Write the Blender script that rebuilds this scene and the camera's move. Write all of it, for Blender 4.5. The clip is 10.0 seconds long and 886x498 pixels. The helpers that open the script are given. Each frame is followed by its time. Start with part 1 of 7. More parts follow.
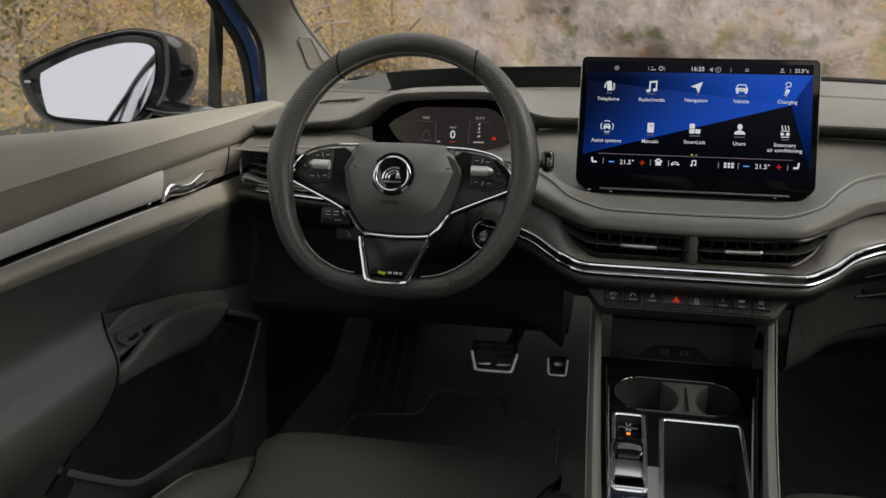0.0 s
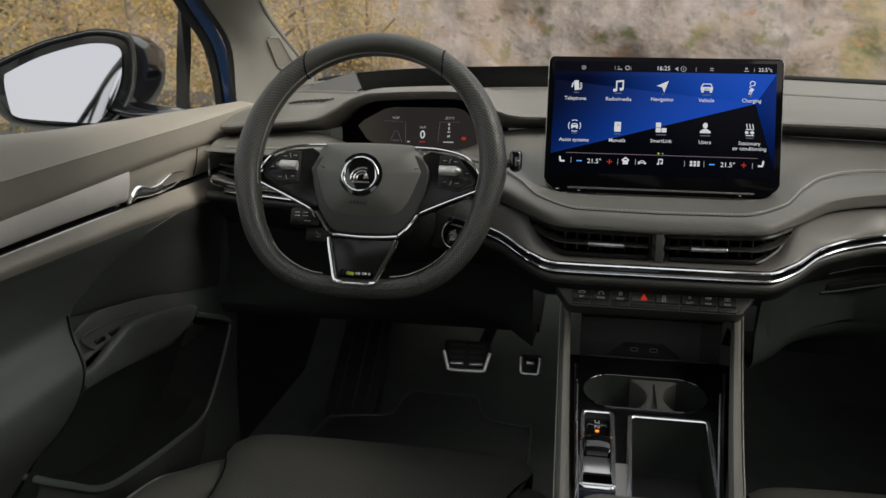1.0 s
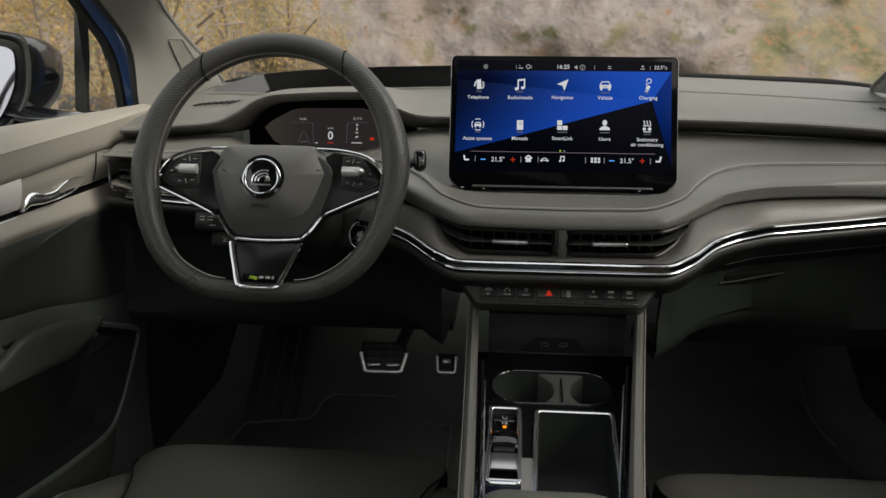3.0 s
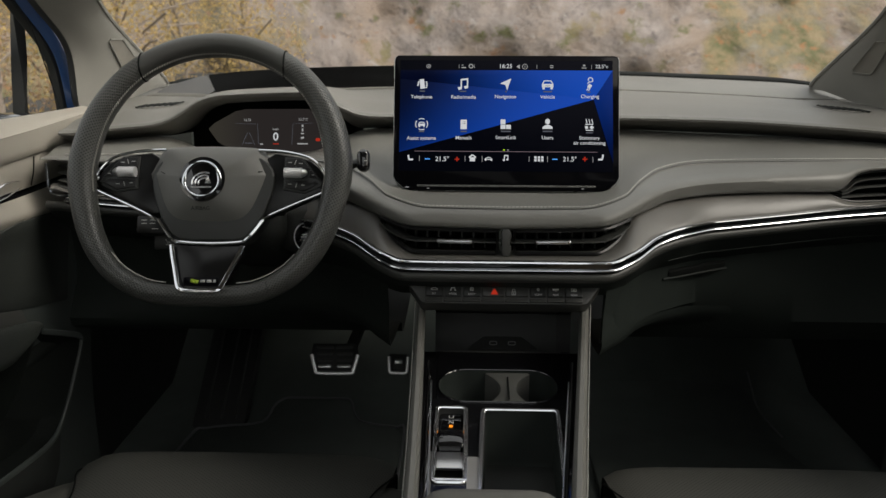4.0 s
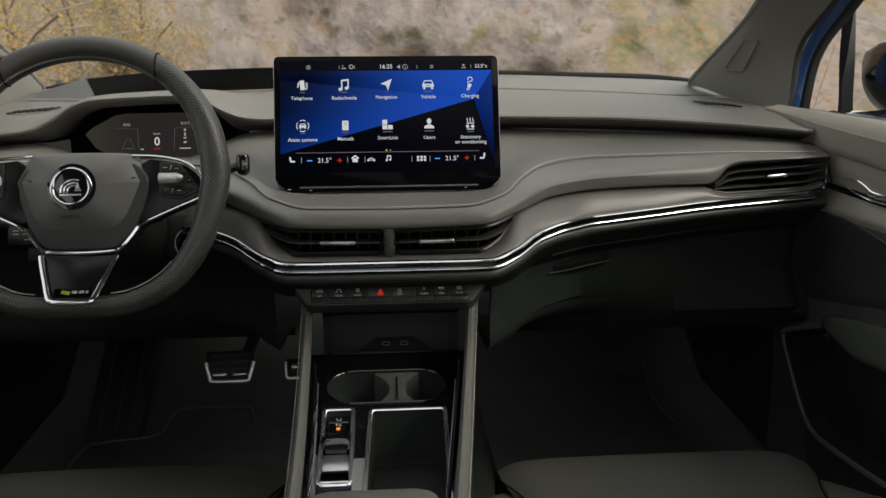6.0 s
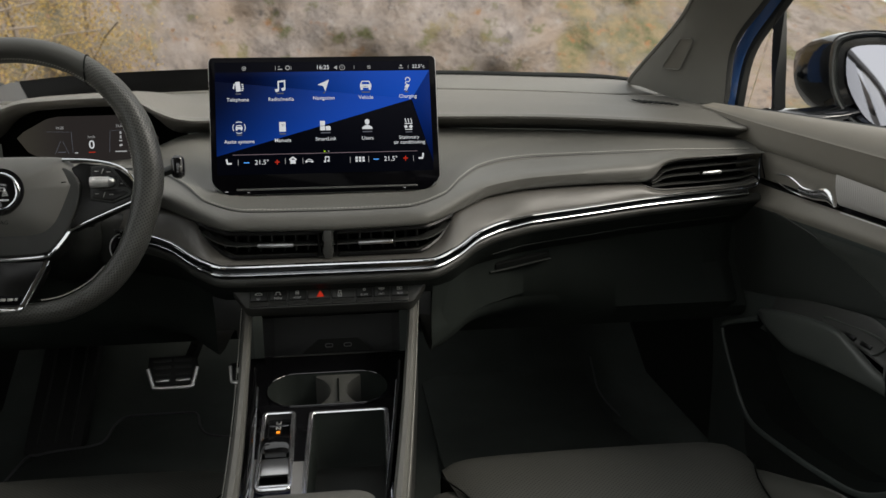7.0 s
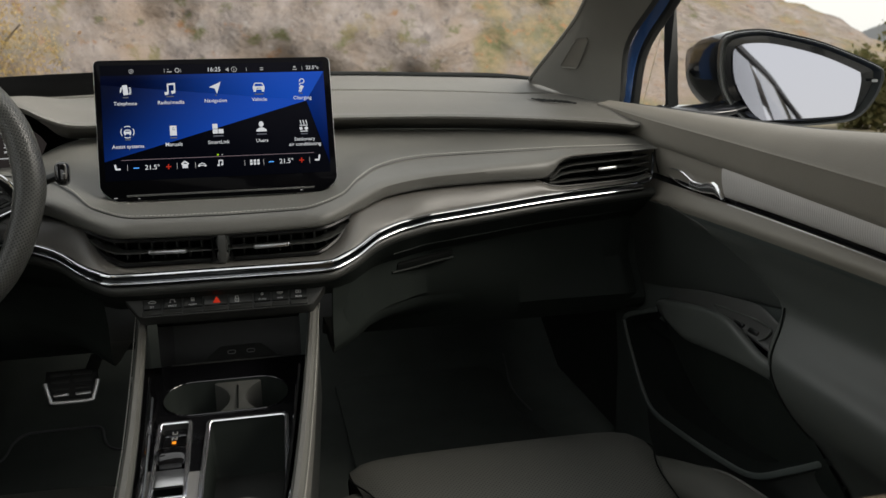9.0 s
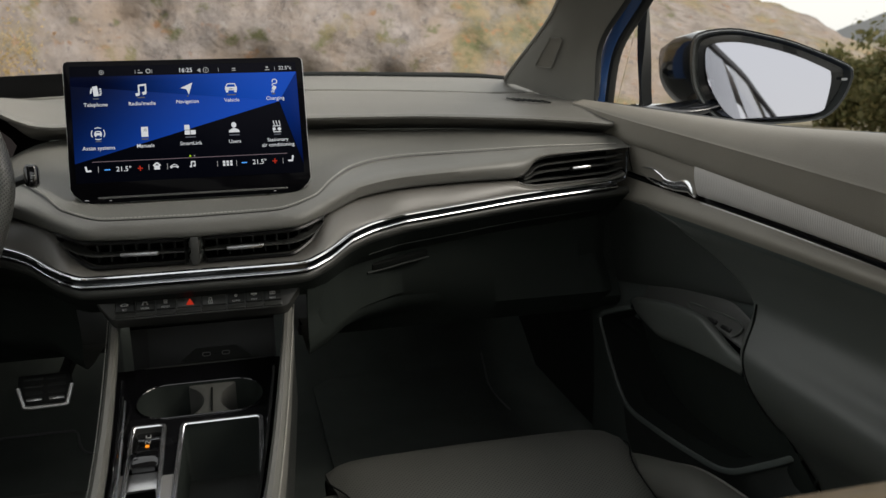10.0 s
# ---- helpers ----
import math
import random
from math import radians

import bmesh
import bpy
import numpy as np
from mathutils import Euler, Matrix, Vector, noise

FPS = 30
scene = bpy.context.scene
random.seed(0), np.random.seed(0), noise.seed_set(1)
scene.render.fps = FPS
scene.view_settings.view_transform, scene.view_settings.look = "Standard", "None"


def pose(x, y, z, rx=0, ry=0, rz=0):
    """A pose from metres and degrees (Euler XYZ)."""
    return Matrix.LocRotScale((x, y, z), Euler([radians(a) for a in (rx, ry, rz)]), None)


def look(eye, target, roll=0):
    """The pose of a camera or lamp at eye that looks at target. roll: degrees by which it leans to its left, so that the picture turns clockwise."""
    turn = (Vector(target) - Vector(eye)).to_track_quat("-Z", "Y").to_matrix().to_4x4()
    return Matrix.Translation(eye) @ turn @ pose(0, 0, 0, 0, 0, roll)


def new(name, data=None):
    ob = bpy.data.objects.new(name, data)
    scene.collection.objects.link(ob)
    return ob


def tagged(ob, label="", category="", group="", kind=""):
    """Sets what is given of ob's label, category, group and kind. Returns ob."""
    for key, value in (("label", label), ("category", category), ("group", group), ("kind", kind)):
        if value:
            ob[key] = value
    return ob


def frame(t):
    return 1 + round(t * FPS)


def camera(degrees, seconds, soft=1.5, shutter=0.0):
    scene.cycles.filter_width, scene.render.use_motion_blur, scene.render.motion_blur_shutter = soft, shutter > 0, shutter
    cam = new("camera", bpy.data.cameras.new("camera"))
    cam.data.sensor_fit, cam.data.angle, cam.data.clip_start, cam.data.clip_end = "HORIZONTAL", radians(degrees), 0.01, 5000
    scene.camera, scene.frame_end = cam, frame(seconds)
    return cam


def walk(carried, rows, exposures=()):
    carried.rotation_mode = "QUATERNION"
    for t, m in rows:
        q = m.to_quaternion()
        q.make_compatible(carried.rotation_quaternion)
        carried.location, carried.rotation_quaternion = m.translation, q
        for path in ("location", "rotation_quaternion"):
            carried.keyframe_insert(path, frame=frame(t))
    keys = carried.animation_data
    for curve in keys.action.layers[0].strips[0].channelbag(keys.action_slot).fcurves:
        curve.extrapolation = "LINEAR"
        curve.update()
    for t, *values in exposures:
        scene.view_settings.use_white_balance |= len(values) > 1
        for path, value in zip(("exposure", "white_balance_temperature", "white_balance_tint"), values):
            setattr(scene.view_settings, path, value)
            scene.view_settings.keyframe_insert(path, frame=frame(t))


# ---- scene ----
# x: to the car's right from its centre line, y: ahead from the top of the touch screen, z: up from the road
cam = camera(55.46, 10.0)
ROWS = [
    (0.0, -0.1087, -1.2139, 1.2173, 76.18, -0.76, 11.31),
    (0.5, -0.1039, -1.2134, 1.2173, 76.19, -0.73, 10.62),
    (1.0, -0.0981, -1.2123, 1.2172, 76.21, -0.66, 9.68),
    (1.5, -0.0916, -1.2111, 1.2169, 76.24, -0.63, 8.62),
    (2.0, -0.0836, -1.2092, 1.2169, 76.25, -0.56, 7.34),
    (2.5, -0.0757, -1.2078, 1.2171, 76.26, -0.46, 6.06),
    (4.0, -0.0471, -1.2039, 1.2167, 76.28, -0.16, 1.87),
    (4.5, -0.0372, -1.2030, 1.2162, 76.31, -0.08, 0.41),
    (5.0, -0.0269, -1.2029, 1.2158, 76.33, 0.02, -1.13),
    (5.5, -0.0168, -1.2040, 1.2158, 76.34, 0.16, -2.60),
    (7.0, 0.0149, -1.2092, 1.2164, 76.31, 0.47, -7.29),
    (7.5, 0.0244, -1.2111, 1.2163, 76.31, 0.58, -8.77),
    (8.0, 0.0333, -1.2132, 1.2162, 76.30, 0.68, -10.22),
    (8.5, 0.0413, -1.2148, 1.2159, 76.29, 0.78, -11.49),
    (9.0, 0.0488, -1.2169, 1.2156, 76.30, 0.85, -12.66),
    (9.5, 0.0537, -1.2187, 1.2153, 76.29, 0.95, -13.58),
    (10.0, 0.0565, -1.2193, 1.2155, 76.27, 0.99, -14.06),
]
cam.data.dof.use_dof, cam.data.dof.focus_distance, cam.data.dof.aperture_fstop = True, 1.17, 9.5
walk(cam, [(t, pose(x, y, z, tip, lean, turn)) for t, x, y, z, tip, lean, turn in ROWS], exposures=[(0.0, 0.38), (5.0, 0.34), (10.0, 0.38)])

# ---- light: an overcast day, the sun veiled, high on the right and behind ----
world = bpy.data.worlds.new("overcast_sky")
scene.world = world
world.use_nodes = True
wn = world.node_tree.nodes
sky = wn.new("ShaderNodeTexSky")
sky.sky_type, sky.sun_disc = "NISHITA", False
sky.sun_elevation, sky.sun_rotation = radians(41), radians(113)
sky.air_density, sky.dust_density = 1.6, 4.0
veil = wn.new("ShaderNodeMix")
veil.data_type = "RGBA"
veil.inputs["Factor"].default_value = 0.72
veil.inputs["B"].default_value = (9.4, 9.35, 8.9, 1)
world.node_tree.links.new(sky.outputs["Color"], veil.inputs["A"])
world.node_tree.links.new(veil.outputs["Result"], wn["Background"].inputs["Color"])
wn["Background"].inputs["Strength"].default_value = 0.11

sun = new("sun", bpy.data.lights.new("sun", "SUN"))
sun.data.energy, sun.data.angle, sun.data.color = 1.9, radians(35), (1.0, 0.95, 0.86)
sun.matrix_world = look((6, -2.6, 5.6), (0, 0, 0))

# ---- materials ----


def nodes_of(name):
    m = bpy.data.materials.new(name)
    m.use_nodes = True
    t = m.node_tree
    return m, t, t.nodes["Principled BSDF"]


def tint(c, k):
    return (min(1, c[0] * k), min(1, c[1] * k), min(1, c[2] * k), 1)


def surface(name, color, rough=0.5, metal=0.0, grain=900.0, relief=0.15, vary=0.18, blotch=14.0, coat=0.0, spec=0.5, sheen=0.0):
    """A plain material with stains at a large scale, grain at a fine one, and a fine relief."""
    m, t, b = nodes_of(name)
    link = t.links.new
    pos = t.nodes.new("ShaderNodeTexCoord")
    big = t.nodes.new("ShaderNodeTexNoise")
    big.inputs["Scale"].default_value, big.inputs["Detail"].default_value = blotch, 4
    fine = t.nodes.new("ShaderNodeTexNoise")
    fine.inputs["Scale"].default_value, fine.inputs["Detail"].default_value = grain, 2
    link(pos.outputs["Object"], big.inputs["Vector"])
    link(pos.outputs["Object"], fine.inputs["Vector"])
    ramp = t.nodes.new("ShaderNodeMix")
    ramp.data_type = "RGBA"
    ramp.inputs["A"].default_value, ramp.inputs["B"].default_value = tint(color, 1 - vary), tint(color, 1 + vary)
    add = t.nodes.new("ShaderNodeMath")
    add.operation = "MULTIPLY_ADD"
    add.inputs[1].default_value = 0.35
    link(fine.outputs["Fac"], add.inputs[0])
    half = t.nodes.new("ShaderNodeMath")
    half.operation = "MULTIPLY"
    half.inputs[1].default_value = 0.65
    link(big.outputs["Fac"], half.inputs[0])
    link(half.outputs[0], add.inputs[2])
    link(add.outputs[0], ramp.inputs["Factor"])
    link(ramp.outputs["Result"], b.inputs["Base Color"])
    rr = t.nodes.new("ShaderNodeMapRange")
    rr.inputs["To Min"].default_value, rr.inputs["To Max"].default_value = max(0.02, rough * 0.88), min(1, rough * 1.12)
    link(big.outputs["Fac"], rr.inputs["Value"])
    link(rr.outputs["Result"], b.inputs["Roughness"])
    if relief:
        bump = t.nodes.new("ShaderNodeBump")
        bump.inputs["Strength"].default_value, bump.inputs["Distance"].default_value = relief, 0.0006
        link(fine.outputs["Fac"], bump.inputs["Height"])
        link(bump.outputs["Normal"], b.inputs["Normal"])
    b.inputs["Metallic"].default_value = metal
    b.inputs["Coat Weight"].default_value = coat
    b.inputs["Specular IOR Level"].default_value = spec
    b.inputs["Sheen Weight"].default_value = sheen
    return m


def perforated(name, color, rough, pitch=0.0042, hole=0.3, depth=0.6):
    """Leather with rows of small punched holes."""
    m = surface(name, color, rough, grain=700, relief=0.2, vary=0.12)
    t = m.node_tree
    b = t.nodes["Principled BSDF"]
    pos = t.nodes.new("ShaderNodeTexCoord")
    v = t.nodes.new("ShaderNodeTexVoronoi")
    v.voronoi_dimensions = "2D"
    v.inputs["Scale"].default_value, v.inputs["Randomness"].default_value = 1 / pitch, 0.0
    turn = t.nodes.new("ShaderNodeMapping")
    turn.inputs["Rotation"].default_value = (0, 0, 0.7854)
    t.links.new(pos.outputs["UV"], turn.inputs["Vector"])
    t.links.new(turn.outputs["Vector"], v.inputs["Vector"])
    s = t.nodes.new("ShaderNodeMapRange")
    s.inputs["From Min"].default_value, s.inputs["From Max"].default_value = hole * 0.75, hole
    t.links.new(v.outputs["Distance"], s.inputs["Value"])
    bump = t.nodes.new("ShaderNodeBump")
    bump.inputs["Strength"].default_value, bump.inputs["Distance"].default_value = depth, 0.0008
    t.links.new(s.outputs["Result"], bump.inputs["Height"])
    old = b.inputs["Normal"].links[0].from_node
    t.links.new(old.outputs["Normal"], bump.inputs["Normal"])
    t.links.new(bump.outputs["Normal"], b.inputs["Normal"])
    src = b.inputs["Base Color"].links[0].from_socket
    dark = t.nodes.new("ShaderNodeMix")
    dark.data_type = "RGBA"
    dark.inputs["A"].default_value = tint(color, 0.25)
    t.links.new(s.outputs["Result"], dark.inputs["Factor"])
    t.links.new(src, dark.inputs["B"])
    t.links.new(dark.outputs["Result"], b.inputs["Base Color"])
    return m


def ribbed(name, color, rough, pitch=0.003, depth=0.5, axis=1, metal=0.0):
    """A woven or fluted surface: fine parallel ribs."""
    m = surface(name, color, rough, metal=metal, grain=1200, relief=0.15, vary=0.15)
    t = m.node_tree
    b = t.nodes["Principled BSDF"]
    pos = t.nodes.new("ShaderNodeTexCoord")
    w = t.nodes.new("ShaderNodeTexWave")
    w.bands_direction = ("X", "Y", "Z", "DIAGONAL")[axis]
    w.inputs["Scale"].default_value, w.inputs["Distortion"].default_value = 0.31 / pitch, 0.6
    t.links.new(pos.outputs["Object"], w.inputs["Vector"])
    bump = t.nodes.new("ShaderNodeBump")
    bump.inputs["Strength"].default_value, bump.inputs["Distance"].default_value = depth, 0.0008
    t.links.new(w.outputs["Fac"], bump.inputs["Height"])
    old = b.inputs["Normal"].links[0].from_node
    t.links.new(old.outputs["Normal"], bump.inputs["Normal"])
    t.links.new(bump.outputs["Normal"], b.inputs["Normal"])
    return m


def glow(name, color, strength=1.0):
    m, t, b = nodes_of(name)
    b.inputs["Base Color"].default_value = (0.004, 0.004, 0.005, 1)
    b.inputs["Roughness"].default_value = 0.25
    b.inputs["Specular IOR Level"].default_value = 0.0
    b.inputs["Emission Color"].default_value = (*color, 1)
    b.inputs["Emission Strength"].default_value = strength
    return m


def glow_ramp(name, c0, c1, strength, axis, lo, hi):
    """A glowing area, picture or painted reflection, whose colour runs from c0 to c1 along a direction of the object.
    """
    m = glow(name, c0, strength)
    t = m.node_tree
    b = t.nodes["Principled BSDF"]
    pos = t.nodes.new("ShaderNodeTexCoord")
    cut = t.nodes.new("ShaderNodeVectorMath")
    cut.operation = "DOT_PRODUCT"
    cut.inputs[1].default_value = axis
    t.links.new(pos.outputs["Object"], cut.inputs[0])
    r = t.nodes.new("ShaderNodeMapRange")
    r.interpolation_type = "SMOOTHSTEP"
    r.inputs["From Min"].default_value, r.inputs["From Max"].default_value = lo, hi
    t.links.new(cut.outputs["Value"], r.inputs["Value"])
    mix = t.nodes.new("ShaderNodeMix")
    mix.data_type = "RGBA"
    mix.inputs["A"].default_value, mix.inputs["B"].default_value = (*c0, 1), (*c1, 1)
    t.links.new(r.outputs["Result"], mix.inputs["Factor"])
    t.links.new(mix.outputs["Result"], b.inputs["Emission Color"])
    return m


def glass(name, color=(1, 1, 1), rough=0.0):
    m, t, b = nodes_of(name)
    b.inputs["Base Color"].default_value = (*color, 1)
    b.inputs["Roughness"].default_value = rough
    b.inputs["Transmission Weight"].default_value = 1.0
    b.inputs["IOR"].default_value = 1.01
    b.inputs["Specular IOR Level"].default_value = 0.3
    return m


SOFT = surface("soft_touch_grey", (0.128, 0.124, 0.112), 0.48, grain=650, relief=0.4, spec=0.45)
SOFT_LOW = surface("leather_grey", (0.135, 0.133, 0.121), 0.42, grain=560, relief=0.45, spec=0.45)
DOOR_SOFT = surface("door_soft_grey", (0.25, 0.232, 0.2), 0.5, grain=600, relief=0.4, spec=0.45)
DOOR_DARK = surface("door_plastic_dark", (0.076, 0.088, 0.083), 0.5, grain=1400, relief=0.3)
PLASTIC = surface("black_plastic", (0.022, 0.0235, 0.022), 0.45, grain=1500, relief=0.3)
PLASTIC_GREY = surface("grey_plastic", (0.045, 0.046, 0.043), 0.45, grain=1500, relief=0.3)
PILLAR = surface("pillar_cloth_grey", (0.15, 0.146, 0.128), 0.75, grain=2200, relief=0.35, sheen=0.2)
BLACK = surface("flat_black", (0.005, 0.006, 0.0055), 0.8, relief=0.1, spec=0.15)
GLOSS = surface("piano_black", (0.006, 0.006, 0.007), 0.06, relief=0.0, vary=0.05, coat=0.6)
CHROME = surface("chrome", (0.75, 0.77, 0.8), 0.07, metal=1.0, relief=0.0, vary=0.03)
SATIN = surface("satin_chrome", (0.55, 0.56, 0.57), 0.28, metal=1.0, relief=0.05, vary=0.05)
STEEL = surface("brushed_steel", (0.5, 0.5, 0.5), 0.3, metal=1.0, relief=0.1, vary=0.1)
WHEEL_LEATHER = surface("wheel_leather", (0.057, 0.057, 0.053), 0.42, grain=900, relief=0.4)
WHEEL_PERF = perforated("wheel_leather_perforated", (0.074, 0.075, 0.069), 0.38, pitch=0.0034, hole=0.36, depth=1.0)
HUB = surface("hub_plastic", (0.12, 0.119, 0.109), 0.45, grain=1600, relief=0.2)
SEAT = surface("seat_leather", (0.082, 0.082, 0.072), 0.5, grain=450, relief=0.7, vary=0.12)
SEAT_PERF = perforated("seat_leather_perforated", (0.082, 0.082, 0.073), 0.52, pitch=0.0046, hole=0.27, depth=0.5)
SEAT_TAN = surface("seat_leather_warm", (0.16, 0.115, 0.06), 0.55, grain=800, relief=0.4)
DECOR = ribbed("decor_grey_weave", (0.115, 0.11, 0.1), 0.36, pitch=0.0016, depth=0.12, axis=0)
DECOR_DOOR = ribbed("door_decor_weave", (0.58, 0.56, 0.54), 0.4, pitch=0.004, depth=0.22, axis=1)
SPEAKER = ribbed("speaker_grille_ribs", (0.032, 0.036, 0.033), 0.5, pitch=0.0024, depth=0.35, axis=2)
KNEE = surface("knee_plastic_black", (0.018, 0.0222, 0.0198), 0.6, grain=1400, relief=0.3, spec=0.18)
WHEEL_BLACK = surface("wheel_satin_black", (0.005, 0.005, 0.005), 0.3, relief=0.0, vary=0.05, spec=0.3)
WHEEL_KEY = surface("wheel_key_black", (0.014, 0.014, 0.014), 0.4, relief=0.1, spec=0.35)
HUD_BLACK = surface("display_housing_black", (0.003, 0.003, 0.003), 0.25, relief=0.0, vary=0.05, spec=0.15)
HANDLE = surface("bright_satin_chrome", (0.92, 0.92, 0.93), 0.16, metal=0.95, relief=0.0, vary=0.03)
CONSOLE_CHROME = surface("console_chrome", (0.82, 0.83, 0.86), 0.12, metal=0.92, relief=0.0, vary=0.03)
MESH_GREY = surface("speaker_mesh_grey", (0.17, 0.16, 0.138), 0.7, grain=1800, relief=0.9, vary=0.3)
CARPET = surface("carpet_black", (0.062, 0.072, 0.065), 0.95, grain=500, relief=1.0, vary=0.5)
# black stands for the shade of a deep pocket
POCKET = surface("pocket_shade", (0.010, 0.012, 0.011), 0.8, grain=900, relief=0.4, spec=0.1)
FELT = surface("pocket_felt", (0.045, 0.051, 0.048), 0.95, grain=500, relief=1.0, vary=0.6)
PIPING = surface("mat_piping", (0.11, 0.11, 0.115), 0.6)
THREAD = surface("pale_thread", (0.42, 0.41, 0.38), 0.7)
THREAD_DARK = surface("grey_thread", (0.16, 0.155, 0.145), 0.7)
RUBBER = surface("rubber_black", (0.022, 0.023, 0.022), 0.6)
PAINT = surface("blue_car_paint", (0.012, 0.05, 0.16), 0.3, relief=0.0, coat=1.0, vary=0.06)
PAINT_BLACK = surface("black_car_paint", (0.01, 0.011, 0.013), 0.15, relief=0.0, coat=1.0, vary=0.05)
HEADLINER = surface("headliner_cloth", (0.35, 0.33, 0.3), 0.9, grain=2000, relief=0.3)
MIRROR = surface("mirror_silver", (0.53, 0.53, 0.59), 0.015, metal=1.0, relief=0.0, vary=0.0)
GLASS = glass("clear_glass")
WHITE = glow("screen_white", (0.9, 0.92, 0.95), 0.5)
WHITE_DIM = glow("screen_grey", (0.5, 0.5, 0.5), 0.5)
ICON = surface("printed_symbol", (0.42, 0.42, 0.4), 0.6, relief=0.0)
RED = glow("lit_red", (1.0, 0.06, 0.025), 0.3)
ORANGE = glow("lit_orange", (1.0, 0.3, 0.02), 0.9)
BLUE_MARK = glow("lit_blue", (0.1, 0.4, 1.0), 0.8)
LIME = glow("lit_green", (0.45, 0.8, 0.02), 0.6)
LIME_PAINT = surface("badge_green", (0.3, 0.42, 0.02), 0.35, relief=0.0)
SCREEN_OFF = surface("screen_glass", (0.003, 0.003, 0.004), 0.08, relief=0.0, vary=0.0, spec=0.04)
MARK_FAINT = glow("display_faint", (0.4, 0.42, 0.5), 0.16)

# ---- building helpers ----
from mathutils.bvhtree import BVHTree



def thing(name, at, label, category, group="", kind=""):
    ob = new(name)
    ob.empty_display_size = 0.05
    ob.location = at
    return tagged(ob, label, category, group, kind)


def part(name, bm, mat, parent=None, label="", smooth=40):
    """Links a bmesh, built in world places, as one mesh object under a thing or a part."""
    me = bpy.data.meshes.new(name)
    bmesh.ops.recalc_face_normals(bm, faces=bm.faces[:])
    bm.to_mesh(me)
    bm.free()
    for p in me.polygons:
        p.use_smooth = True
    if smooth < 180:
        me.set_sharp_from_angle(angle=radians(smooth))
    me.materials.append(mat)
    ob = new(name, me)
    if parent is not None:
        ob.parent = parent
        if parent.type == "EMPTY":
            ob.matrix_parent_inverse = Matrix.Translation(parent.location).inverted()
    return tagged(ob, label)


def spline(points, n=8):
    """A smooth line through the points, n steps between each two."""
    p = [Vector(q) for q in points]
    p = [2 * p[0] - p[1], *p, 2 * p[-1] - p[-2]]
    out = []
    for a, b, c, d in zip(p, p[1:], p[2:], p[3:]):
        for k in range(n):
            u = k / n
            out.append(0.5 * (2 * b + (c - a) * u + (2 * a - 5 * b + 4 * c - d) * u * u + (3 * b - a - 3 * c + d) * u ** 3))
    return [*out, p[-2].copy()]


def ring_spline(points, n=6):
    p = [Vector(q) for q in points]
    k = len(p)
    out = []
    for i in range(k):
        a, b, c, d = p[i - 1], p[i], p[(i + 1) % k], p[(i + 2) % k]
        for j in range(n):
            u = j / n
            out.append(0.5 * (2 * b + (c - a) * u + (2 * a - 5 * b + 4 * c - d) * u * u + (3 * b - a - 3 * c + d) * u ** 3))
    return out


def grid(rows, bm=None, close=False, cap=False, uv=False):
    """A sheet over rows of equally many points; with uv, a map in metres along rows and columns."""
    bm = bm or bmesh.new()
    vs = [[bm.verts.new(p) for p in r] for r in rows]
    if uv:
        lay = bm.loops.layers.uv.new("UVMap")
        k = len(rows[0])
        span = [[0.0] for _ in rows]
        for i, r in enumerate(rows):
            for j in range(k):
                span[i].append(span[i][-1] + (Vector(r[(j + 1) % k]) - Vector(r[j])).length)
        mean = [sum(s[j] for s in span) / len(span) for j in range(k + 1)]
        run = [0.0]
        for a, b in zip(rows, rows[1:]):
            run.append(run[-1] + sum((Vector(p) - Vector(q)).length for p, q in zip(a, b)) / k)
        for i, (a, b) in enumerate(zip(vs, vs[1:])):
            for j in range(k if close else k - 1):
                f = bm.faces.new((a[j], a[(j + 1) % k], b[(j + 1) % k], b[j]))
                for lp, (u, v) in zip(f.loops, ((mean[j], run[i]), (mean[j + 1], run[i]), (mean[j + 1], run[i + 1]), (mean[j], run[i + 1]))):
                    lp[lay].uv = (u, v)
        if cap:
            bm.faces.new(vs[0])
            bm.faces.new(vs[-1][::-1])
        return bm
    for a, b in zip(vs, vs[1:]):
        n = len(a)
        for i in range(n if close else n - 1):
            j = (i + 1) % n
            bm.faces.new((a[i], a[j], b[j], b[i]))
    if cap:
        bm.faces.new(vs[0])
        bm.faces.new(vs[-1][::-1])
    return bm


def curves_sheet(lines, across=4, thick=0.0, uv=False):
    """A smooth sheet through lines of equally many points; with thick, a shell."""
    cols = [spline(c, across) for c in zip(*lines)]
    bm = grid(cols, uv=uv)
    if thick:
        bmesh.ops.recalc_face_normals(bm, faces=bm.faces[:])
        bmesh.ops.solidify(bm, geom=bm.faces[:], thickness=thick)
    return bm


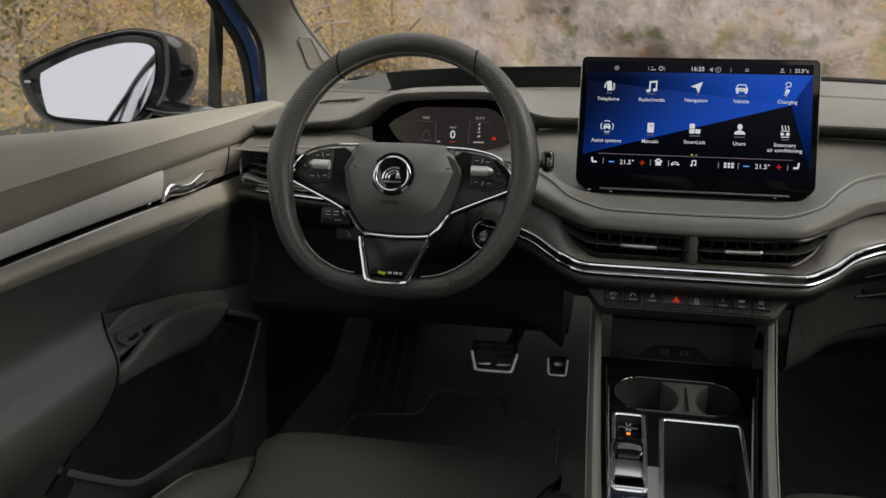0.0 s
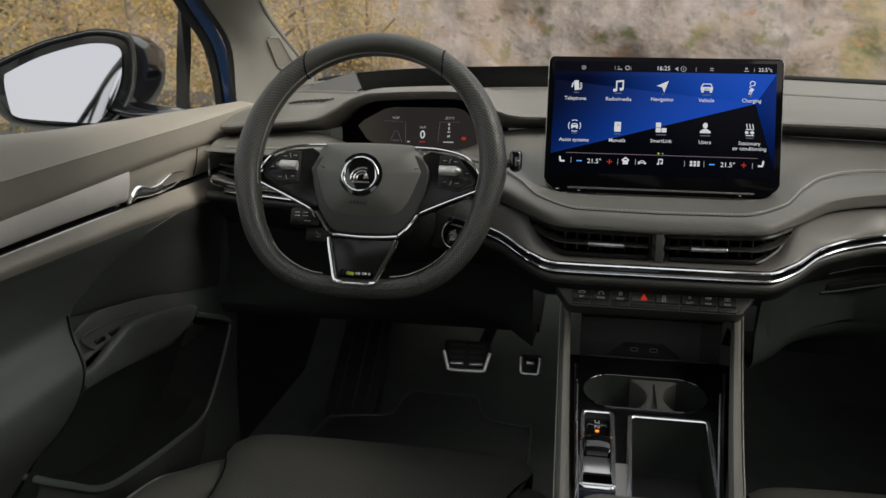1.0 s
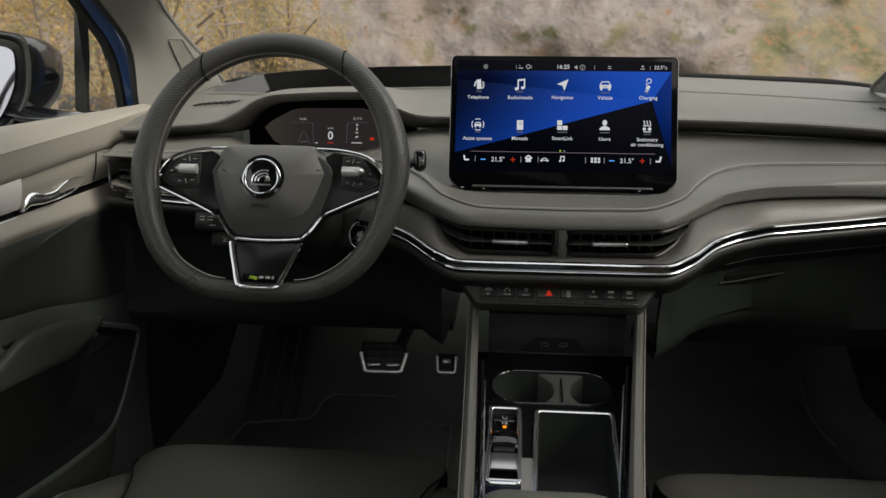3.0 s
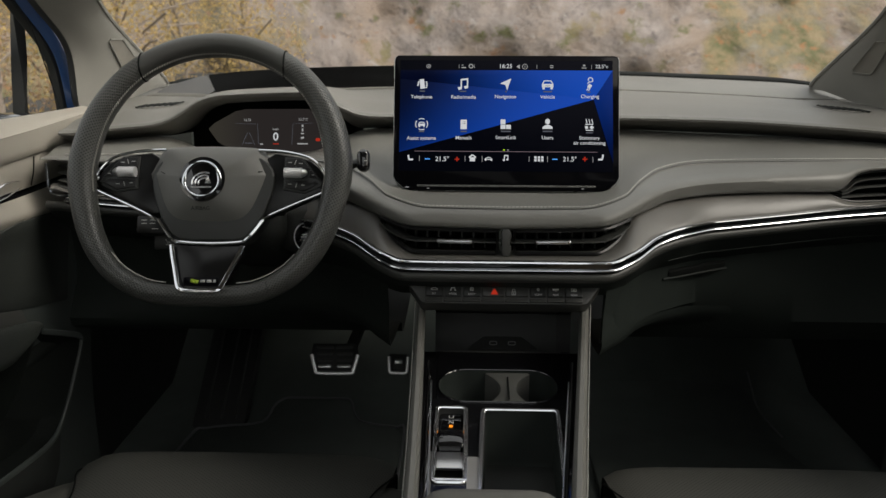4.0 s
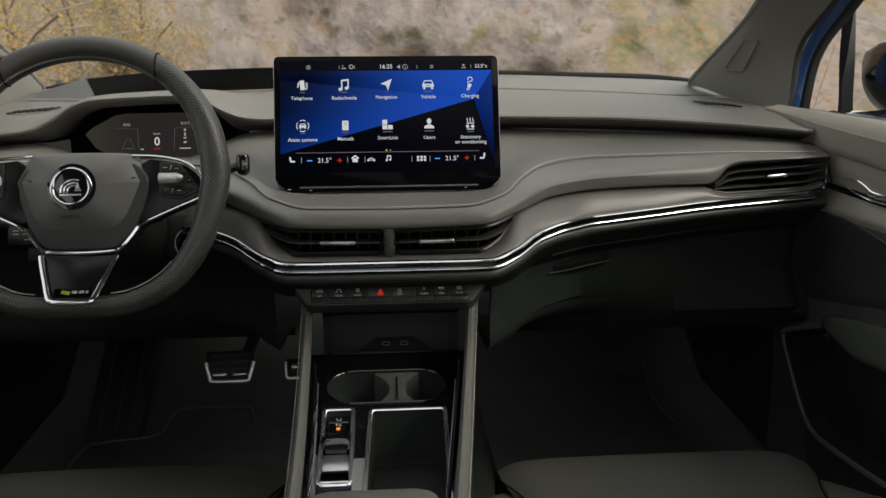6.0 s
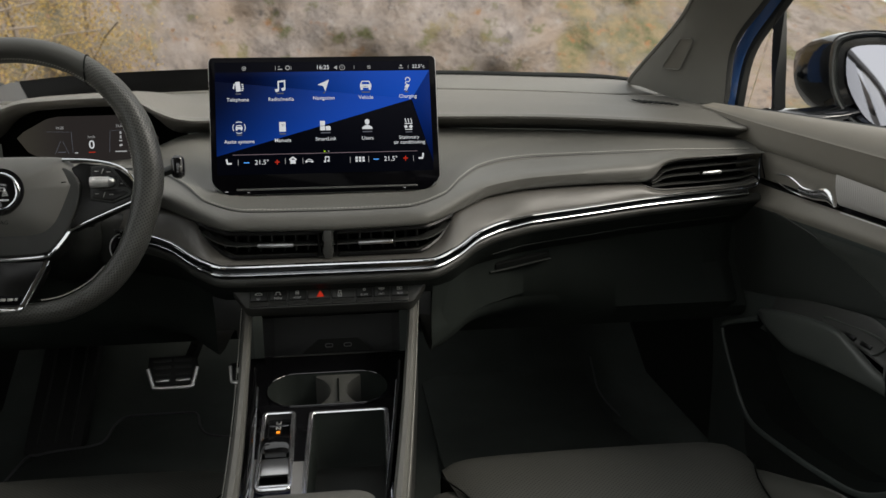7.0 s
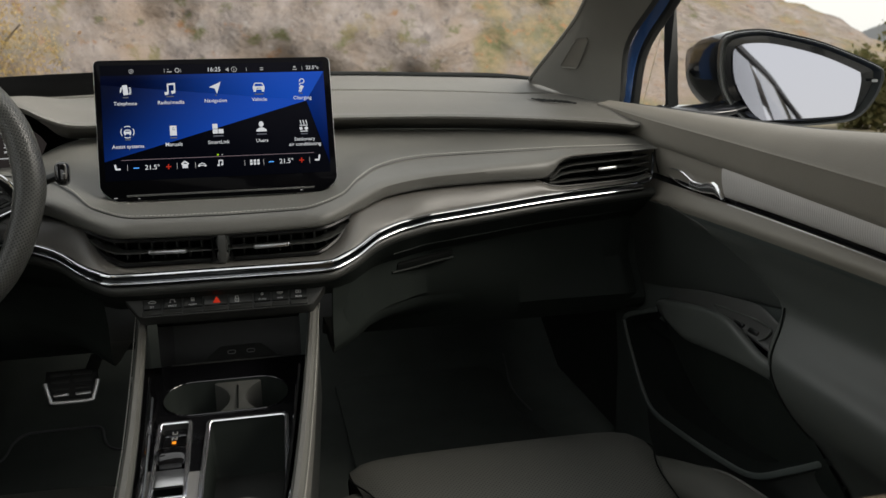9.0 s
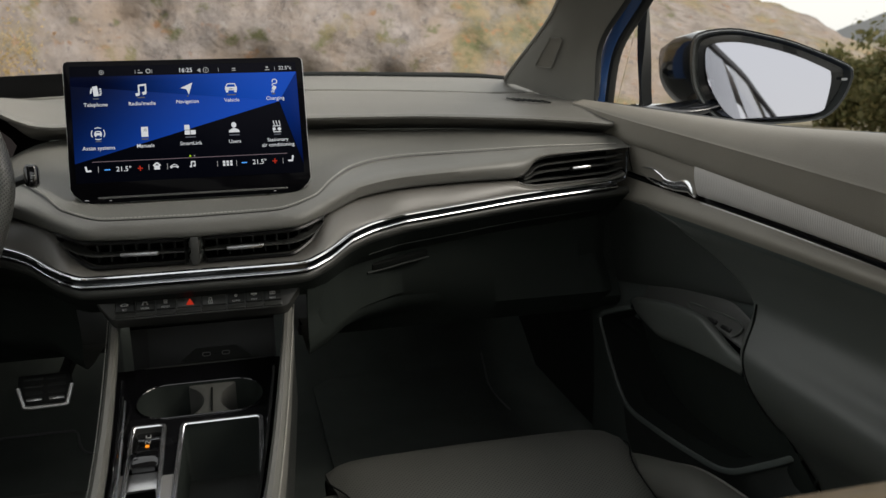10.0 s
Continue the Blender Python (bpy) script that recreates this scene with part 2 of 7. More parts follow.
def sweep(path, profile, closed=False, up=(0, 0, 1), bm=None):
    """A profile of (sideways, up) points carried along a path."""
    bm = bm or bmesh.new()
    n = len(path)
    rows = []
    for i, p in enumerate(path):
        a = path[i - 1] if (i or closed) else path[0]
        b = path[(i + 1) % n] if (i < n - 1 or closed) else path[-1]
        t = (Vector(b) - Vector(a)).normalized()
        s = t.cross(Vector(up)).normalized()
        w = s.cross(t).normalized()
        rows.append([Vector(p) + s * x + w * y for x, y in profile])
    if closed:
        rows.append(rows[0])
    vs = []
    for k, r in enumerate(rows):
        vs.append(vs[0] if closed and k == n else [bm.verts.new(q) for q in r])
    m = len(profile)
    for a, b in zip(vs, vs[1:]):
        for i in range(m):
            bm.faces.new((a[i], a[(i + 1) % m], b[(i + 1) % m], b[i]))
    if not closed:
        bm.faces.new(vs[0][::-1])
        bm.faces.new(vs[-1])
    return bm


def circle(rx, ry=None, n=12):
    ry = ry or rx
    return [(rx * math.cos(2 * math.pi * k / n), ry * math.sin(2 * math.pi * k / n)) for k in range(n)]


def tube(path, r, n=8, closed=False, bm=None, ry=None):
    return sweep(path, circle(r, ry, n), closed, bm=bm)


def rounded(w, h, r, n=4, ox=0.0, oy=0.0):
    """The outline of a rectangle with rounded corners."""
    out = []
    for cx, cy, a0 in ((w / 2 - r, h / 2 - r, 0), (-w / 2 + r, h / 2 - r, 90), (-w / 2 + r, -h / 2 + r, 180), (w / 2 - r, -h / 2 + r, 270)):
        for k in range(n + 1):
            a = radians(a0 + 90 * k / n)
            out.append((ox + cx + r * math.cos(a), oy + cy + r * math.sin(a)))
    return out


def slab(outline, depth, m, bevel=0.0, bm=None):
    """A flat outline in the frame m (x right, y up, z towards the viewer), depth thick behind, its front edge bevelled."""
    bm = bm or bmesh.new()
    pts = [Vector((x, y, 0)) for x, y in outline]
    mid = sum(pts, Vector()) / len(pts)
    rows = [[p + Vector((0, 0, -depth)) for p in pts]]
    if bevel:
        rows.append([p + Vector((0, 0, -bevel)) for p in pts])
        for f, dz in ((0.35, 0.3), (1.0, 0.0)):
            rows.append([p + (mid - p).normalized() * bevel * f + Vector((0, 0, -bevel * dz)) for p in pts])
    else:
        rows.append(pts)
    return grid([[m @ p for p in r] for r in rows], bm, close=True, cap=True)


def box(sx, sy, sz, m, bevel=0.004, seg=2):
    bm = bmesh.new()
    bmesh.ops.create_cube(bm, size=1, matrix=Matrix.Diagonal((sx, sy, sz, 1)))
    if bevel:
        bmesh.ops.bevel(bm, geom=bm.edges[:], offset=bevel, segments=seg, profile=0.5, affect="EDGES")
    bm.transform(m)
    return bm


def basis(o, right, up):
    """A frame at o from its right and up directions; z points towards the viewer."""
    r = Vector(right).normalized()
    n = r.cross(Vector(up)).normalized()
    u = n.cross(r)
    return Matrix(((r.x, u.x, n.x, o[0]), (r.y, u.y, n.y, o[1]), (r.z, u.z, n.z, o[2]), (0, 0, 0, 1)))


def lettering(name, words, size, m, mat, parent, align="CENTER", bold=0.0):
    """Words as a thin mesh in the frame m."""
    cu = bpy.data.curves.new(name, "FONT")
    cu.body, cu.size, cu.align_x, cu.align_y, cu.extrude, cu.offset = words, size, align, "CENTER", 0.00012, bold
    cu.resolution_u = 3
    ob = bpy.data.objects.new(name, cu)
    scene.collection.objects.link(ob)
    me = bpy.data.meshes.new_from_object(ob.evaluated_get(bpy.context.evaluated_depsgraph_get()))
    bpy.data.objects.remove(ob)
    bm = bmesh.new()
    bm.from_mesh(me)
    bpy.data.meshes.remove(me)
    bm.transform(m)
    return part(name, bm, mat, parent, smooth=180)


class Track:
    """A smooth function of x through a short table."""

    def __init__(self, rows):
        self.x = [r[0] for r in rows]
        self.v = [Vector(r[1:]).to_3d() if len(r) == 3 else Vector((r[1], 0, 0)) for r in rows]

    def __call__(self, x):
        xs, v = self.x, self.v
        if x <= xs[0]:
            return v[0].copy()
        if x >= xs[-1]:
            return v[-1].copy()
        i = max(k for k in range(len(xs) - 1) if xs[k] <= x)
        h = xs[i + 1] - xs[i]
        u = (x - xs[i]) / h

        def slope(k):
            if k in (0, len(xs) - 1):
                j = min(k, len(xs) - 2)
                return (v[j + 1] - v[j]) / (xs[j + 1] - xs[j])
            d0, d1 = (v[k] - v[k - 1]) / (xs[k] - xs[k - 1]), (v[k + 1] - v[k]) / (xs[k + 1] - xs[k])
            return Vector([0 if a * b <= 0 else 2 * a * b / (a + b) for a, b in zip(d0, d1)])
        a, b = slope(i) * h, slope(i + 1) * h
        return v[i] * (2 * u ** 3 - 3 * u * u + 1) + a * (u ** 3 - 2 * u * u + u) + v[i + 1] * (3 * u * u - 2 * u ** 3) + b * (u ** 3 - u * u)

# ---- dashboard: lines along the car's width, as (distance from the centre line, y, z) ----
STITCH = Track([(0, -0.135, 1.009), (0.10, -0.132, 1.010), (0.156, -0.10, 1.019), (0.187, -0.055, 1.034), (0.222, -0.005, 1.043), (0.27, 0.033, 1.047), (0.32, 0.05, 1.048), (0.50, 0.07, 1.048), (0.69, 0.09, 1.044)])
LOWEDGE = Track([(0, -0.145, 0.984), (0.12, -0.14, 0.986), (0.175, -0.10, 0.995), (0.23, -0.05, 1.006), (0.30, -0.01, 1.008), (0.40, 0.02, 1.007), (0.488, 0.04, 1.005), (0.506, 0.045, 1.012), (0.524, 0.05, 1.029), (0.55, 0.052, 1.035), (0.69, 0.075, 1.040)])
DECORTOP = Track([(0, -0.143, 0.951), (0.115, -0.141, 0.951), (0.145, -0.12, 0.962), (0.172, -0.095, 0.992), (0.185, -0.085, 0.996), (0.23, -0.045, 1.003), (0.30, -0.005, 1.005), (0.40, 0.025, 1.004), (0.485, 0.043, 1.0), (0.50, 0.045, 0.994), (0.53, 0.05, 0.988), (0.65, 0.065, 0.991), (0.69, 0.07, 1.0)])
CHROMELINE = Track([(0, -0.172, 0.944), (0.13, -0.166, 0.943), (0.165, -0.145, 0.950), (0.206, -0.10, 0.963), (0.251, -0.07, 0.970), (0.301, -0.03, 0.9695), (0.396, 0.0, 0.973), (0.495, 0.03, 0.977), (0.66, 0.065, 0.982), (0.69, 0.07, 0.984)])
LIPZ = Track([(0, 1.1105), (0.17, 1.109), (0.33, 1.106), (0.52, 1.096), (0.65, 1.085), (0.69, 1.080)])
GROOVEZ = Track([(0, 1.088), (0.178, 1.085), (0.34, 1.080), (0.53, 1.072), (0.685, 1.060), (0.70, 1.058)])
TOPZ = Track([(0, 1.146), (0.21, 1.142), (0.40, 1.135), (0.57, 1.125), (0.64, 1.118), (0.72, 1.108)])
RIDGEZ = Track([(0, 1.162), (0.23, 1.160), (0.446, 1.153), (0.572, 1.148), (0.66, 1.139), (0.75, 1.125)])
HOOD = Track([(0, 0.032), (0.065, 0.0315), (0.095, 0.0265), (0.13, 0.0115), (0.16, 0.0025), (0.19, 0.0), (0.23, 0.0)])
HOOD_X = -0.382


def hood(x):
    return HOOD(abs(x - HOOD_X)).x if abs(x - HOOD_X) < 0.23 else 0.0


def yz(track, x):
    v = track(abs(x))
    return v.x, v.y


XS = [-0.71 + 0.01 * k for k in range(142)]
dash = thing("dashboard", (0, 0.1, 0.9), "grey soft-touch dashboard with stitched padding and a chrome strip", "dashboard")


def dip(x):
    """The pad lies lower than the shelf behind it, right along the windscreen."""
    return 0.011 * max(0.0, min(1.0, (x + 0.66) / 0.1, (0.70 - x) / 0.14))


def shelf_drop(x):
    """The shelf lies lower in front of the head-up display."""
    return 0.011 * max(0.0, min(1.0, (x + 0.66) / 0.1, (0.2 - x) / 0.1))


def upper_section(x):
    h = hood(x)
    low, top = LIPZ(abs(x)).x, TOPZ(abs(x)).x - dip(x)
    lip = low + 1.24 * h
    k = min(1.0, h / 0.02)
    k = k * k * (3 - 2 * k)
    g = GROOVEZ(abs(x)).x * (1 - k) + (lip - 0.017) * k
    rows = [(x, 0.44, top - 0.004)]
    for y, f, bump in ((0.425, 1.0, 0.0), (0.39, 0.9, 0.23), (0.33, 0.75, 0.58), (0.27, 0.6, 0.78), (0.22, 0.49, 0.906), (0.17, 0.2, 1.14), (0.14, 0.04, 1.27), (0.118, 0.0, 1.24)):
        rows.append((x, y, low + (top - low) * f + h * bump))
    rows = [tuple(p) for p in spline(rows, 2)]
    return rows + [(x, 0.1125, lip - 0.003), (x, 0.1135, lip - 0.0062), (x, 0.120, lip - 0.0085 - 0.1 * h), (x, 0.17, g - 0.002), (x, 0.24, g - 0.004)]


def drawn_in(p):
    """The pad narrows a little towards its front edge, where it meets the doors."""
    return (p[0] * (0.688 + 0.11 * max(0.0, p[1] - 0.11)) / 0.70, p[1], p[2])


pad_mesh = grid([[drawn_in(p) for p in upper_section(x)] for x in XS])
pad_tree = BVHTree.FromBMesh(pad_mesh)
part("upper_pad", pad_mesh, SOFT, dash, "grey soft-touch upper pad with the instrument hood")


def rear_section(x):
    t, r = TOPZ(abs(x)).x - dip(x), RIDGEZ(abs(x)).x - shelf_drop(x)
    return [(x, 0.438, t - 0.012), (x, 0.441, t + 0.0025), (x, 0.446, t + 0.0045), (x, 0.51, t * 0.5 + r * 0.5), (x, 0.565, t * 0.2 + r * 0.8), (x, 0.575, t * 0.25 + r * 0.75)]


part("windscreen_shelf", grid([rear_section(x) for x in [-0.74 + 0.02 * k for k in range(75)]]), SOFT, dash)


def cowl_section(x):
    t, r = TOPZ(abs(x)).x, RIDGEZ(abs(x)).x
    return [(x, 0.574, (t + r) / 2 - 0.012), (x, 0.578, r - 0.003), (x, 0.584, r), (x, 0.64, r + 0.001), (x, 0.75, r - 0.03), (x, 0.75, r - 0.12)]


part("cowl_edge", grid([cowl_section(x) for x in [-0.80 + 0.02 * k for k in range(81)]]), BLACK, dash, "black ceramic band along the windscreen foot")


def lower_section(x):
    g = GROOVEZ(abs(x)).x - 1.1 * hood(x)
    sy, sz = yz(STITCH, x)
    ly, lz = yz(LOWEDGE, x)
    deep = max(0.0, (0.12 - sy)) * 0.35
    drop = sz - lz
    return spline([(x, 0.19, g - 0.012), (x, 0.165, g - 0.003), (x, 0.145 - deep * 0.1, g - 0.003), (x, (sy + 0.14) / 2 + 0.01, (sz * 0.5 + g * 0.5) + 0.004 - 0.1 * max(0.0, 0.1 - sy)), (x, sy + 0.012, sz + 0.003), (x, sy, sz), (x, sy - 0.007, sz - drop * 0.12), (x, min(sy - 0.012, ly - 0.004), sz - drop * 0.42), (x, ly - 0.006, lz + drop * 0.22), (x, ly, lz + 0.001), (x, ly + 0.012, lz - 0.001)], 3)


part("padded_panel", grid([lower_section(x) for x in XS]), SOFT_LOW, dash, "grey leather padding below the upper pad")


def stitches(line, step, length, r, mat, name, parent, start=0.0):
    """Short threads along a line of points."""
    bm = bmesh.new()
    run, nxt = 0.0, start
    for a, b in zip(line, line[1:]):
        d = (b - a).length
        while nxt < run + d:
            u = (nxt - run) / d
            p = a.lerp(b, u)
            t = (b - a).normalized()
            sweep([p, p + t * length], circle(r, None, 4), bm=bm)
            nxt += step
        run += d
    return part(name, bm, mat, parent)


def seam_line(x0, x1, n, lift):
    out = []
    for k in range(n + 1):
        x = x0 + (x1 - x0) * k / n
        y, z = yz(STITCH, x)
        out.append(Vector((x, y + 0.004, z + lift + 0.001)))
    return out


stitches(seam_line(-0.20, 0.68, 220, 0.0012), 0.0052, 0.0036, 0.0008, THREAD, "stitching", dash)
stitches(seam_line(-0.68, -0.50, 60, 0.0012), 0.0052, 0.0036, 0.0008, THREAD, "stitching", dash)
part("seam", sweep([p + Vector((0, -0.005, -0.0015)) for p in seam_line(-0.68, 0.68, 260, 0)], circle(0.0007, None, 6)), PLASTIC, dash)


def decor_section(x):
    y0, z0 = yz(DECORTOP, x)
    y1, z1 = yz(CHROMELINE, x)
    z1 += 0.004
    return spline([(x, y0 + 0.014, z0 + 0.002), (x, y0 + 0.003, z0), (x, y0 - 0.003, z0 - 0.002), (x, y0 * 0.6 + y1 * 0.4 - 0.004, z0 * 0.55 + z1 * 0.45), (x, y1 + 0.003, z1 + 0.001), (x, y1 + 0.008, z1 - 0.004)], 3)


part("decor_strip", grid([decor_section(x) for x in XS[1:-1]]), DECOR, dash, "dark grey woven decor strip")


def chrome_path(dy, dz, lim=0.675):
    out = []
    for k in range(161):
        x = -lim + 2 * lim * k / 160
        y, z = yz(CHROMELINE, x)
        out.append(Vector((x, y + dy, z + dz)))
    return out


part("chrome_strip", sweep(chrome_path(0, 0), [(-0.006, 0.0056), (0.0004, 0.0054), (0.0018, 0.0046), (0.0022, 0.0034), (0.0016, 0.0022), (-0.006, 0.0020)]), CHROME, dash, "polished chrome upper rib")
# dark reflection along the strip's middle, put in as darker metal
part("strip_reflection", sweep(chrome_path(0, 0), [(-0.006, 0.0030), (0.0010, 0.0028), (0.0006, 0.0004), (0.0006, -0.0030), (0.0012, -0.0052), (-0.006, -0.0055)]), surface("dark_chrome", (0.16, 0.17, 0.19), 0.12, metal=1.0, relief=0.0, vary=0.05), dash, "middle of the chrome strip, darkened as a reflection")
part("chrome_strip", sweep(chrome_path(0, 0), [(-0.006, -0.0046), (0.0014, -0.0046), (0.0026, -0.0054), (0.0029, -0.0064), (0.0018, -0.0076), (-0.006, -0.0080)]), CHROME, dash, "polished chrome lower rib")
part("chrome_shadow_gap", sweep(chrome_path(0.004, -0.0098), circle(0.0030, 0.0020, 6)), WHEEL_BLACK, dash)


def skirt_section(x):
    y, z = yz(CHROMELINE, x)
    z -= 0.011
    k = max(0.0, min(1.0, (abs(x) - 0.13) / 0.12))
    return [(x, y + 0.006, z + 0.002), (x, y + 0.001, z - 0.003), (x, y + 0.002, z - 0.009), (x, y + 0.010, z - 0.0145), (x, y + 0.03, z - 0.024 - 0.004 * k), (x, y + 0.055, z - 0.035 - 0.012 * k), (x, y + 0.075 + 0.04 * k, z - 0.05 - 0.03 * k)]


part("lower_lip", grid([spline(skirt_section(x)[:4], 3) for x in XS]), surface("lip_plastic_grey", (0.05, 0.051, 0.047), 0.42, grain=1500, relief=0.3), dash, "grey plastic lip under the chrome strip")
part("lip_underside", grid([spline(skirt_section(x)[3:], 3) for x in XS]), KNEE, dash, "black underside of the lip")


def knee_section(x):
    y, z = yz(CHROMELINE, x)
    z -= 0.05
    k = max(0.0, min(1.0, (abs(x) - 0.13) / 0.12))
    return spline([(x, y + 0.06 + 0.03 * k, z - 0.0), (x, y + 0.08 + 0.02 * k, z - 0.05), (x, y + 0.10, z - 0.11), (x, 0.13, 0.765), (x, 0.17, 0.735), (x, 0.30, 0.735), (x, 0.6, 0.76), (x, 0.95, 0.80)], 3)


part("knee_panel", grid([knee_section(x) for x in [-0.72 + 0.02 * k for k in range(29)]]), KNEE, dash, "black knee panel below the steering wheel")
part("knee_panel", grid([knee_section(x) for x in [0.14 + 0.02 * k for k in range(30)]]), KNEE, dash, "black lower panel on the passenger's side")

# glove box lid with its handle
glove = thing("glove_box", (0.42, 0.06, 0.75), "closed black plastic glove box with a recessed pull", "glove box")


def lid_row(x, lift):
    y, z = yz(CHROMELINE, x)
    z -= 0.062
    return [(x, y + 0.088 - lift, z), (x, y + 0.093 - lift, z - 0.03), (x, y + 0.10 - lift, z - 0.08), (x, 0.125 - lift, 0.78), (x, 0.16 - lift, 0.738)]


lid = part("lid", curves_sheet([lid_row(0.14 + 0.02 * k, 0.012 if 0 < k < 28 else 0.0) for k in range(29)], 3), KNEE, glove)
part("pull_recess", box(0.112, 0.010, 0.020, pose(0.294, 0.034, 0.886, 24, -2, 27), 0.006), BLACK, lid)
part("pull", sweep(spline([(0.238, 0.002, 0.880), (0.272, 0.020, 0.8805), (0.310, 0.038, 0.883), (0.345, 0.055, 0.884)]), circle(0.0030, 0.0022, 8)), KNEE, lid, "black finger pull")
lid_seam = []
for k in range(45):
    y, z = yz(CHROMELINE, 0.235 + 0.0098 * k)
    lid_seam.append(Vector((0.235 + 0.0098 * k, y + 0.040, z - 0.0500)))
part("lid_seam", sweep(lid_seam, circle(0.0008, None, 6)), KNEE, lid, "thin lit edge of the lid")


# air vents
def vent_row(x, f, back):
    y0, z0 = yz(LOWEDGE, x)
    y1, z1 = yz(DECORTOP, x)
    return Vector((x, y0 + (y1 - y0) * f + back, z0 + (z1 - z0) * f))


def vent(name, x0, x1, label, slats, tab_x, tab_w):
    at = vent_row((x0 + x1) / 2, 0.5, 0)
    v = thing(name, at, label, "air vent", "dashboard air vents")
    n = 40
    xs = [x0 + (x1 - x0) * k / n for k in range(n + 1)]
    rows = [[vent_row(x, 0, 0.004) + Vector((0, 0, 0.002)), vent_row(x, 0, 0.06), vent_row(x, 1, 0.07), vent_row(x, 1, 0.006) + Vector((0, 0, -0.001))] for x in xs]
    part("duct", grid(rows), BLACK, v)
    if len(slats) == 1:
        rim_ = [vent_row(x, 0.05, -0.0005) for x in xs[1:-1]] + [vent_row(x, 0.95, -0.0005) for x in xs[-2:0:-1]]
        part("bezel", tube(rim_, 0.0026, 6, True), WHEEL_BLACK, v, "black vent bezel")
    part("upper_edge", sweep([vent_row(x, 0.03, 0.004) for x in xs], circle(0.0016, 0.0012, 6)), PLASTIC_GREY, v)
    part("lower_edge", sweep([vent_row(x, 0.97, 0.003) for x in xs], circle(0.002, 0.0014, 6)), PLASTIC_GREY, v)
    if len(slats) == 1:
        # a sunk cheek closes the tapered outer end
        out = xs[:7] if x0 < 0 else xs[-7:]
        part("cheek", grid([[vent_row(x, 0.04, 0.003), vent_row(x, 0.3, 0.010), vent_row(x, 0.7, 0.011), vent_row(x, 0.96, 0.004)] for x in out]), WHEEL_BLACK, v, "black cheek at the tapered end")
    for f in slats:
        keep = [x for x in xs if (vent_row(x, 0, 0) - vent_row(x, 1, 0)).length > 0.016]
        line = [vent_row(x, f, 0.012) for x in keep]
        part("slat", sweep(line, [(0.011, 0.0006), (0.0, 0.0014), (-0.007, 0.0011), (-0.009, 0.0), (-0.007, -0.0011), (0.011, -0.0012)]), PLASTIC_GREY, v)
    for k in range(9 if len(slats) == 1 else 0):
        x = x0 + (x1 - x0) * (0.12 + 0.095 * k)
        a, b = vent_row(x, 0.1, 0.03), vent_row(x, 0.9, 0.033)
        part("vane", box(0.0024, 0.02, max(0.01, (a - b).length), Matrix.Translation((a + b) / 2), 0.0005, 1), PLASTIC, v)
    c = vent_row(tab_x, 0.5, 0.002)
    d = (vent_row(tab_x + 0.02, 0.5, 0) - vent_row(tab_x - 0.02, 0.5, 0)).normalized()
    part("tab", box(tab_w, 0.012, 0.0060, basis(c + Vector((0, -0.003, 0)), d, (0, 0.2, 1)) @ pose(0, 0, 0, 90, 0, 0), 0.0026), SATIN, v, "satin chrome slider tab")
    return v


vent("air_vent", -0.168, -0.007, "black centre air vent with a satin chrome slider, driver's side", (0.52,), -0.066, 0.046)
vent("air_vent", 0.007, 0.168, "black centre air vent with a satin chrome slider, passenger's side", (0.52,), 0.061, 0.046)
for s in (-1, 1):
    sv = vent("air_vent", s * 0.492, s * 0.686, "black outer air vent with grey slats in the dashboard's end", (0.25, 0.5, 0.78), s * 0.605, 0.036)
    rim = [Vector((s * x - (0.008 if s < 0 else 0), y, z)) for x, y, z in ((0.66, 0.060, 0.986), (0.682, 0.064, 0.988), (0.690, 0.067, 0.994), (0.694, 0.072, 1.012), (0.697, 0.078, 1.034))]
    part("chrome_end", sweep(spline(rim, 5), circle(0.0022, 0.0022, 8)), bpy.data.materials["dark_chrome"], sv, "dark chrome end of the trim strip")
divider = thing("vent_divider", (0, -0.146, 0.968), "grey plastic post between the centre air vents", "vent post")
part("post", box(0.0105, 0.02, 0.036, pose(0, -0.141, 0.968, -3), 0.0015), PLASTIC_GREY, divider)
for z in (0.959, 0.976):
    part("lug", box(0.0145, 0.012, 0.010, pose(0, -0.141, z, -3), 0.002), PLASTIC_GREY, divider)

# defroster grilles on the upper pad
for s in (-1, 1):
    dg = thing("defroster_grille", (s * 0.6, 0.3, 1.113), "dark slotted demister grille in the pad's end", "air grille", "demister grilles")
    def pad_at(x, y, lift=0.0):
        hit = pad_tree.ray_cast(Vector((s * x, y, 1.3)), Vector((0, 0, -1)))[0]
        return hit + Vector((0, 0, lift))
    flat = ring_spline([(x, y, 0) for x, y in ((0.560, 0.338), (0.600, 0.336), (0.628, 0.305), (0.636, 0.276), (0.605, 0.262), (0.575, 0.285))], 4)
    cen = sum(flat, Vector()) / len(flat)
    ring = [pad_at(p.x, p.y, 0.0012) for p in flat]
    bm = grid([[pad_at(q.x, q.y, 0.0010) for q in [p.lerp(cen, f) for p in flat]] for f in (0.0, 0.3, 0.6, 0.95)], close=True)
    part("mesh_plate", bm, SOFT, dg)
    for k in range(7):
        x = 0.574 + 0.009 * k
        a0, b0 = pad_at(x - 0.004, 0.334 - 0.006 * k, 0.0020), pad_at(x + 0.004, 0.290 - 0.0035 * k, 0.0020)
        part("bar", sweep([a0, a0.lerp(b0, 0.5), b0], circle(0.0030, 0.0012, 6)), BLACK, dg, "dark slot")

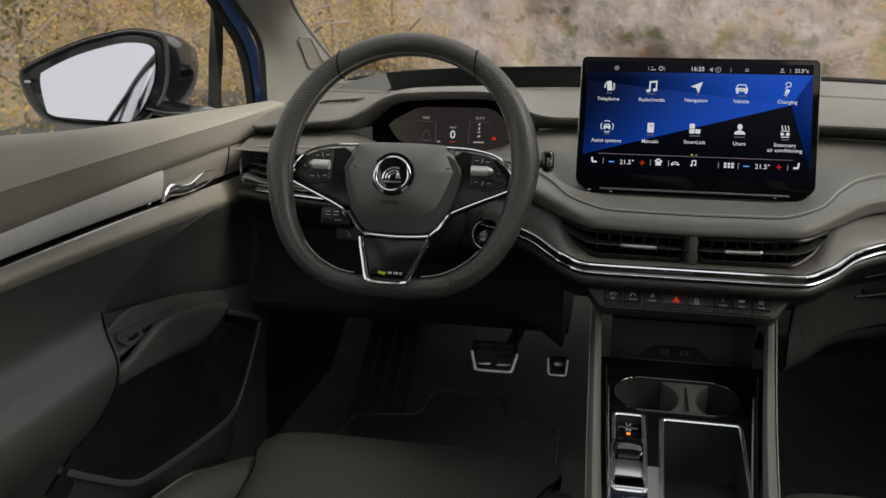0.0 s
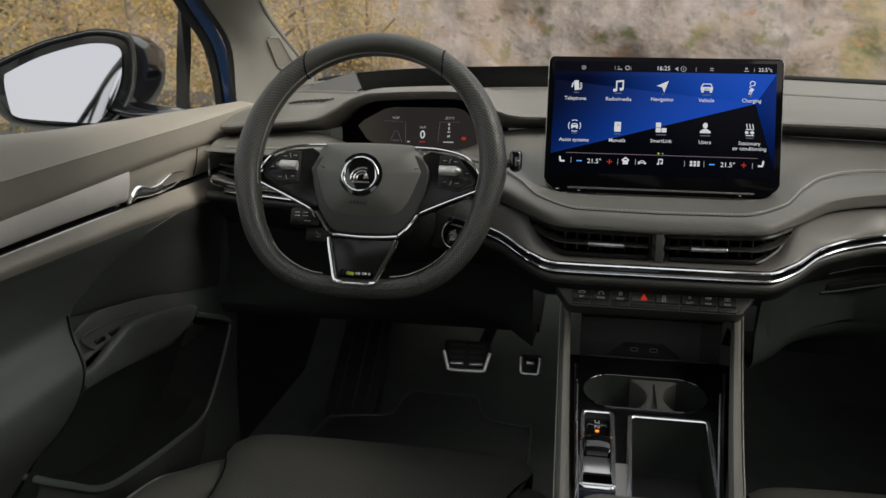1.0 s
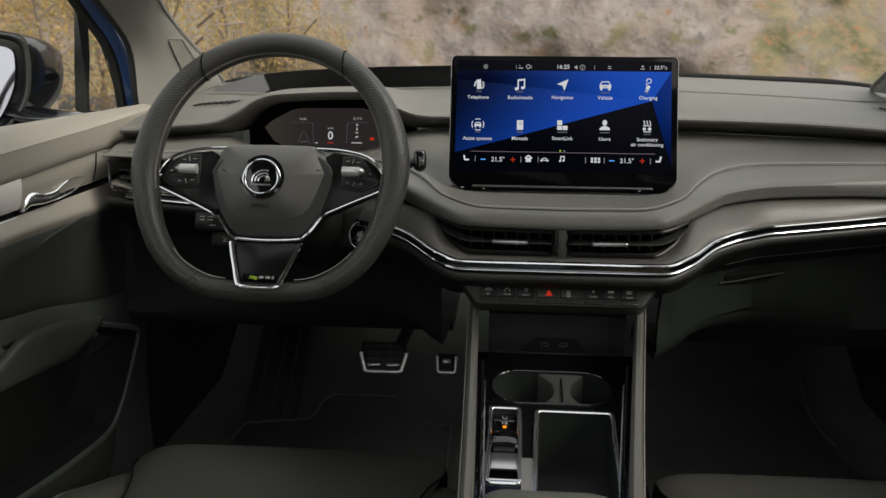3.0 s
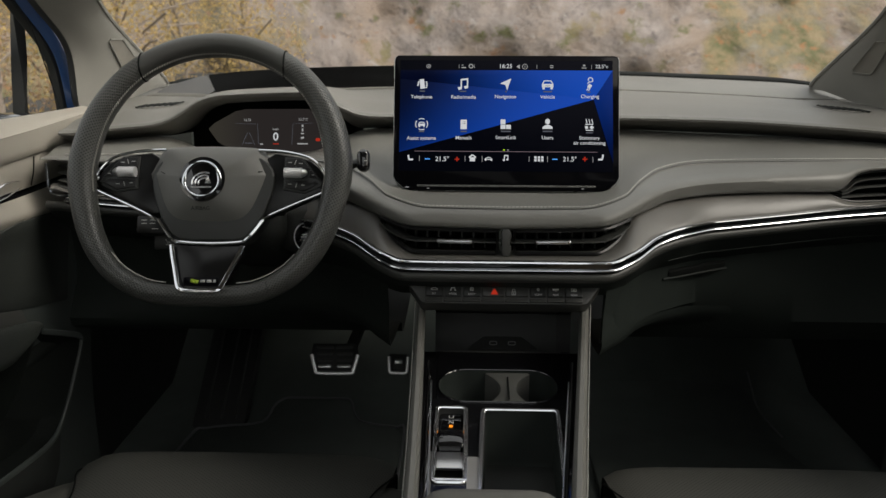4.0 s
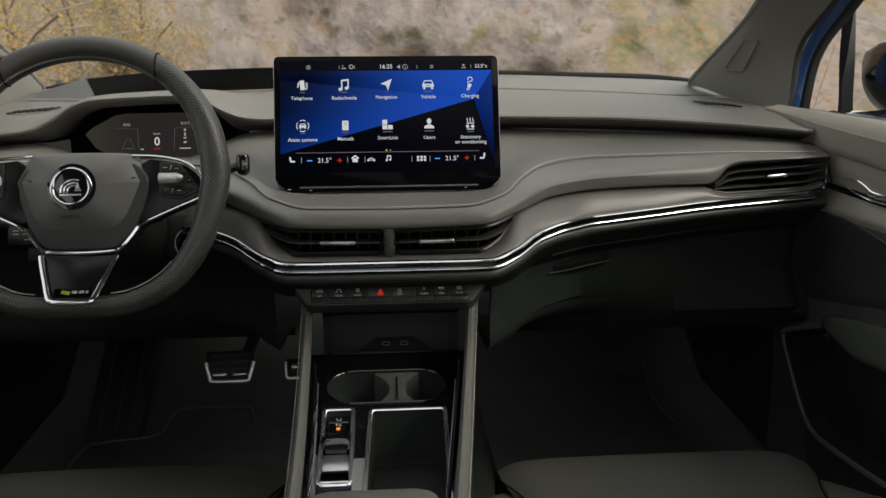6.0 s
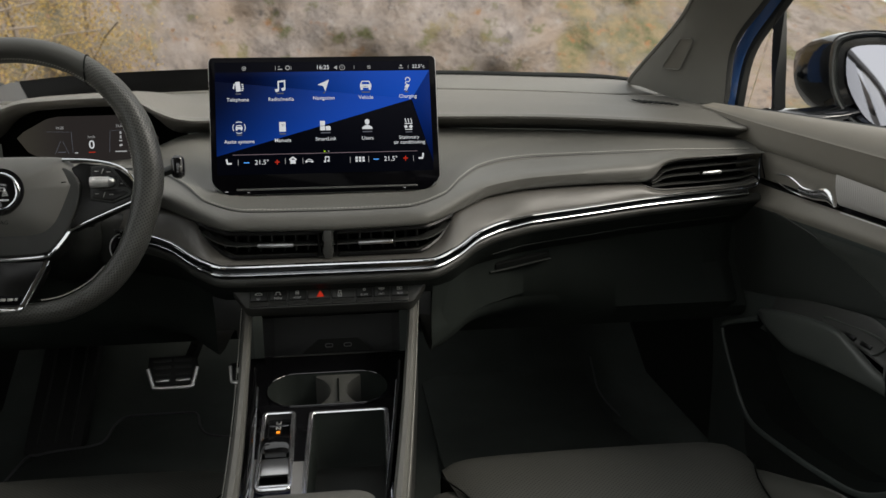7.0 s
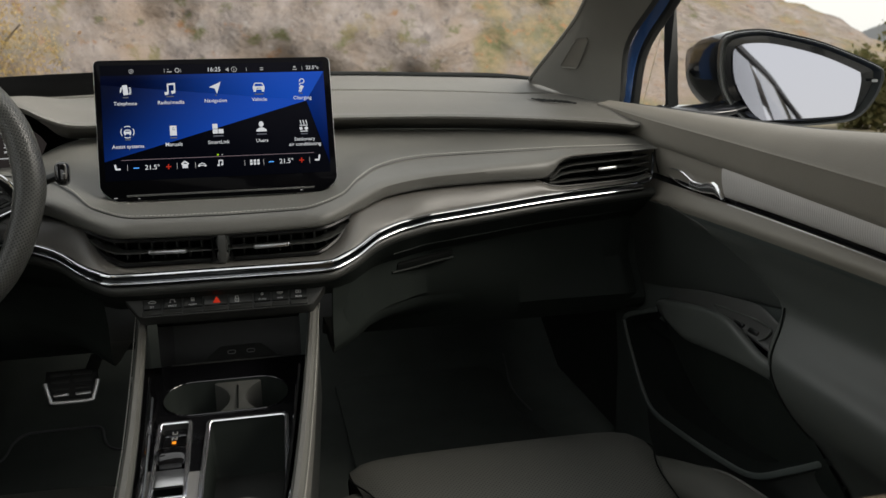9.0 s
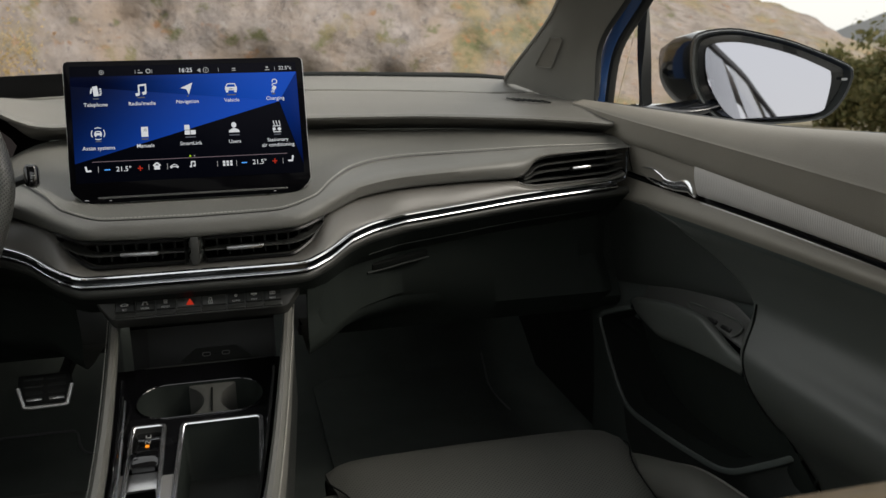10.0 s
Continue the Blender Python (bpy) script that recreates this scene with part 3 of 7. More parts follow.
# head-up display housing and the grey wedge beside it
hud = thing("head_up_display", (-0.24, 0.5, 1.15), "glossy black head-up display housing on the dashboard top", "display housing")
top = [(-0.556, 0.452, 1.156), (-0.46, 0.45, 1.165), (-0.31, 0.45, 1.172), (-0.10, 0.45, 1.176), (0.10, 0.45, 1.174)]
bot = [(-0.540, 0.446, 1.118), (-0.46, 0.445, 1.128), (-0.31, 0.445, 1.136), (-0.10, 0.445, 1.140), (0.10, 0.445, 1.138)]
tl, bl = spline(top, 8), spline(bot, 8)
bm = grid([[p + Vector((0, 0, -0.03)) for p in bl], bl, [p + Vector((0, -0.001, -0.004)) for p in tl], tl, [p + Vector((0, 0.004, 0.0)) for p in tl], [p + Vector((0, 0.13, -0.03)) for p in tl], [p + Vector((0, 0.13, -0.06)) for p in tl]])
part("housing", bm, HUD_BLACK, hud)
part("lens", grid([[p + Vector((0, -0.0025, 0.008)) for p in bl[22:33]], [p + Vector((0, -0.0025, -0.006)) for p in tl[22:33]]]), surface("green_tinted_glass", (0.006, 0.016, 0.012), 0.1, relief=0.0), hud, "greenish dark lens")
wedge = thing("dashboard_wedge", (-0.6, 0.47, 1.13), "smooth grey plastic wedge at the windscreen corner", "trim")
w = [(-0.668, 0.45, 1.118), (-0.64, 0.455, 1.134), (-0.572, 0.45, 1.1535), (-0.558, 0.449, 1.1545), (-0.545, 0.448, 1.126), (-0.56, 0.446, 1.118)]
bm = bmesh.new()
front = [bm.verts.new(p) for p in w]
rear = [bm.verts.new((x, y + 0.06, z - 0.01)) for x, y, z in w]
bm.faces.new(front)
for i in range(len(w)):
    bm.faces.new((front[i], rear[i], rear[(i + 1) % len(w)], front[(i + 1) % len(w)]))
part("wedge", bm, surface("wedge_grey", (0.13, 0.13, 0.13), 0.35, relief=0.1), wedge)

# instrument cluster under the hood
cluster = thing("instrument_cluster", (HOOD_X, 0.205, 1.07), "dark digital instrument display with white and red figures", "instrument display")
cm = basis((HOOD_X + 0.003, 0.205, 1.072), (1, 0, 0), (0, 0.22, 1))
face = [(-0.108, 0.004), (-0.098, 0.014), (-0.062, 0.034), (-0.045, 0.0375), (0.06, 0.0385), (0.075, 0.035), (0.10, 0.014), (0.108, 0.002), (0.098, -0.02), (0.06, -0.042), (-0.05, -0.042), (-0.092, -0.018)]
rows = []
for k in range(25):
    x = HOOD_X - 0.15 + 0.0125 * k
    roof = LIPZ(abs(x)).x + 1.24 * hood(x)
    rows.append([(x, 0.122, roof - 0.0085 - 0.1 * hood(x)), (x, 0.16, roof - 0.010), (x, 0.262, roof - 0.016), (x, 0.265, 1.0), (x, 0.15, 1.03)])
part("cavity", grid(rows), BLACK, cluster)
# brownish reflection on the glass, painted as a glow that fades rightwards
part("display", slab(face, 0.012, cm, 0.0015), glow_ramp("cluster_reflection", (0.034, 0.031, 0.024), (0.02, 0.017, 0.016), 0.8, (1, 0, 0), -0.5, -0.4), cluster)

def on(m, x, y, z=0.0006, turn=0):
    return m @ Matrix.Translation((x, y, z)) @ Matrix.Rotation(radians(turn), 4, "Z")


def bars(name, spots, m, mat, parent, z=0.0005):
    """Flat rectangles (x, y, width, height, turn) on one face, as one marking."""
    bm = bmesh.new()
    for x, y, w_, h_, a in spots:
        slab([(-w_ / 2, -h_ / 2), (w_ / 2, -h_ / 2), (w_ / 2, h_ / 2), (-w_ / 2, h_ / 2)], 0.0002, on(m, x, y, z, a), bm=bm)
    return part(name, bm, mat, parent, smooth=180)


lettering("speed_figure", "0", 0.019, on(cm, 0.006, -0.009), WHITE, cluster, bold=0.00012)
lettering("speed_unit", "km/h", 0.0055, on(cm, 0.006, 0.004), WHITE_DIM, cluster)
lettering("clock_figures", "16:25", 0.0058, on(cm, -0.042, 0.019), WHITE_DIM, cluster)
lettering("temperature_figures", "22.5°C", 0.0056, on(cm, 0.052, 0.0205), WHITE_DIM, cluster)
bars("lane_marks", [(-0.046, -0.012, 0.0006, 0.022, -24), (-0.034, -0.012, 0.0006, 0.022, 24), (-0.040, -0.0195, 0.012, 0.0012, 0), (-0.024, -0.004, 0.0006, 0.034, 3), (0.034, -0.004, 0.0006, 0.034, -3), (-0.045, 0.013, 0.035, 0.0004, -2), (0.052, 0.014, 0.034, 0.0004, 2)], cm, MARK_FAINT, cluster)
bars("small_signs", [(0.051, 0.010, 0.003, 0.004, 0), (0.051, 0.003, 0.0025, 0.005, 0), (0.051, -0.003, 0.005, 0.002, 0), (0.051, -0.010, 0.005, 0.003, 15), (0.051, -0.020, 0.018, 0.002, 0), (-0.018, -0.021, 0.005, 0.002, 0)], cm, WHITE_DIM, cluster)
bars("red_bar", [(0.006, -0.0205, 0.010, 0.0014, 0)], cm, RED, cluster)
part("warning_lamp", slab(rounded(0.0075, 0.005, 0.002), 0.0003, on(cm, 0.077, -0.013)), RED, cluster, "lit red warning lamp")

# ---- centre touch screen ----
screen = thing("touch_screen", (0.002, -0.06, 1.02), "large black touch screen showing a blue menu, upright on the dashboard", "touch screen")
sm = basis((0.002, -0.031, 1.111), (1, 0, 0), (0, 0.062, 0.18))
U = 0.000785
body = [(-0.1555, 0.088), (-0.154, 0.0925), (-0.150, 0.0945), (0.150, 0.0945), (0.154, 0.0925), (0.1555, 0.088), (0.1545, -0.076), (0.151, -0.083), (0.140, -0.0925), (0.132, -0.0955), (-0.132, -0.0955), (-0.140, -0.0925), (-0.151, -0.083), (-0.1545, -0.076)]
part("housing", slab([(x * 1.006, y * 1.006) for x, y in body], 0.016, sm @ Matrix.Translation((0, 0, -0.0012)), 0.002), SATIN, screen, "thin satin metal edge")
part("back_cover", slab([(x * 0.9, y * 0.85) for x, y in body], 0.02, sm @ Matrix.Translation((0, 0, -0.018)), 0.004), PLASTIC, screen)
part("front_glass", slab(body, 0.003, sm, 0.001), SCREEN_OFF, screen)
part("foot", box(0.22, 0.07, 0.03, pose(0.002, -0.005, 1.028, 8), 0.008), PLASTIC, screen)


def spot(px, py):
    return (px - 739.5) * U, (217.5 - py) * U


def area(name, corners, mat, z):
    return part(name, slab([spot(*c) for c in corners], 0.0002, sm @ Matrix.Translation((0, 0, z))), mat, screen, smooth=180)


area("menu_background", [(552, 305), (926, 305), (926, 106), (552, 106)], glow("menu_black", (0.0008, 0.0012, 0.0032), 0.6), 0.0003)
area("blue_field", [(552, 272), (893, 176), (620, 147), (552, 140)], glow_ramp("menu_blue", (0.001, 0.004, 0.022), (0.010, 0.088, 0.6), 0.5, (1, 0, -0.9), -1.19, -0.92), 0.0006)
area("blue_field", [(552, 140), (620, 147), (893, 176), (926, 124), (552, 124)], glow_ramp("menu_blue_upper", (0.001, 0.003, 0.018), (0.012, 0.095, 0.62), 0.5, (1, 0, 0.3), 0.235, 0.475), 0.0006)
area("blue_field", [(893, 177), (926, 290), (926, 124)], glow_ramp("menu_blue_side", (0.001, 0.006, 0.05), (0.004, 0.04, 0.3), 0.4, (0, 0, 1), 1.05, 1.17), 0.0006)
for px, py, wrds, sz in [(590, 173, "Telephone", 9.5), (664, 173, "Radio/media", 9.5), (738, 172, "Navigation", 9.5), (812, 172, "Vehicle", 9.5), (886, 171, "Charging", 9.5), (591, 247, "Assist systems", 9.5), (665, 246, "Manuals", 9.5), (739, 245, "SmartLink", 9.5), (812, 245, "Users", 9.5), (885, 245, "Stationary", 9.5), (885, 254, "air conditioning", 9.5), (738, 117, "16:25", 11.5), (907, 117, "22.5°c", 9.5), (628, 284, "21.5°", 12.5), (851, 283, "21.5°", 12.5)]:
    lettering("caption", wrds, sz * U * 0.93, sm @ Matrix.Translation((*spot(px, py), 0.0009)), WHITE, screen, bold=0.00003)


def poly(name, pts, mat=WHITE):
    loop = [spot(x, y) for x, y in pts]
    turn = sum(a[0] * b[1] - b[0] * a[1] for a, b in zip(loop, loop[1:] + loop[:1]))
    part(name, slab(loop if turn > 0 else loop[::-1], 0.0002, sm @ Matrix.Translation((0, 0, 0.0011))), mat, screen, smooth=180)


def icon(name, rects, mat=WHITE):
    bars(name, [(*spot(x, y), w_ * U, h_ * U, a) for x, y, w_, h_, a in rects], sm, mat, screen, 0.0010)


def arc_icon(name, cx, cy, r_, a0, a1, wide=1.4, mat=WHITE):
    """A thin bent line on the screen, part of a ring."""
    steps = 14
    outer_ = [(cx + (r_ + wide / 2) * math.cos(radians(a0 + (a1 - a0) * k / steps)), cy + (r_ + wide / 2) * math.sin(radians(a0 + (a1 - a0) * k / steps))) for k in range(steps + 1)]
    inner_ = [(cx + (r_ - wide / 2) * math.cos(radians(a0 + (a1 - a0) * k / steps)), cy + (r_ - wide / 2) * math.sin(radians(a0 + (a1 - a0) * k / steps))) for k in range(steps + 1)]
    rows_ = [[sm @ Vector((*spot(*q), 0.0011)) for q in outer_], [sm @ Vector((*spot(*q), 0.0011)) for q in inner_]]
    part(name, grid(rows_), mat, screen, smooth=180)


poly("phone_icon", [(586, 141.5), (594, 140.5), (596, 157.5), (588, 158.5)])
icon("phone_glass", [(591, 148, 5, 9, -6)], BLACK)
icon("phone_fingers", [(598.5, 146, 3.2, 2.0, 0), (599, 149.5, 3.2, 2.0, 0), (599, 153, 3.2, 2.0, 0), (598, 156, 3.2, 2.0, 0)])
icon("phone_thumb", [(584, 149, 2.2, 9, -12)])
icon("music_icon", [(660, 149, 2.4, 16, 0), (671, 147, 2.4, 16, 0), (665.5, 141, 13, 3, 6), (657.5, 157, 6, 5, 15), (668.5, 155, 6, 5, 15)])
poly("arrow_icon", [(748, 139), (741, 160), (737.5, 150.5), (728, 148)])
icon("car_icon", [(812, 151.5, 20, 6, 0), (812, 143, 13, 1.6, 0), (804.5, 146, 1.8, 6.5, -25), (819.5, 146, 1.8, 6.5, 25), (805, 156.5, 4, 3.4, 0), (819, 156.5, 4, 3.4, 0)])
icon("car_grille", [(812, 152, 8, 1.4, 0)], BLACK)
icon("plug_icon", [(885.5, 152.5, 6, 7.5, -32), (881.8, 158, 1.6, 4.5, -32), (884.5, 159, 1.6, 4.0, -32)])
arc_icon("plug_cord", 887, 141, 4, -200, 80, 1.6)
arc_icon("plug_cord", 886, 148, 3.4, -70, -190, 1.6)
icon("assist_icon", [(591, 223, 12, 4, 0), (591, 218.5, 8, 1.5, 0), (586.5, 220.5, 1.4, 4, -22), (595.5, 220.5, 1.4, 4, 22), (587, 226, 2.4, 2.4, 0), (595, 226, 2.4, 2.4, 0)])
for a_ in (-120, 60):
    arc_icon("assist_arc", 591, 222, 10, a_, a_ + 60)
for a_ in (-35, 145):
    arc_icon("assist_arc", 591, 222, 10.5, a_, a_ + 70)
icon("book_icon", [(665, 222, 11, 17, 0)])
icon("book_title", [(666, 217.5, 5, 1.2, 0), (666, 220.5, 5, 1.2, 0)], BLACK)
icon("tiles_icon", [(734, 217, 8.5, 8.5, 0), (734, 226, 8.5, 7.5, 0), (743.5, 226, 8.5, 7.5, 0)])
poly("person_head", [(812 + 4.2 * math.cos(k * 0.5236), 216 + 5.2 * math.sin(k * 0.5236)) for k in range(12)])
poly("person_shoulders", [(803, 229), (803.5, 225.5), (808, 222.5), (812, 221.5), (816, 222.5), (820.5, 225.5), (821, 229)])
icon("heater_icon", [(880, 215, 1.5, 8, 12), (885, 215, 1.5, 8, 12), (890, 215, 1.5, 8, 12), (885, 220.5, 14, 1.5, 0), (880, 226, 5, 5, 20), (889, 226, 5.5, 5.5, 45), (885, 231, 13, 1.5, 0)])
icon("seat_icon", [(569, 281, 3, 8, 10), (573, 285, 8, 3, 0)])
icon("seat_icon", [(908, 278, 3, 8, -10), (904, 283, 8, 3, 0)])
icon("home_icon", [(681, 284, 9, 7, 0), (678, 278.5, 8, 2.5, 40), (684, 278.5, 8, 2.5, -40)])
icon("car_glyph", [(709, 284, 14, 1.4, 0), (706, 281.5, 6, 1.3, 25), (711, 281, 7, 1.3, -18), (704, 285.5, 3, 1.6, 0), (714, 285.5, 3, 1.6, 0)])
icon("note_glyph", [(737, 281, 1.6, 8, 0), (743, 280, 1.6, 8, 0), (740, 277, 7, 2, 0), (736, 285, 3.5, 3, 0), (742, 284, 3.5, 3, 0)])
icon("grid_glyph", [(791, 280, 4, 4, 0), (797, 280, 4, 4, 0), (803, 280, 4, 4, 0), (791, 285, 4, 4, 0), (797, 285, 4, 4, 0), (803, 285, 4, 4, 0)])
arc_icon("status_ring", 602, 117.5, 3.4, 0, 360, 1.0, WHITE_DIM)
arc_icon("status_ring", 677, 117, 3.4, 0, 360, 1.6, WHITE_DIM)
arc_icon("status_ring", 772, 117.5, 4.4, 0, 360, 1.0, WHITE_DIM)
for mx, my, mw, mh in ((602, 117.5, 2, 2.6), (664, 119.5, 8, 1.8), (662, 115, 3, 1.2), (772, 117.5, 1, 4), (819, 115.6, 6, 1.4), (819, 119, 6, 1.4), (876, 115, 4, 3), (876, 119.6, 8, 1.4), (656, 117.5, 0.7, 7), (683, 117.5, 0.7, 7), (793, 117.5, 0.7, 7), (889, 117.5, 0.7, 7)):
    icon("status_mark", [(mx, my, mw, mh, 0)], WHITE_DIM)
poly("speaker_mark", [(757, 117.5), (763, 113.5), (763, 121.5)], WHITE_DIM)
for mx, my, mw in ((591, 162.5, 9), (663, 162.5, 12), (739, 162.5, 3), (812, 162.5, 15), (884, 163, 6), (591, 235, 9), (665, 234.5, 11), (739, 234, 17), (812, 233.5, 17), (885, 235.5, 12)):
    icon("icon_gleam", [(mx, my, mw, 2.2, 0)], MARK_FAINT)
icon("divider_line", [(739, 270, 320, 0.8, 0)], glow("line_warm", (0.4, 0.3, 0.34), 0.35))
icon("divider_ticks", [(588, 283, 0.8, 10, 0), (668, 283, 0.8, 10, 0), (698, 283, 0.8, 10, 0), (780, 283, 0.8, 10, 0), (812, 283, 0.8, 10, 0), (891, 283, 0.8, 10, 0)], WHITE_DIM)
icon("minus_sign", [(602, 284, 9, 1.6, 0)], BLUE_MARK)
icon("minus_sign", [(825, 283, 9, 1.6, 0)], BLUE_MARK)
icon("plus_sign", [(654, 284, 8.5, 1.8, 0), (654, 284, 1.8, 8.5, 0)], RED)
icon("plus_sign", [(877, 282.5, 8.5, 1.8, 0), (877, 282.5, 1.8, 8.5, 0)], RED)
icon("page_dot", [(736, 267, 3, 2.4, 0)], LIME)
icon("page_dot", [(743, 267, 2, 2, 0)], WHITE_DIM)
part("touch_slider", slab(rounded(312 * U, 3.4 * U, 1.6 * U), 0.001, sm @ Matrix.Translation((*spot(740, 331), 0.0008)), 0.0004), PLASTIC_GREY, screen, "raised grey slider bar")
icon("slider_marks", [(567, 334, 6, 1.2, 0), (604, 336, 4, 1, 0), (873, 335, 4, 1, 0)], WHITE_DIM)

# ---- steering wheel ----
WT = radians(24)
WC = Vector((-0.3736, -0.150, 1.0604))
wm = basis(WC, (1, 0, 0), (0, math.sin(WT), math.cos(WT)))
wheel = thing("steering_wheel", WC, "black leather steering wheel with perforated grips and chrome trim", "steering wheel")
RIM = [(0, 0.1672), (0.06, 0.156), (0.112, 0.123), (0.148, 0.072), (0.1635, 0.012), (0.160, -0.035), (0.143, -0.090), (0.113, -0.132), (0.072, -0.156), (0.03, -0.1618), (0, -0.1622)]
RIM = RIM + [(-x, y) for x, y in RIM[-2:0:-1]]
ring = ring_spline([(x - 0.0035, y, 0) for x, y in RIM], 8)


def ring_at(k):
    n = len(ring)
    i = math.floor(k)
    return ring[i % n].lerp(ring[(i + 1) % n], k - i)


def rim_piece(name, a, b, mat, label, slant=(0.0, 0.0)):
    """A stretch of the rim between two fractions of its round, from the top clockwise; slant tilts its two ends."""
    n = len(ring)
    k0, k1 = a * n, b * n
    steps = max(4, round(k1 - k0))
    rows = []
    for i in range(steps + 1):
        f = i / steps
        row = []
        for q in [2 * math.pi * j / 18 for j in range(18)]:
            k = k0 + (k1 - k0) * f + math.cos(q) * (slant[0] * max(0, 1 - 3 * f) + slant[1] * max(0, 3 * f - 2))
            p, t = ring_at(k), (ring_at(k + 1) - ring_at(k - 1)).normalized()
            out = Vector((t.y, -t.x, 0))
            out = out if out.dot(p) > 0 else -out
            low = min(1.0, max(0.0, (-p.y - 0.10) / 0.05))
            side = max(0.0, 1 - abs(p.y - 0.015) / 0.11)
            rx = 0.0152 + 0.0028 * side - 0.0022 * low
            rz = 0.0185 + 0.001 * side
            row.append(wm @ (p + out * (rx * math.cos(q)) + Vector((0, 0, rz * math.sin(q)))))
        rows.append(row)
    return part(name, grid(rows, close=True, cap=True, uv=True), mat, wheel, label)


n_r = len(ring)
rim_piece("rim_top", -0.083, 0.078, WHEEL_LEATHER, "smooth black leather rim", (1.2, -1.2))
rim_piece("grip", 0.0785, 0.385, WHEEL_PERF, "perforated grey-black leather grip", (-1.2, 0.0))
rim_piece("grip", 0.615, 0.9165, WHEEL_PERF, "perforated grey-black leather grip", (0.0, 1.2))
rim_piece("rim_bottom", 0.3855, 0.6145, WHEEL_PERF, "perforated leather lower rim")
for f, lean in ((0.0782, -1.2), (0.9167, 1.2)):
    seam = []
    for q in [math.pi * 2 * j / 24 for j in range(24)]:
        k = f * n_r + lean * math.cos(q)
        p, t = ring_at(k), (ring_at(k + 1) - ring_at(k - 1)).normalized()
        out = Vector((t.y, -t.x, 0))
        out = out if out.dot(p) > 0 else -out
        seam.append(wm @ (p + out * 0.0154 * math.cos(q) + Vector((0, 0, 0.0188 * math.sin(q)))))
    part("grip_seam", tube(seam, 0.0011, 6, True), BLACK, wheel)


def rim_thread(a, b, name):
    ks = range(round(a * n_r), round(b * n_r) + 1)
    bm = bmesh.new()
    pts = []
    for k in ks:
        t = (ring[(k + 1) % n_r] - ring[(k - 1) % n_r]).normalized()
        s = Vector((t.y, -t.x, 0))
        p = ring[k % n_r]
        side = max(0.0, 1 - abs(p.y - 0.015) / 0.11)
        inner = -1 if (s.dot(p) > 0) else 1
        pts.append((p + s * inner * (0.0147 + 0.0027 * side) + Vector((0, 0, 0.006)), s))
    for (p, s), (q, s2) in zip(pts, pts[1:]):
        m = 2
        for j in range(m):
            c = p.lerp(q, (j + 0.1) / m) + Vector((0, 0, -0.0008))
            e = p.lerp(q, (j + 0.7) / m) + Vector((0, 0, 0.0024)) - s * 0.0004
            sweep([wm @ c, wm @ e], circle(0.00075, None, 4), bm=bm)
    part(name, bm, THREAD, wheel, "pale cross stitching")


rim_thread(0.0, 0.25, "rim_stitching")
rim_thread(0.75, 1.0, "rim_stitching")
rim_thread(0.33, 0.43, "rim_stitching")
rim_thread(0.57, 0.67, "rim_stitching")


def mirrored(pts):
    return pts + [(-x, y) for x, y in pts[::-1] if abs(x) > 1e-6]


# hub: airbag cover on a darker lower shell
cover = mirrored([(0, 0.0335), (0.035, 0.033), (0.058, 0.031), (0.068, 0.024), (0.080, 0.0), (0.081, -0.008), (0.068, -0.045), (0.058, -0.062), (0.045, -0.071), (0.025, -0.0745), (0, -0.075)])


def dome(outline, depth, rise, m, rings=7):
    pts = [Vector((x, y, 0)) for x, y in outline]
    mid = sum(pts, Vector()) / len(pts)
    rows = [[p + Vector((0, 0, -depth)) for p in pts], [p.copy() for p in pts]]
    for k in range(1, rings):
        f = k / rings
        rows.append([mid.lerp(p, 1 - f) + Vector((0, 0, rise * (1 - (1 - f) ** 2.4))) for p in pts])
    return grid([[m @ p for p in r] for r in rows], close=True, cap=True)


hub_ring = [(p.x, p.y) for p in ring_spline([(x, y, 0) for x, y in cover], 3)]
hubm = wm @ Matrix.Translation((-0.003, 0, -0.012))
part("airbag_cover", dome(hub_ring, 0.03, 0.026, hubm, 12), HUB, wheel, "matt dark grey airbag cover", smooth=75)
shell = mirrored([(0, 0.02), (0.05, 0.02), (0.074, 0.005), (0.078, -0.02), (0.066, -0.058), (0.052, -0.08), (0.040, -0.0895), (0.02, -0.0915), (0, -0.0915)])
part("hub_shell", slab([(p.x, p.y) for p in ring_spline([(x, y, 0) for x, y in shell], 3)], 0.04, wm @ Matrix.Translation((0, 0, -0.004)), 0.003), PLASTIC, wheel)
lettering("airbag_word", "AIRBAG", 0.0068, wm @ Matrix.Translation((-0.008, -0.054, 0.0136)) @ pose(0, 0, 0, 6), BLACK, wheel)
bars("cover_mark", [(-0.062, -0.006, 0.006, 0.0012, -25), (0.062, -0.004, 0.006, 0.0012, 5)], wm, BLACK, wheel, 0.004)

em = wm @ Matrix.Translation((-0.008, -0.0165, 0.0145))
emblem = part("emblem", dome(circle(0.0285, None, 40), 0.004, 0.0015, em, 3), GLOSS, wheel, "round black and chrome emblem")
loop = [em @ Vector((0.0222 * math.cos(a), 0.0222 * math.sin(a), 0.002)) for a in [2 * math.pi * k / 40 for k in range(40)]]
part("emblem_ring", tube(loop, 0.0026, 8, True, ry=0.0014), CHROME, emblem, "bright ring")
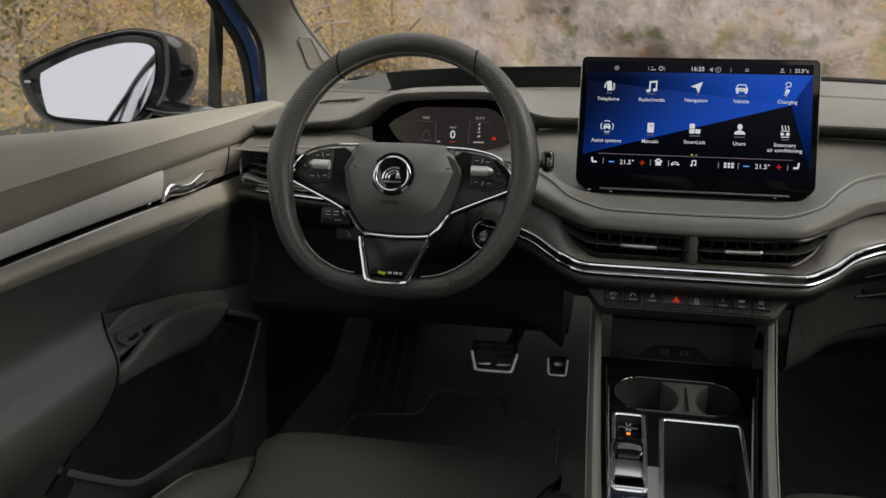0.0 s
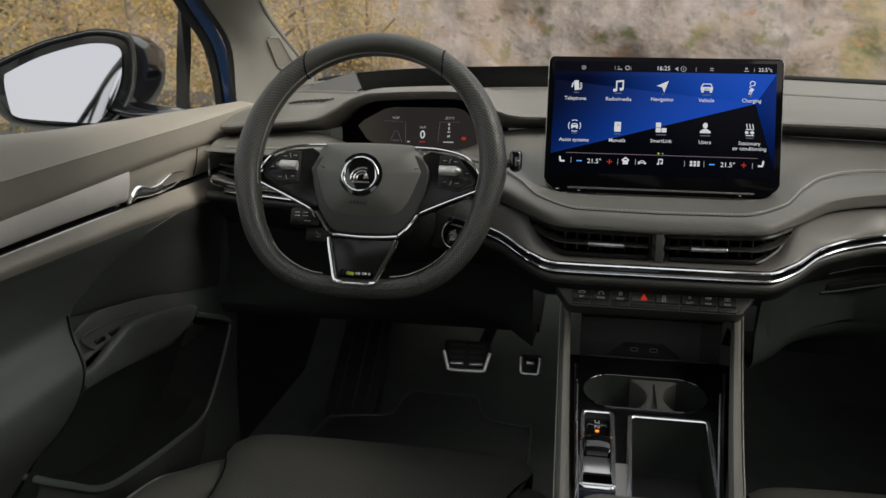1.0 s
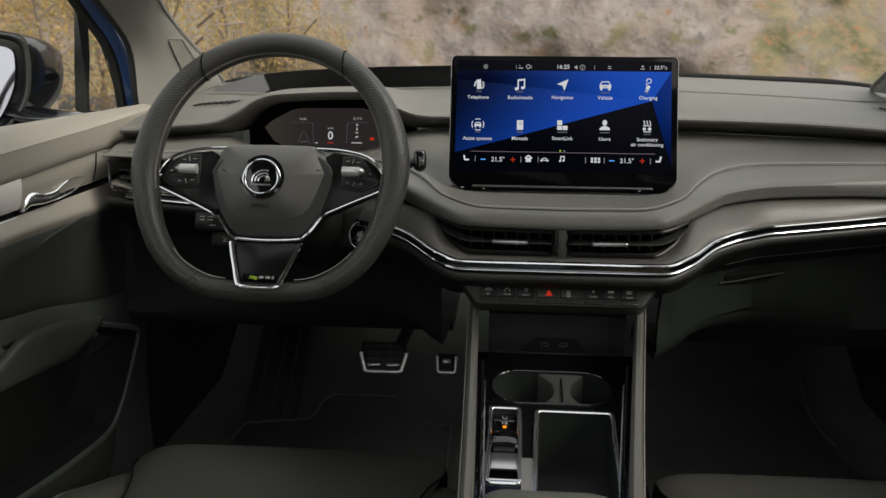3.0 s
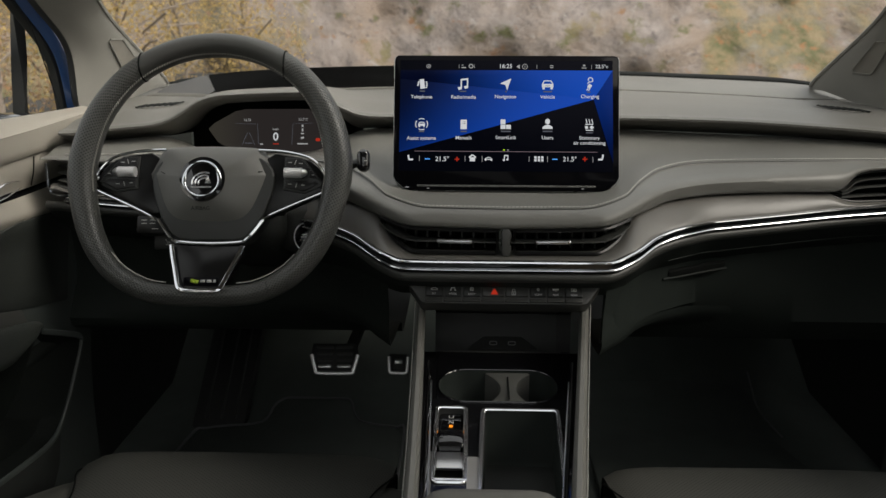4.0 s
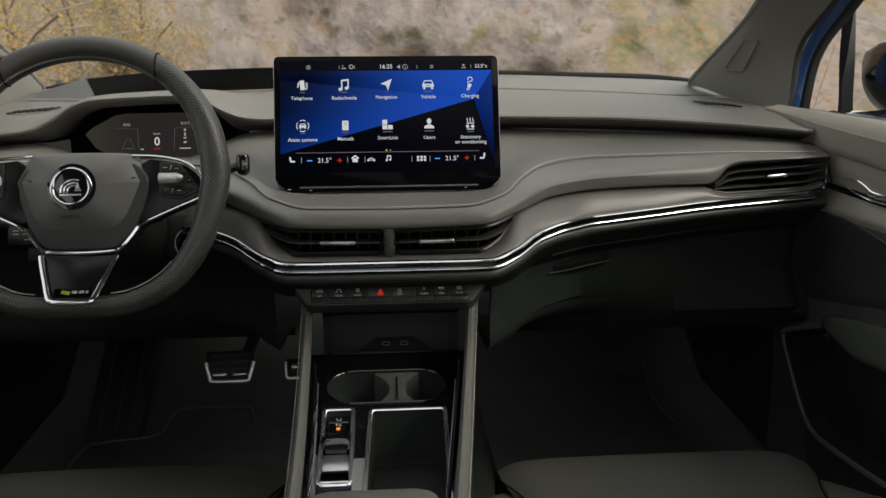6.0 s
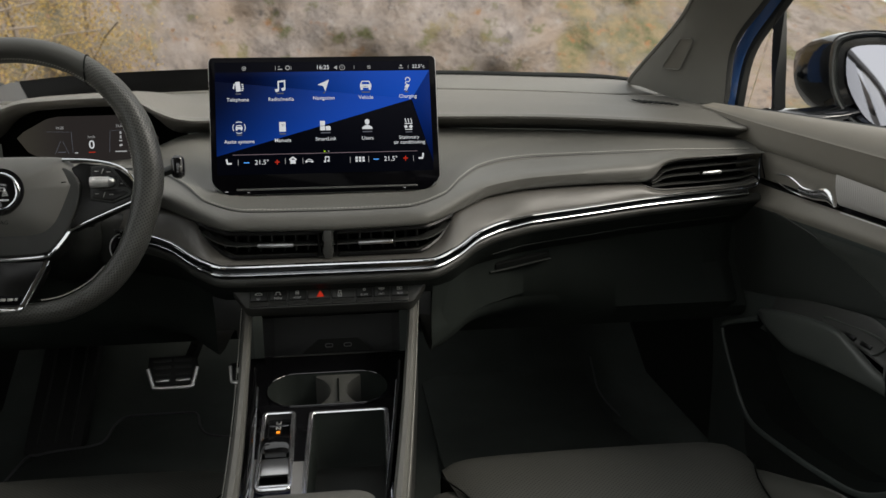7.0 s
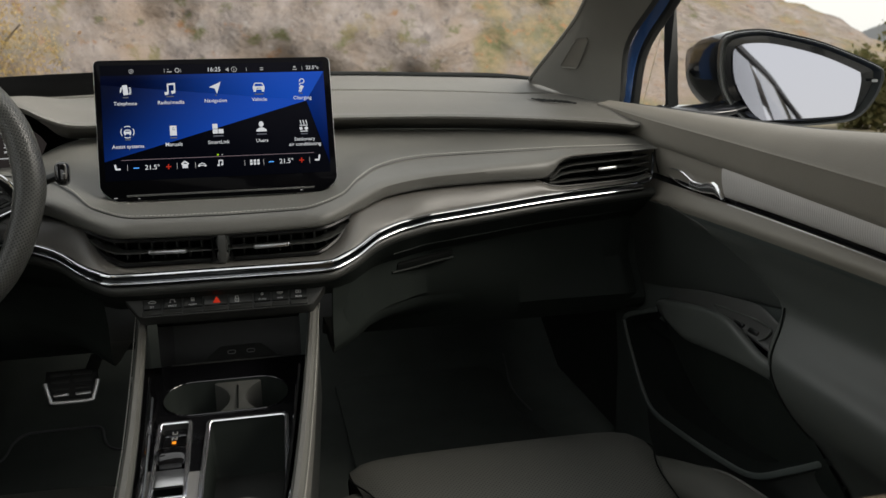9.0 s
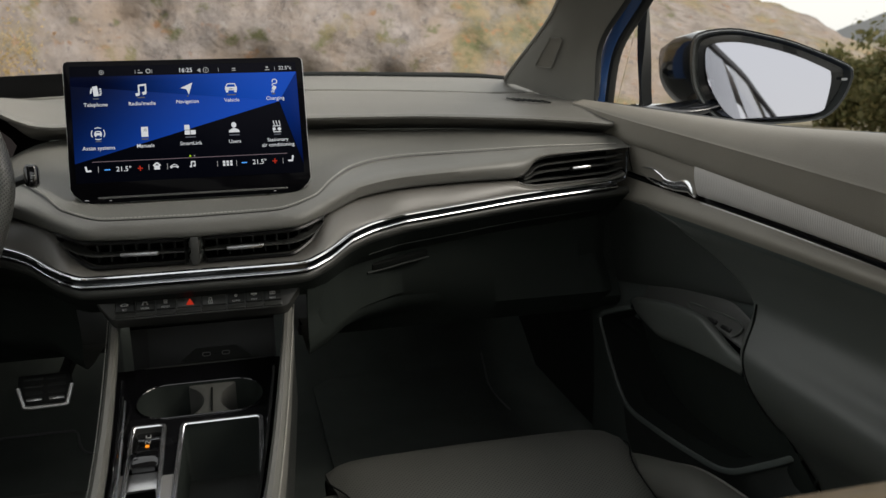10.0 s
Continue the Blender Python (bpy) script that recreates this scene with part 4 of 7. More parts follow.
for r_, a0, a1 in ((0.0072, 60, 200), (0.0112, 64, 196), (0.0154, 68, 190)):
    arc = [em @ Vector((0.0035 + r_ * math.cos(radians(a0 + (a1 - a0) * k / 10)), -0.0065 + 0.95 * r_ * math.sin(radians(a0 + (a1 - a0) * k / 10)), 0.0024)) for k in range(11)]
    part("emblem_blade", tube(arc, 0.0011, 6), HANDLE, emblem)
part("emblem_tip", slab([(0.0045, -0.0065), (0.0125, -0.0065), (0.0075, 0.0045)], 0.001, em @ Matrix.Translation((0, 0, 0.0028)), 0.0002), HANDLE, emblem)
part("emblem_bar", slab(rounded(0.026, 0.0022, 0.0008), 0.001, on(em, 0.0, -0.0110, 0.0026)), HANDLE, emblem)

for s in (-1, 1):
    # spoke with its key pad, roller and chrome edge
    wp = wm @ Matrix.Translation((-0.004, 0, 0))
    pod = [(0.066, 0.016), (0.080, 0.0248), (0.111, 0.0207), (0.127, 0.0150), (0.138, 0.0060), (0.1462, -0.006), (0.149, -0.017), (0.145, -0.025), (0.072, -0.058), (0.062, -0.055), (0.068, -0.02)]
    pod = [(s * x, y) for x, y in (pod if s > 0 else pod[::-1])]
    spoke = part("spoke", slab(pod, 0.022, wp @ Matrix.Translation((0, 0, -0.010)), 0.003), WHEEL_BLACK, wheel, "black spoke")
    edge = spline([wp @ Vector((s * x, y, -0.0075)) for x, y in ((0.060, 0.0275), (0.088, 0.0262), (0.112, 0.0222), (0.128, 0.0165), (0.139, 0.0075), (0.147, -0.005), (0.1508, -0.015), (0.1505, -0.0215), (0.145, -0.0275), (0.11, -0.043), (0.078, -0.058), (0.066, -0.0655))], 5)
    part("chrome_edge", sweep(edge, circle(0.0019, 0.0021, 8), up=wm.to_3x3() @ Vector((0, 0, 1))), CHROME, spoke, "chrome outline")

    def pad(pts, lift, tall, name, mat, label=""):
        loop = [(s * x, y) for x, y in pts]
        return part(name, slab(loop if s > 0 else loop[::-1], tall, wp @ Matrix.Translation((0, 0, lift)), 0.0012), mat, spoke, label)
    pad([(0.0935, -0.024), (0.120, -0.029), (0.141, -0.020), (0.1435, -0.014), (0.120, 0.0145), (0.115, 0.0185), (0.0935, 0.0185)], -0.0072, 0.006, "key_plate", PLASTIC, "black key plate")
    top = pad([(0.0955, 0.0055), (0.127, 0.0035), (0.118, 0.0135), (0.114, 0.0168), (0.0955, 0.0168)], -0.0055, 0.004, "key", WHEEL_KEY, "black wheel key")
    bars("key_sign", [(s * 0.101, 0.0112, 0.005, 0.001, 0), (s * 0.108, 0.0112, 0.001, 0.0065, -s * 18), (s * 0.115, 0.0100, 0.005, 0.001, 0)], wp, ICON, top, -0.0052)
    low_ = pad([(0.0955, -0.0125), (0.132, -0.0115), (0.139, -0.0165), (0.120, -0.0265), (0.0955, -0.0222)], -0.0055, 0.004, "key", WHEEL_KEY, "black wheel key")
    bars("key_sign", [(s * 0.102, -0.0172, 0.0045, 0.001, 0), (s * 0.1105, -0.0185, 0.001, 0.0065, -s * 18), (s * 0.119, -0.0185, 0.005, 0.001, 0)], wp, ICON, low_, -0.0052)
    end = pad([(0.1265, -0.0085), (0.134, -0.0085), (0.138, -0.010), (0.129, 0.0015), (0.1265, 0.0015)], -0.0055, 0.004, "key", WHEEL_KEY, "black wheel key")
    bars("key_sign", [(s * 0.131, -0.005, 0.003, 0.001, 0)], wp, ICON, end, -0.0052)
    roll = [wp @ Vector((s * x, -0.0037, -0.001)) for x in (0.0955, 0.0965, 0.1165, 0.1175)]
    part("roller", sweep(roll, circle(0.0066, None, 18), up=wm.to_3x3() @ Vector((0, 0, 1))), ribbed("roller_knurl", (0.72, 0.72, 0.72), 0.35, pitch=0.0013, depth=0.8, axis=0, metal=0.35) if s < 0 else bpy.data.materials["roller_knurl"], spoke, "knurled satin metal roller")
    nose = [wp @ Vector((s * x, -0.0037, -0.001)) for x in (0.1175, 0.1215, 0.1245)]
    rows = [[p + (wm.to_3x3() @ Vector((0, r * math.cos(q), r * math.sin(q)))) for q in [math.pi * 2 * j / 16 for j in range(16)]] for p, r in zip(nose, (0.0062, 0.0048, 0.0022))]
    part("roller_end", grid(rows, close=True, cap=True), SATIN, spoke)
    part("paddle", slab([(s * x, y) for x, y in ((0.058, 0.02), (0.095, 0.018), (0.10, -0.02), (0.085, -0.05), (0.06, -0.05))][::s], 0.006, wm @ Matrix.Translation((0, 0, -0.038)), 0.002), PLASTIC, wheel)

vee = spline([wm @ Vector((x, y, -0.004)) for x, y in ((-0.067, -0.064), (-0.058, -0.077), (-0.048, -0.089), (-0.038, -0.0935), (0, -0.0955), (0.038, -0.0935), (0.048, -0.089), (0.058, -0.077), (0.067, -0.064))], 5)
part("chrome_vee", sweep(vee, circle(0.0022, 0.0022, 8), up=wm.to_3x3() @ Vector((0, 0, 1))), CHROME, wheel, "chrome edge below the hub")
low = mirrored([(0, -0.098), (0.043, -0.098), (0.036, -0.125), (0.023, -0.153), (0.019, -0.157), (0, -0.158)])
lowm = wm @ Matrix.Translation((0, -0.098, 0.0)) @ Matrix.Rotation(radians(-20), 4, "X")
lower = part("lower_spoke", slab([(x, (y + 0.098) * 1.06) for x, y in low], 0.018, lowm, 0.003), WHEEL_BLACK, wheel, "black lower spoke")
yoke = spline([lowm @ Vector((x, (y + 0.098) * 1.06, 0.002)) for x, y in ((-0.0445, -0.1), (-0.040, -0.115), (-0.033, -0.135), (-0.0265, -0.1535), (-0.021, -0.1585), (0, -0.1595), (0.021, -0.1585), (0.0265, -0.1535), (0.033, -0.135), (0.040, -0.115), (0.0445, -0.1))], 5)
part("chrome_yoke", sweep(yoke, circle(0.0032, 0.0024, 8), up=wm.to_3x3() @ Vector((0, 0, 1))), CHROME, lower, "chrome frame of the lower spoke")
badge = part("badge", slab(rounded(0.044, 0.012, 0.003), 0.002, on(lowm, 0, -0.052, 0.001), 0.0006), SCREEN_OFF, lower)
bars("badge_mark", [(-0.0075, 0, 0.010, 0.0045, -12)], on(lowm, 0, -0.052, 0.001), LIME_PAINT, badge, 0.0003)
bars("badge_bars", [(0.0025, 0.0005, 0.006, 0.0035, 0), (0.0105, 0.0005, 0.006, 0.0035, 0), (0.017, 0.0005, 0.003, 0.0035, 0)], on(lowm, 0, -0.052, 0.001), ICON, badge, 0.0003)

# column, stalks, start button
column = thing("steering_column", (-0.374, -0.03, 1.0), "black plastic steering column shroud behind the wheel", "steering column")
cd = wm.to_3x3() @ Vector((0, 0, -1))
bm = bmesh.new()
rows = []
for d, w_, h_ in ((0.03, 0.05, 0.05), (0.06, 0.062, 0.06), (0.11, 0.066, 0.066), (0.2, 0.072, 0.07), (0.32, 0.06, 0.06)):
    rows.append([wm @ Vector((x, y - 0.015, -d)) for x, y in rounded(2 * w_, 2 * h_, w_ * 0.6, 4)])
part("shroud", grid(rows, close=True, cap=True), PLASTIC, column)
for s, tip in ((-1, Vector((-0.530, -0.035, 1.030))), (1, Vector((-0.189, -0.088, 1.064)))):
    root = WC + cd * 0.09 + Vector((s * 0.05, 0, -0.01))
    arm = [root, root.lerp(tip, 0.5) + Vector((0, 0.01, 0)), tip]
    st = part("stalk", sweep(spline(arm, 6), circle(0.008, 0.006, 10)), PLASTIC, column, "black lever")
    part("stalk_tip", box(0.017, 0.022, 0.030, Matrix.Translation(tip) @ pose(0, 0, 0, -15, 0, 0), 0.0075, 4), GLOSS, st, "gloss black lever end")
    bars("tip_line", [(0, 0, 0.004, 0.0012, 0)], basis(tip + Vector((0.004, -0.0125, 0.002)), (1, 0, 0), (0, 0.25, 1)), ICON, st)
start = thing("start_button", (-0.278, -0.045, 0.950), "round black start button with a satin ring", "start button")
sb = basis((-0.278, -0.048, 0.950), (1, 0.1, 0), (0, 0.3, 1))
part("pod", box(0.06, 0.09, 0.075, pose(-0.292, 0.005, 0.958, 0, 0, 5), 0.018, 3), PLASTIC, start)
part("ring", tube([sb @ Vector((0.0165 * math.cos(a), 0.0195 * math.sin(a), 0.001)) for a in [2 * math.pi * k / 32 for k in range(32)]], 0.0009, 8, True), SATIN, start, "satin metal ring")
part("button", dome(circle(0.0145, 0.0175, 28), 0.012, 0.002, sb, 4), GLOSS, start)
bars("button_sign", [(0, 0.003, 0.010, 0.0018, 0), (0, -0.0005, 0.013, 0.0022, 0), (0, -0.0045, 0.009, 0.0018, 0)], sb, ICON, start, 0.0022)
lights = thing("light_switch_panel", (-0.52, 0.0, 0.945), "black light switch panel with printed symbols", "switch panel")
lm = basis((-0.522, 0.018, 0.951), (1, 0, 0), (0, 0.35, 1))
part("plate", slab(rounded(0.05, 0.028, 0.005), 0.03, lm, 0.002), WHEEL_BLACK, lights)
bars("symbols", [(-0.013, 0.007, 0.008, 0.0012, 0), (0.0, 0.007, 0.008, 0.0012, 0), (-0.013, 0.002, 0.008, 0.001, 0), (0.0, 0.002, 0.008, 0.001, 0), (0.013, 0.004, 0.0012, 0.009, 35), (0.004, -0.006, 0.01, 0.001, 0)], lm, ICON, lights)
lm2 = basis((-0.505, 0.028, 0.922), (1, 0, 0), (0, 0.2, 1))
part("flap", slab(rounded(0.042, 0.022, 0.003), 0.03, lm2, 0.002), PLASTIC, lights)
bars("flap_symbol", [(-0.001, 0.001, 0.0012, 0.008, 30), (0.002, 0.0, 0.006, 0.0012, -25), (0.001, -0.004, 0.007, 0.0012, 0)], lm2, ICON, lights)

# ---- switch row under the centre vents ----
WORD = surface("pale_print", (0.8, 0.8, 0.78), 0.6, relief=0.0)
row = thing("switch_row", (0, -0.13, 0.89), "row of dark grey dashboard switches with a red hazard triangle", "switch panel")
pm = basis((0.0, -0.127, 0.8985), (1, 0, 0), (0, 0.75, 1))
ROW_GREY = surface("switch_frame_grey", (0.05, 0.051, 0.048), 0.4, relief=0.1)
part("frame", slab([(-0.133, 0.0155), (0.134, 0.0155), (0.112, -0.016), (0.105, -0.018), (-0.104, -0.018), (-0.111, -0.016)][::-1], 0.03, pm @ Matrix.Translation((0, 0, -0.004)), 0.002), ROW_GREY, row, "dark grey switch frame with slanted ends")
SIGNS = {
    "SET": [(0, -0.0018, 0.0090, 0.0009, 0), (-0.0034, -0.0002, 0.0034, 0.0009, 28), (0, 0.0009, 0.0050, 0.0009, 4), (0.0034, -0.0001, 0.0036, 0.0009, -28)],
    "MODE": [(-0.0026, -0.0008, 0.0010, 0.0032, -12), (0.0026, -0.0008, 0.0010, 0.0032, 12), (0, 0.0012, 0.0050, 0.0011, 0), (-0.0030, -0.0022, 0.0022, 0.0010, 0), (0.0030, -0.0022, 0.0022, 0.0010, 0)],
    "ASSIST": [(-0.0018, -0.0004, 0.0009, 0.0048, 0), (0.0018, -0.0004, 0.0009, 0.0048, 0), (0, 0.0018, 0.0040, 0.0008, 0), (0, -0.0002, 0.0024, 0.0012, 0), (0, -0.0022, 0.0024, 0.0009, 0)],
    "CLIMA": [(0, 0.0012, 0.0022, 0.0010, 0), (0, -0.0014, 0.0022, 0.0010, 0), (-0.0013, -0.0001, 0.0010, 0.0022, 0), (0.0013, -0.0001, 0.0010, 0.0022, 0)],
    "MAX": [(0, 0.0008, 0.0080, 0.0014, 0), (-0.0026, -0.0006, 0.0030, 0.0009, -24), (0.0026, -0.0006, 0.0030, 0.0009, 24), (0, -0.0012, 0.0010, 0.0026, 0)],
    "REAR": [(0, 0.0014, 0.0070, 0.0009, 0), (-0.0031, -0.0004, 0.0009, 0.0036, 0), (0.0031, -0.0004, 0.0009, 0.0036, 0), (0, -0.0020, 0.0070, 0.0009, 0), (0, -0.0003, 0.0026, 0.0018, 0)]}
for x, w_, word in ((-0.093, 0.0235, "SET"), (-0.068, 0.0225, "MODE"), (-0.043, 0.0235, "ASSIST"), (-0.0145, 0.0305, ""), (0.0170, 0.0305, ""), (0.045, 0.0215, "CLIMA"), (0.068, 0.0215, "MAX"), (0.092, 0.0225, "REAR")):
    k = part("switch", slab(rounded(w_, 0.023, 0.0015), 0.006, on(pm, x, 0.0025, 0.0005), 0.0012), PLASTIC if word else ROW_GREY, row, "black switch" if word else "dark grey switch")
    part("switch_lip", slab(rounded(w_ + 0.0008, 0.005, 0.001), 0.006, on(pm, x, -0.0140, 0.0002), 0.001), ROW_GREY, row)
    if word:
        lettering("switch_word", word, 0.0036, on(pm, x, -0.0068, 0.0015), WORD, k)
        bars("switch_sign", [(x + u, v_ + 0.0006, bw, bh, turn) for u, v_, bw, bh, turn in SIGNS[word]], pm, WORD, k, 0.0015)
    elif x < 0:
        part("hazard_triangle", slab([(-0.0050, -0.0040), (0.0050, -0.0040), (0, 0.0048)], 0.0003, on(pm, x + 0.0015, -0.0028, 0.0012)), RED, k, "lit red triangle")
    else:
        bars("lock_sign", [(0.0125, -0.0030, 0.0054, 0.0009, 0), (0.0125, -0.0072, 0.0054, 0.0009, 0), (0.0102, -0.0051, 0.0009, 0.0046, 0), (0.0148, -0.0051, 0.0009, 0.0046, 0), (0.0125, -0.0051, 0.0011, 0.0018, 0), (0.0109, -0.0012, 0.0008, 0.0032, 0), (0.0141, -0.0012, 0.0008, 0.0032, 0), (0.0125, 0.0006, 0.0038, 0.0008, 0)], pm, WORD, k, 0.0013)

# ---- centre console ----
console = thing("centre_console", (-0.01, -0.25, 0.70), "gloss black centre console with leather side rails", "console")


def deck(x, y, lift=0.0):
    return Vector((x, y, 0.782 + 0.16 * (y + 0.177) + lift))


def mid(y):
    """The console's middle and half width between the rails at y."""
    f = min(1.1, max(0.0, (-0.09 - y) / 0.34))
    return -0.022 * f + 0.001, 0.112 - 0.034 * f


cup = [(-0.0075 + x, -0.1755 + y) for x, y in rounded(0.156, 0.077, 0.0375, 8)]
gear = [(-0.067 + x, -0.2995 + y) for x, y in rounded(0.036, 0.144, 0.005, 3)]
trayo = [(0.0185 + x + 0.035 * (y - 0.103), -0.334 + y) for x, y in rounded(0.093, 0.206, 0.006, 3)]


def holed(outer, holes, z):
    bm = bmesh.new()
    for loop in (outer, *holes):
        vs = [bm.verts.new(deck(x, y, z)) for x, y in loop]
        for i in range(len(vs)):
            bm.edges.new((vs[i], vs[(i + 1) % len(vs)]))
    bmesh.ops.triangle_fill(bm, use_beauty=True, edges=bm.edges[:], normal=(0, 0, 1))
    return bm


ys = [-0.09, -0.2, -0.3, -0.4, -0.5]
outer = [(mid(y)[0] - mid(y)[1], y) for y in ys] + [(mid(y)[0] + mid(y)[1], y) for y in ys[::-1]]
part("deck", holed(outer, (cup, gear, trayo), 0.0), GLOSS, console, "piano black deck", smooth=180)


def tub(name, loop, depth, shrink, mat, parent, label=""):
    c = sum((Vector(p) for p in loop), Vector((0, 0))) / len(loop)
    rows = [[deck(x, y, 0.0003) for x, y in loop]]
    for f, d in ((0.99, 0.3), (1 - shrink * 0.6, 0.92), (1 - shrink, 1.0)):
        rows.append([deck(c.x + (x - c.x) * f, c.y + (y - c.y) * f, -depth * d) for x, y in loop])
    bm = grid(rows, close=True)
    bm.faces.new([v for v in bm.verts][-len(loop):])
    return part(name, bm, mat, parent, label)


holder = thing("cup_holder", deck(-0.0075, -0.184, -0.04), "double cup holder with a thin bright rim and a grey divider", "cup holder")
tub("well", cup, 0.065, 0.12, KNEE, holder, "black cup well")
part("rim", tube([deck(x, y, 0.0006) for x, y in cup], 0.0010, 6, True), GLOSS, holder, "thin bright rim")
prof = []
for k in range(9):
    f = k / 8
    wob = 0.010 + 0.025 * abs(2 * f - 0.9) ** 2.2
    prof.append((f, wob))
bm = grid([[deck(0.006 - wv, -0.139 - 0.074 * f, -0.004 - 0.004 * f), deck(0.006 - wv + 0.003, -0.139 - 0.074 * f, -0.0025 - 0.004 * f), deck(0.006 + wv - 0.003, -0.139 - 0.074 * f, -0.0025 - 0.004 * f), deck(0.006 + wv, -0.139 - 0.074 * f, -0.004 - 0.004 * f), deck(0.006 + wv, -0.139 - 0.074 * f, -0.055), deck(0.006 - wv, -0.139 - 0.074 * f, -0.055)] for f, wv in prof], close=True, cap=True)
part("divider", bm, surface("divider_grey", (0.085, 0.086, 0.08), 0.4, relief=0.1), holder, "grey waisted divider")
part("divider_slot", box(0.0022, 0.054, 0.002, Matrix.Translation(deck(0.006, -0.175, -0.003)) @ pose(0, 0, 0, 9), 0.0004, 1), BLACK, holder)

# gear selector
DECK_SATIN = surface("deck_satin", (0.3, 0.29, 0.28), 0.3, metal=0.6, relief=0.0, vary=0.06)
sel = thing("gear_selector", deck(-0.069, -0.26), "small chrome-framed gear selector with an orange lamp", "gear selector")
part("frame", tube([deck(x, y, 0.001) for x, y in gear], 0.0028, 8, True, ry=0.002), CONSOLE_CHROME, sel, "chrome frame")
tub("well", gear, 0.02, 0.06, PLASTIC, sel)
gm = basis(deck(-0.067, -0.256, -0.005), (1, 0, 0), (0, 1, 0.16))
part("sign_plate", slab(rounded(0.03, 0.05, 0.006), 0.01, gm, 0.001), GLOSS, sel)
bars("gear_signs", [(0, 0.014, 0.006, 0.0012, 0), (-0.0025, 0.0165, 0.0012, 0.005, 0), (0.0025, 0.0165, 0.0012, 0.005, 0), (-0.0025, 0.005, 0.0012, 0.0055, 0), (0.0025, 0.005, 0.0012, 0.0055, 0), (0, 0.005, 0.0012, 0.007, 40)], gm, ICON, sel)
part("lamp", box(0.0045, 0.0045, 0.001, gm @ Matrix.Translation((0, -0.004, 0.001)), 0.0004, 1), ORANGE, sel, "lit orange lamp")
knob = bmesh.new()
rows = []
for d, w_, h_ in ((0.0, 0.024, 0.0), (0.003, 0.029, 0.005), (0.012, 0.031, 0.008), (0.026, 0.031, 0.009), (0.036, 0.030, 0.006), (0.040, 0.024, 0.004)):
    c = deck(-0.067, -0.280 - d * 0.8, 0.0)
    rows.append([c + Vector((x, 0, max(-0.012, zz))) for x, zz in ((-w_ / 2, -0.012), (-w_ / 2, h_ * 0.7), (-w_ * 0.4, h_), (0, h_ * 1.06), (w_ * 0.4, h_), (w_ / 2, h_ * 0.7), (w_ / 2, -0.012))])
part("lever", grid(rows, knob, cap=True), GLOSS, sel, "gloss black selector lever")
part("satin_plate", box(0.032, 0.03, 0.004, Matrix.Translation(deck(-0.067, -0.328, -0.004)) @ pose(0, 0, 0, 9), 0.001), STEEL, sel)
for nm, pts in (("deck_trim", [(-0.0475, -0.326), (-0.0345, -0.326), (-0.0385, -0.47), (-0.0475, -0.47)]), ("deck_trim", [(-0.0915, -0.317), (-0.0865, -0.317), (-0.0865, -0.47), (-0.0955, -0.47)])):
    rowt = [deck(x, y, 0.0006) for x, y in pts]
    bm = bmesh.new()
    bm.faces.new([bm.verts.new(p) for p in rowt])
    part(nm, bm, DECK_SATIN, console, "pale satin deck panel")
part("front_bar", box(0.034, 0.004, 0.004, Matrix.Translation(deck(-0.067, -0.368, 0.001)) @ pose(0, 0, 0, 9), 0.001), CHROME, sel)

# storage tray
tray = thing("storage_tray", deck(0.013, -0.33, -0.04), "deep black storage tray with a chrome frame", "storage tray")
tub("tub", trayo, 0.07, 0.1, KNEE, tray)
part("frame", tube([deck(x, y, 0.001) for x, y in trayo], 0.003, 8, True, ry=0.002), CONSOLE_CHROME, tray, "chrome frame")

# charging bin with its ports
binn = thing("charging_bin", (0.0, -0.02, 0.77), "black open bin with two phone charging ports", "storage bin")
bw = 0.092
part("bin_floor", grid([[(-bw, -0.095, 0.793), (bw, -0.095, 0.793)], [(-bw, -0.06, 0.770), (bw, -0.06, 0.770)], [(-bw, 0.06, 0.742), (bw, 0.06, 0.742)]]), KNEE, binn)
# the highlight along the lip is helped by a greyer colour than the bin's
part("bin_lip", box(0.166, 0.010, 0.008, pose(0, -0.088, 0.792, 20), 0.0035, 3), PLASTIC_GREY, binn, "rounded lip of the bin, greyer for its highlight")
part("bin_back", grid([[(-bw, 0.06, 0.74), (bw, 0.06, 0.74)], [(-bw, 0.075, 0.80), (bw, 0.075, 0.80)], [(-bw, -0.02, 0.875), (bw, -0.02, 0.875)], [(-bw, -0.10, 0.885), (bw, -0.10, 0.885)]]), PLASTIC, binn)
for s in (-1, 1):
    part("bin_side", grid([[(s * bw, -0.11, 0.78), (s * bw, -0.11, 0.89)], [(s * bw, 0.08, 0.735), (s * bw, 0.08, 0.89)]]), GLOSS, binn)
um = basis((0.007, 0.056, 0.757), (1, 0, 0), (0, 0.3, 1))
part("port_plate", slab([(-0.056, -0.010), (0.056, -0.010), (0.030, 0.010), (-0.030, 0.010)], 0.006, um, 0.001), PLASTIC_GREY, binn)
for x in (-0.0145, 0.0145):
    part("port", tube([on(um, x, 0) @ Vector((px, py, 0.0008)) for px, py in rounded(0.0115, 0.0052, 0.0025, 4)], 0.0007, 6, True), ICON, binn, "pale port outline")
bars("port_sign", [(0, 0, 0.006, 0.001, 10)], um, PLASTIC_GREY, binn)


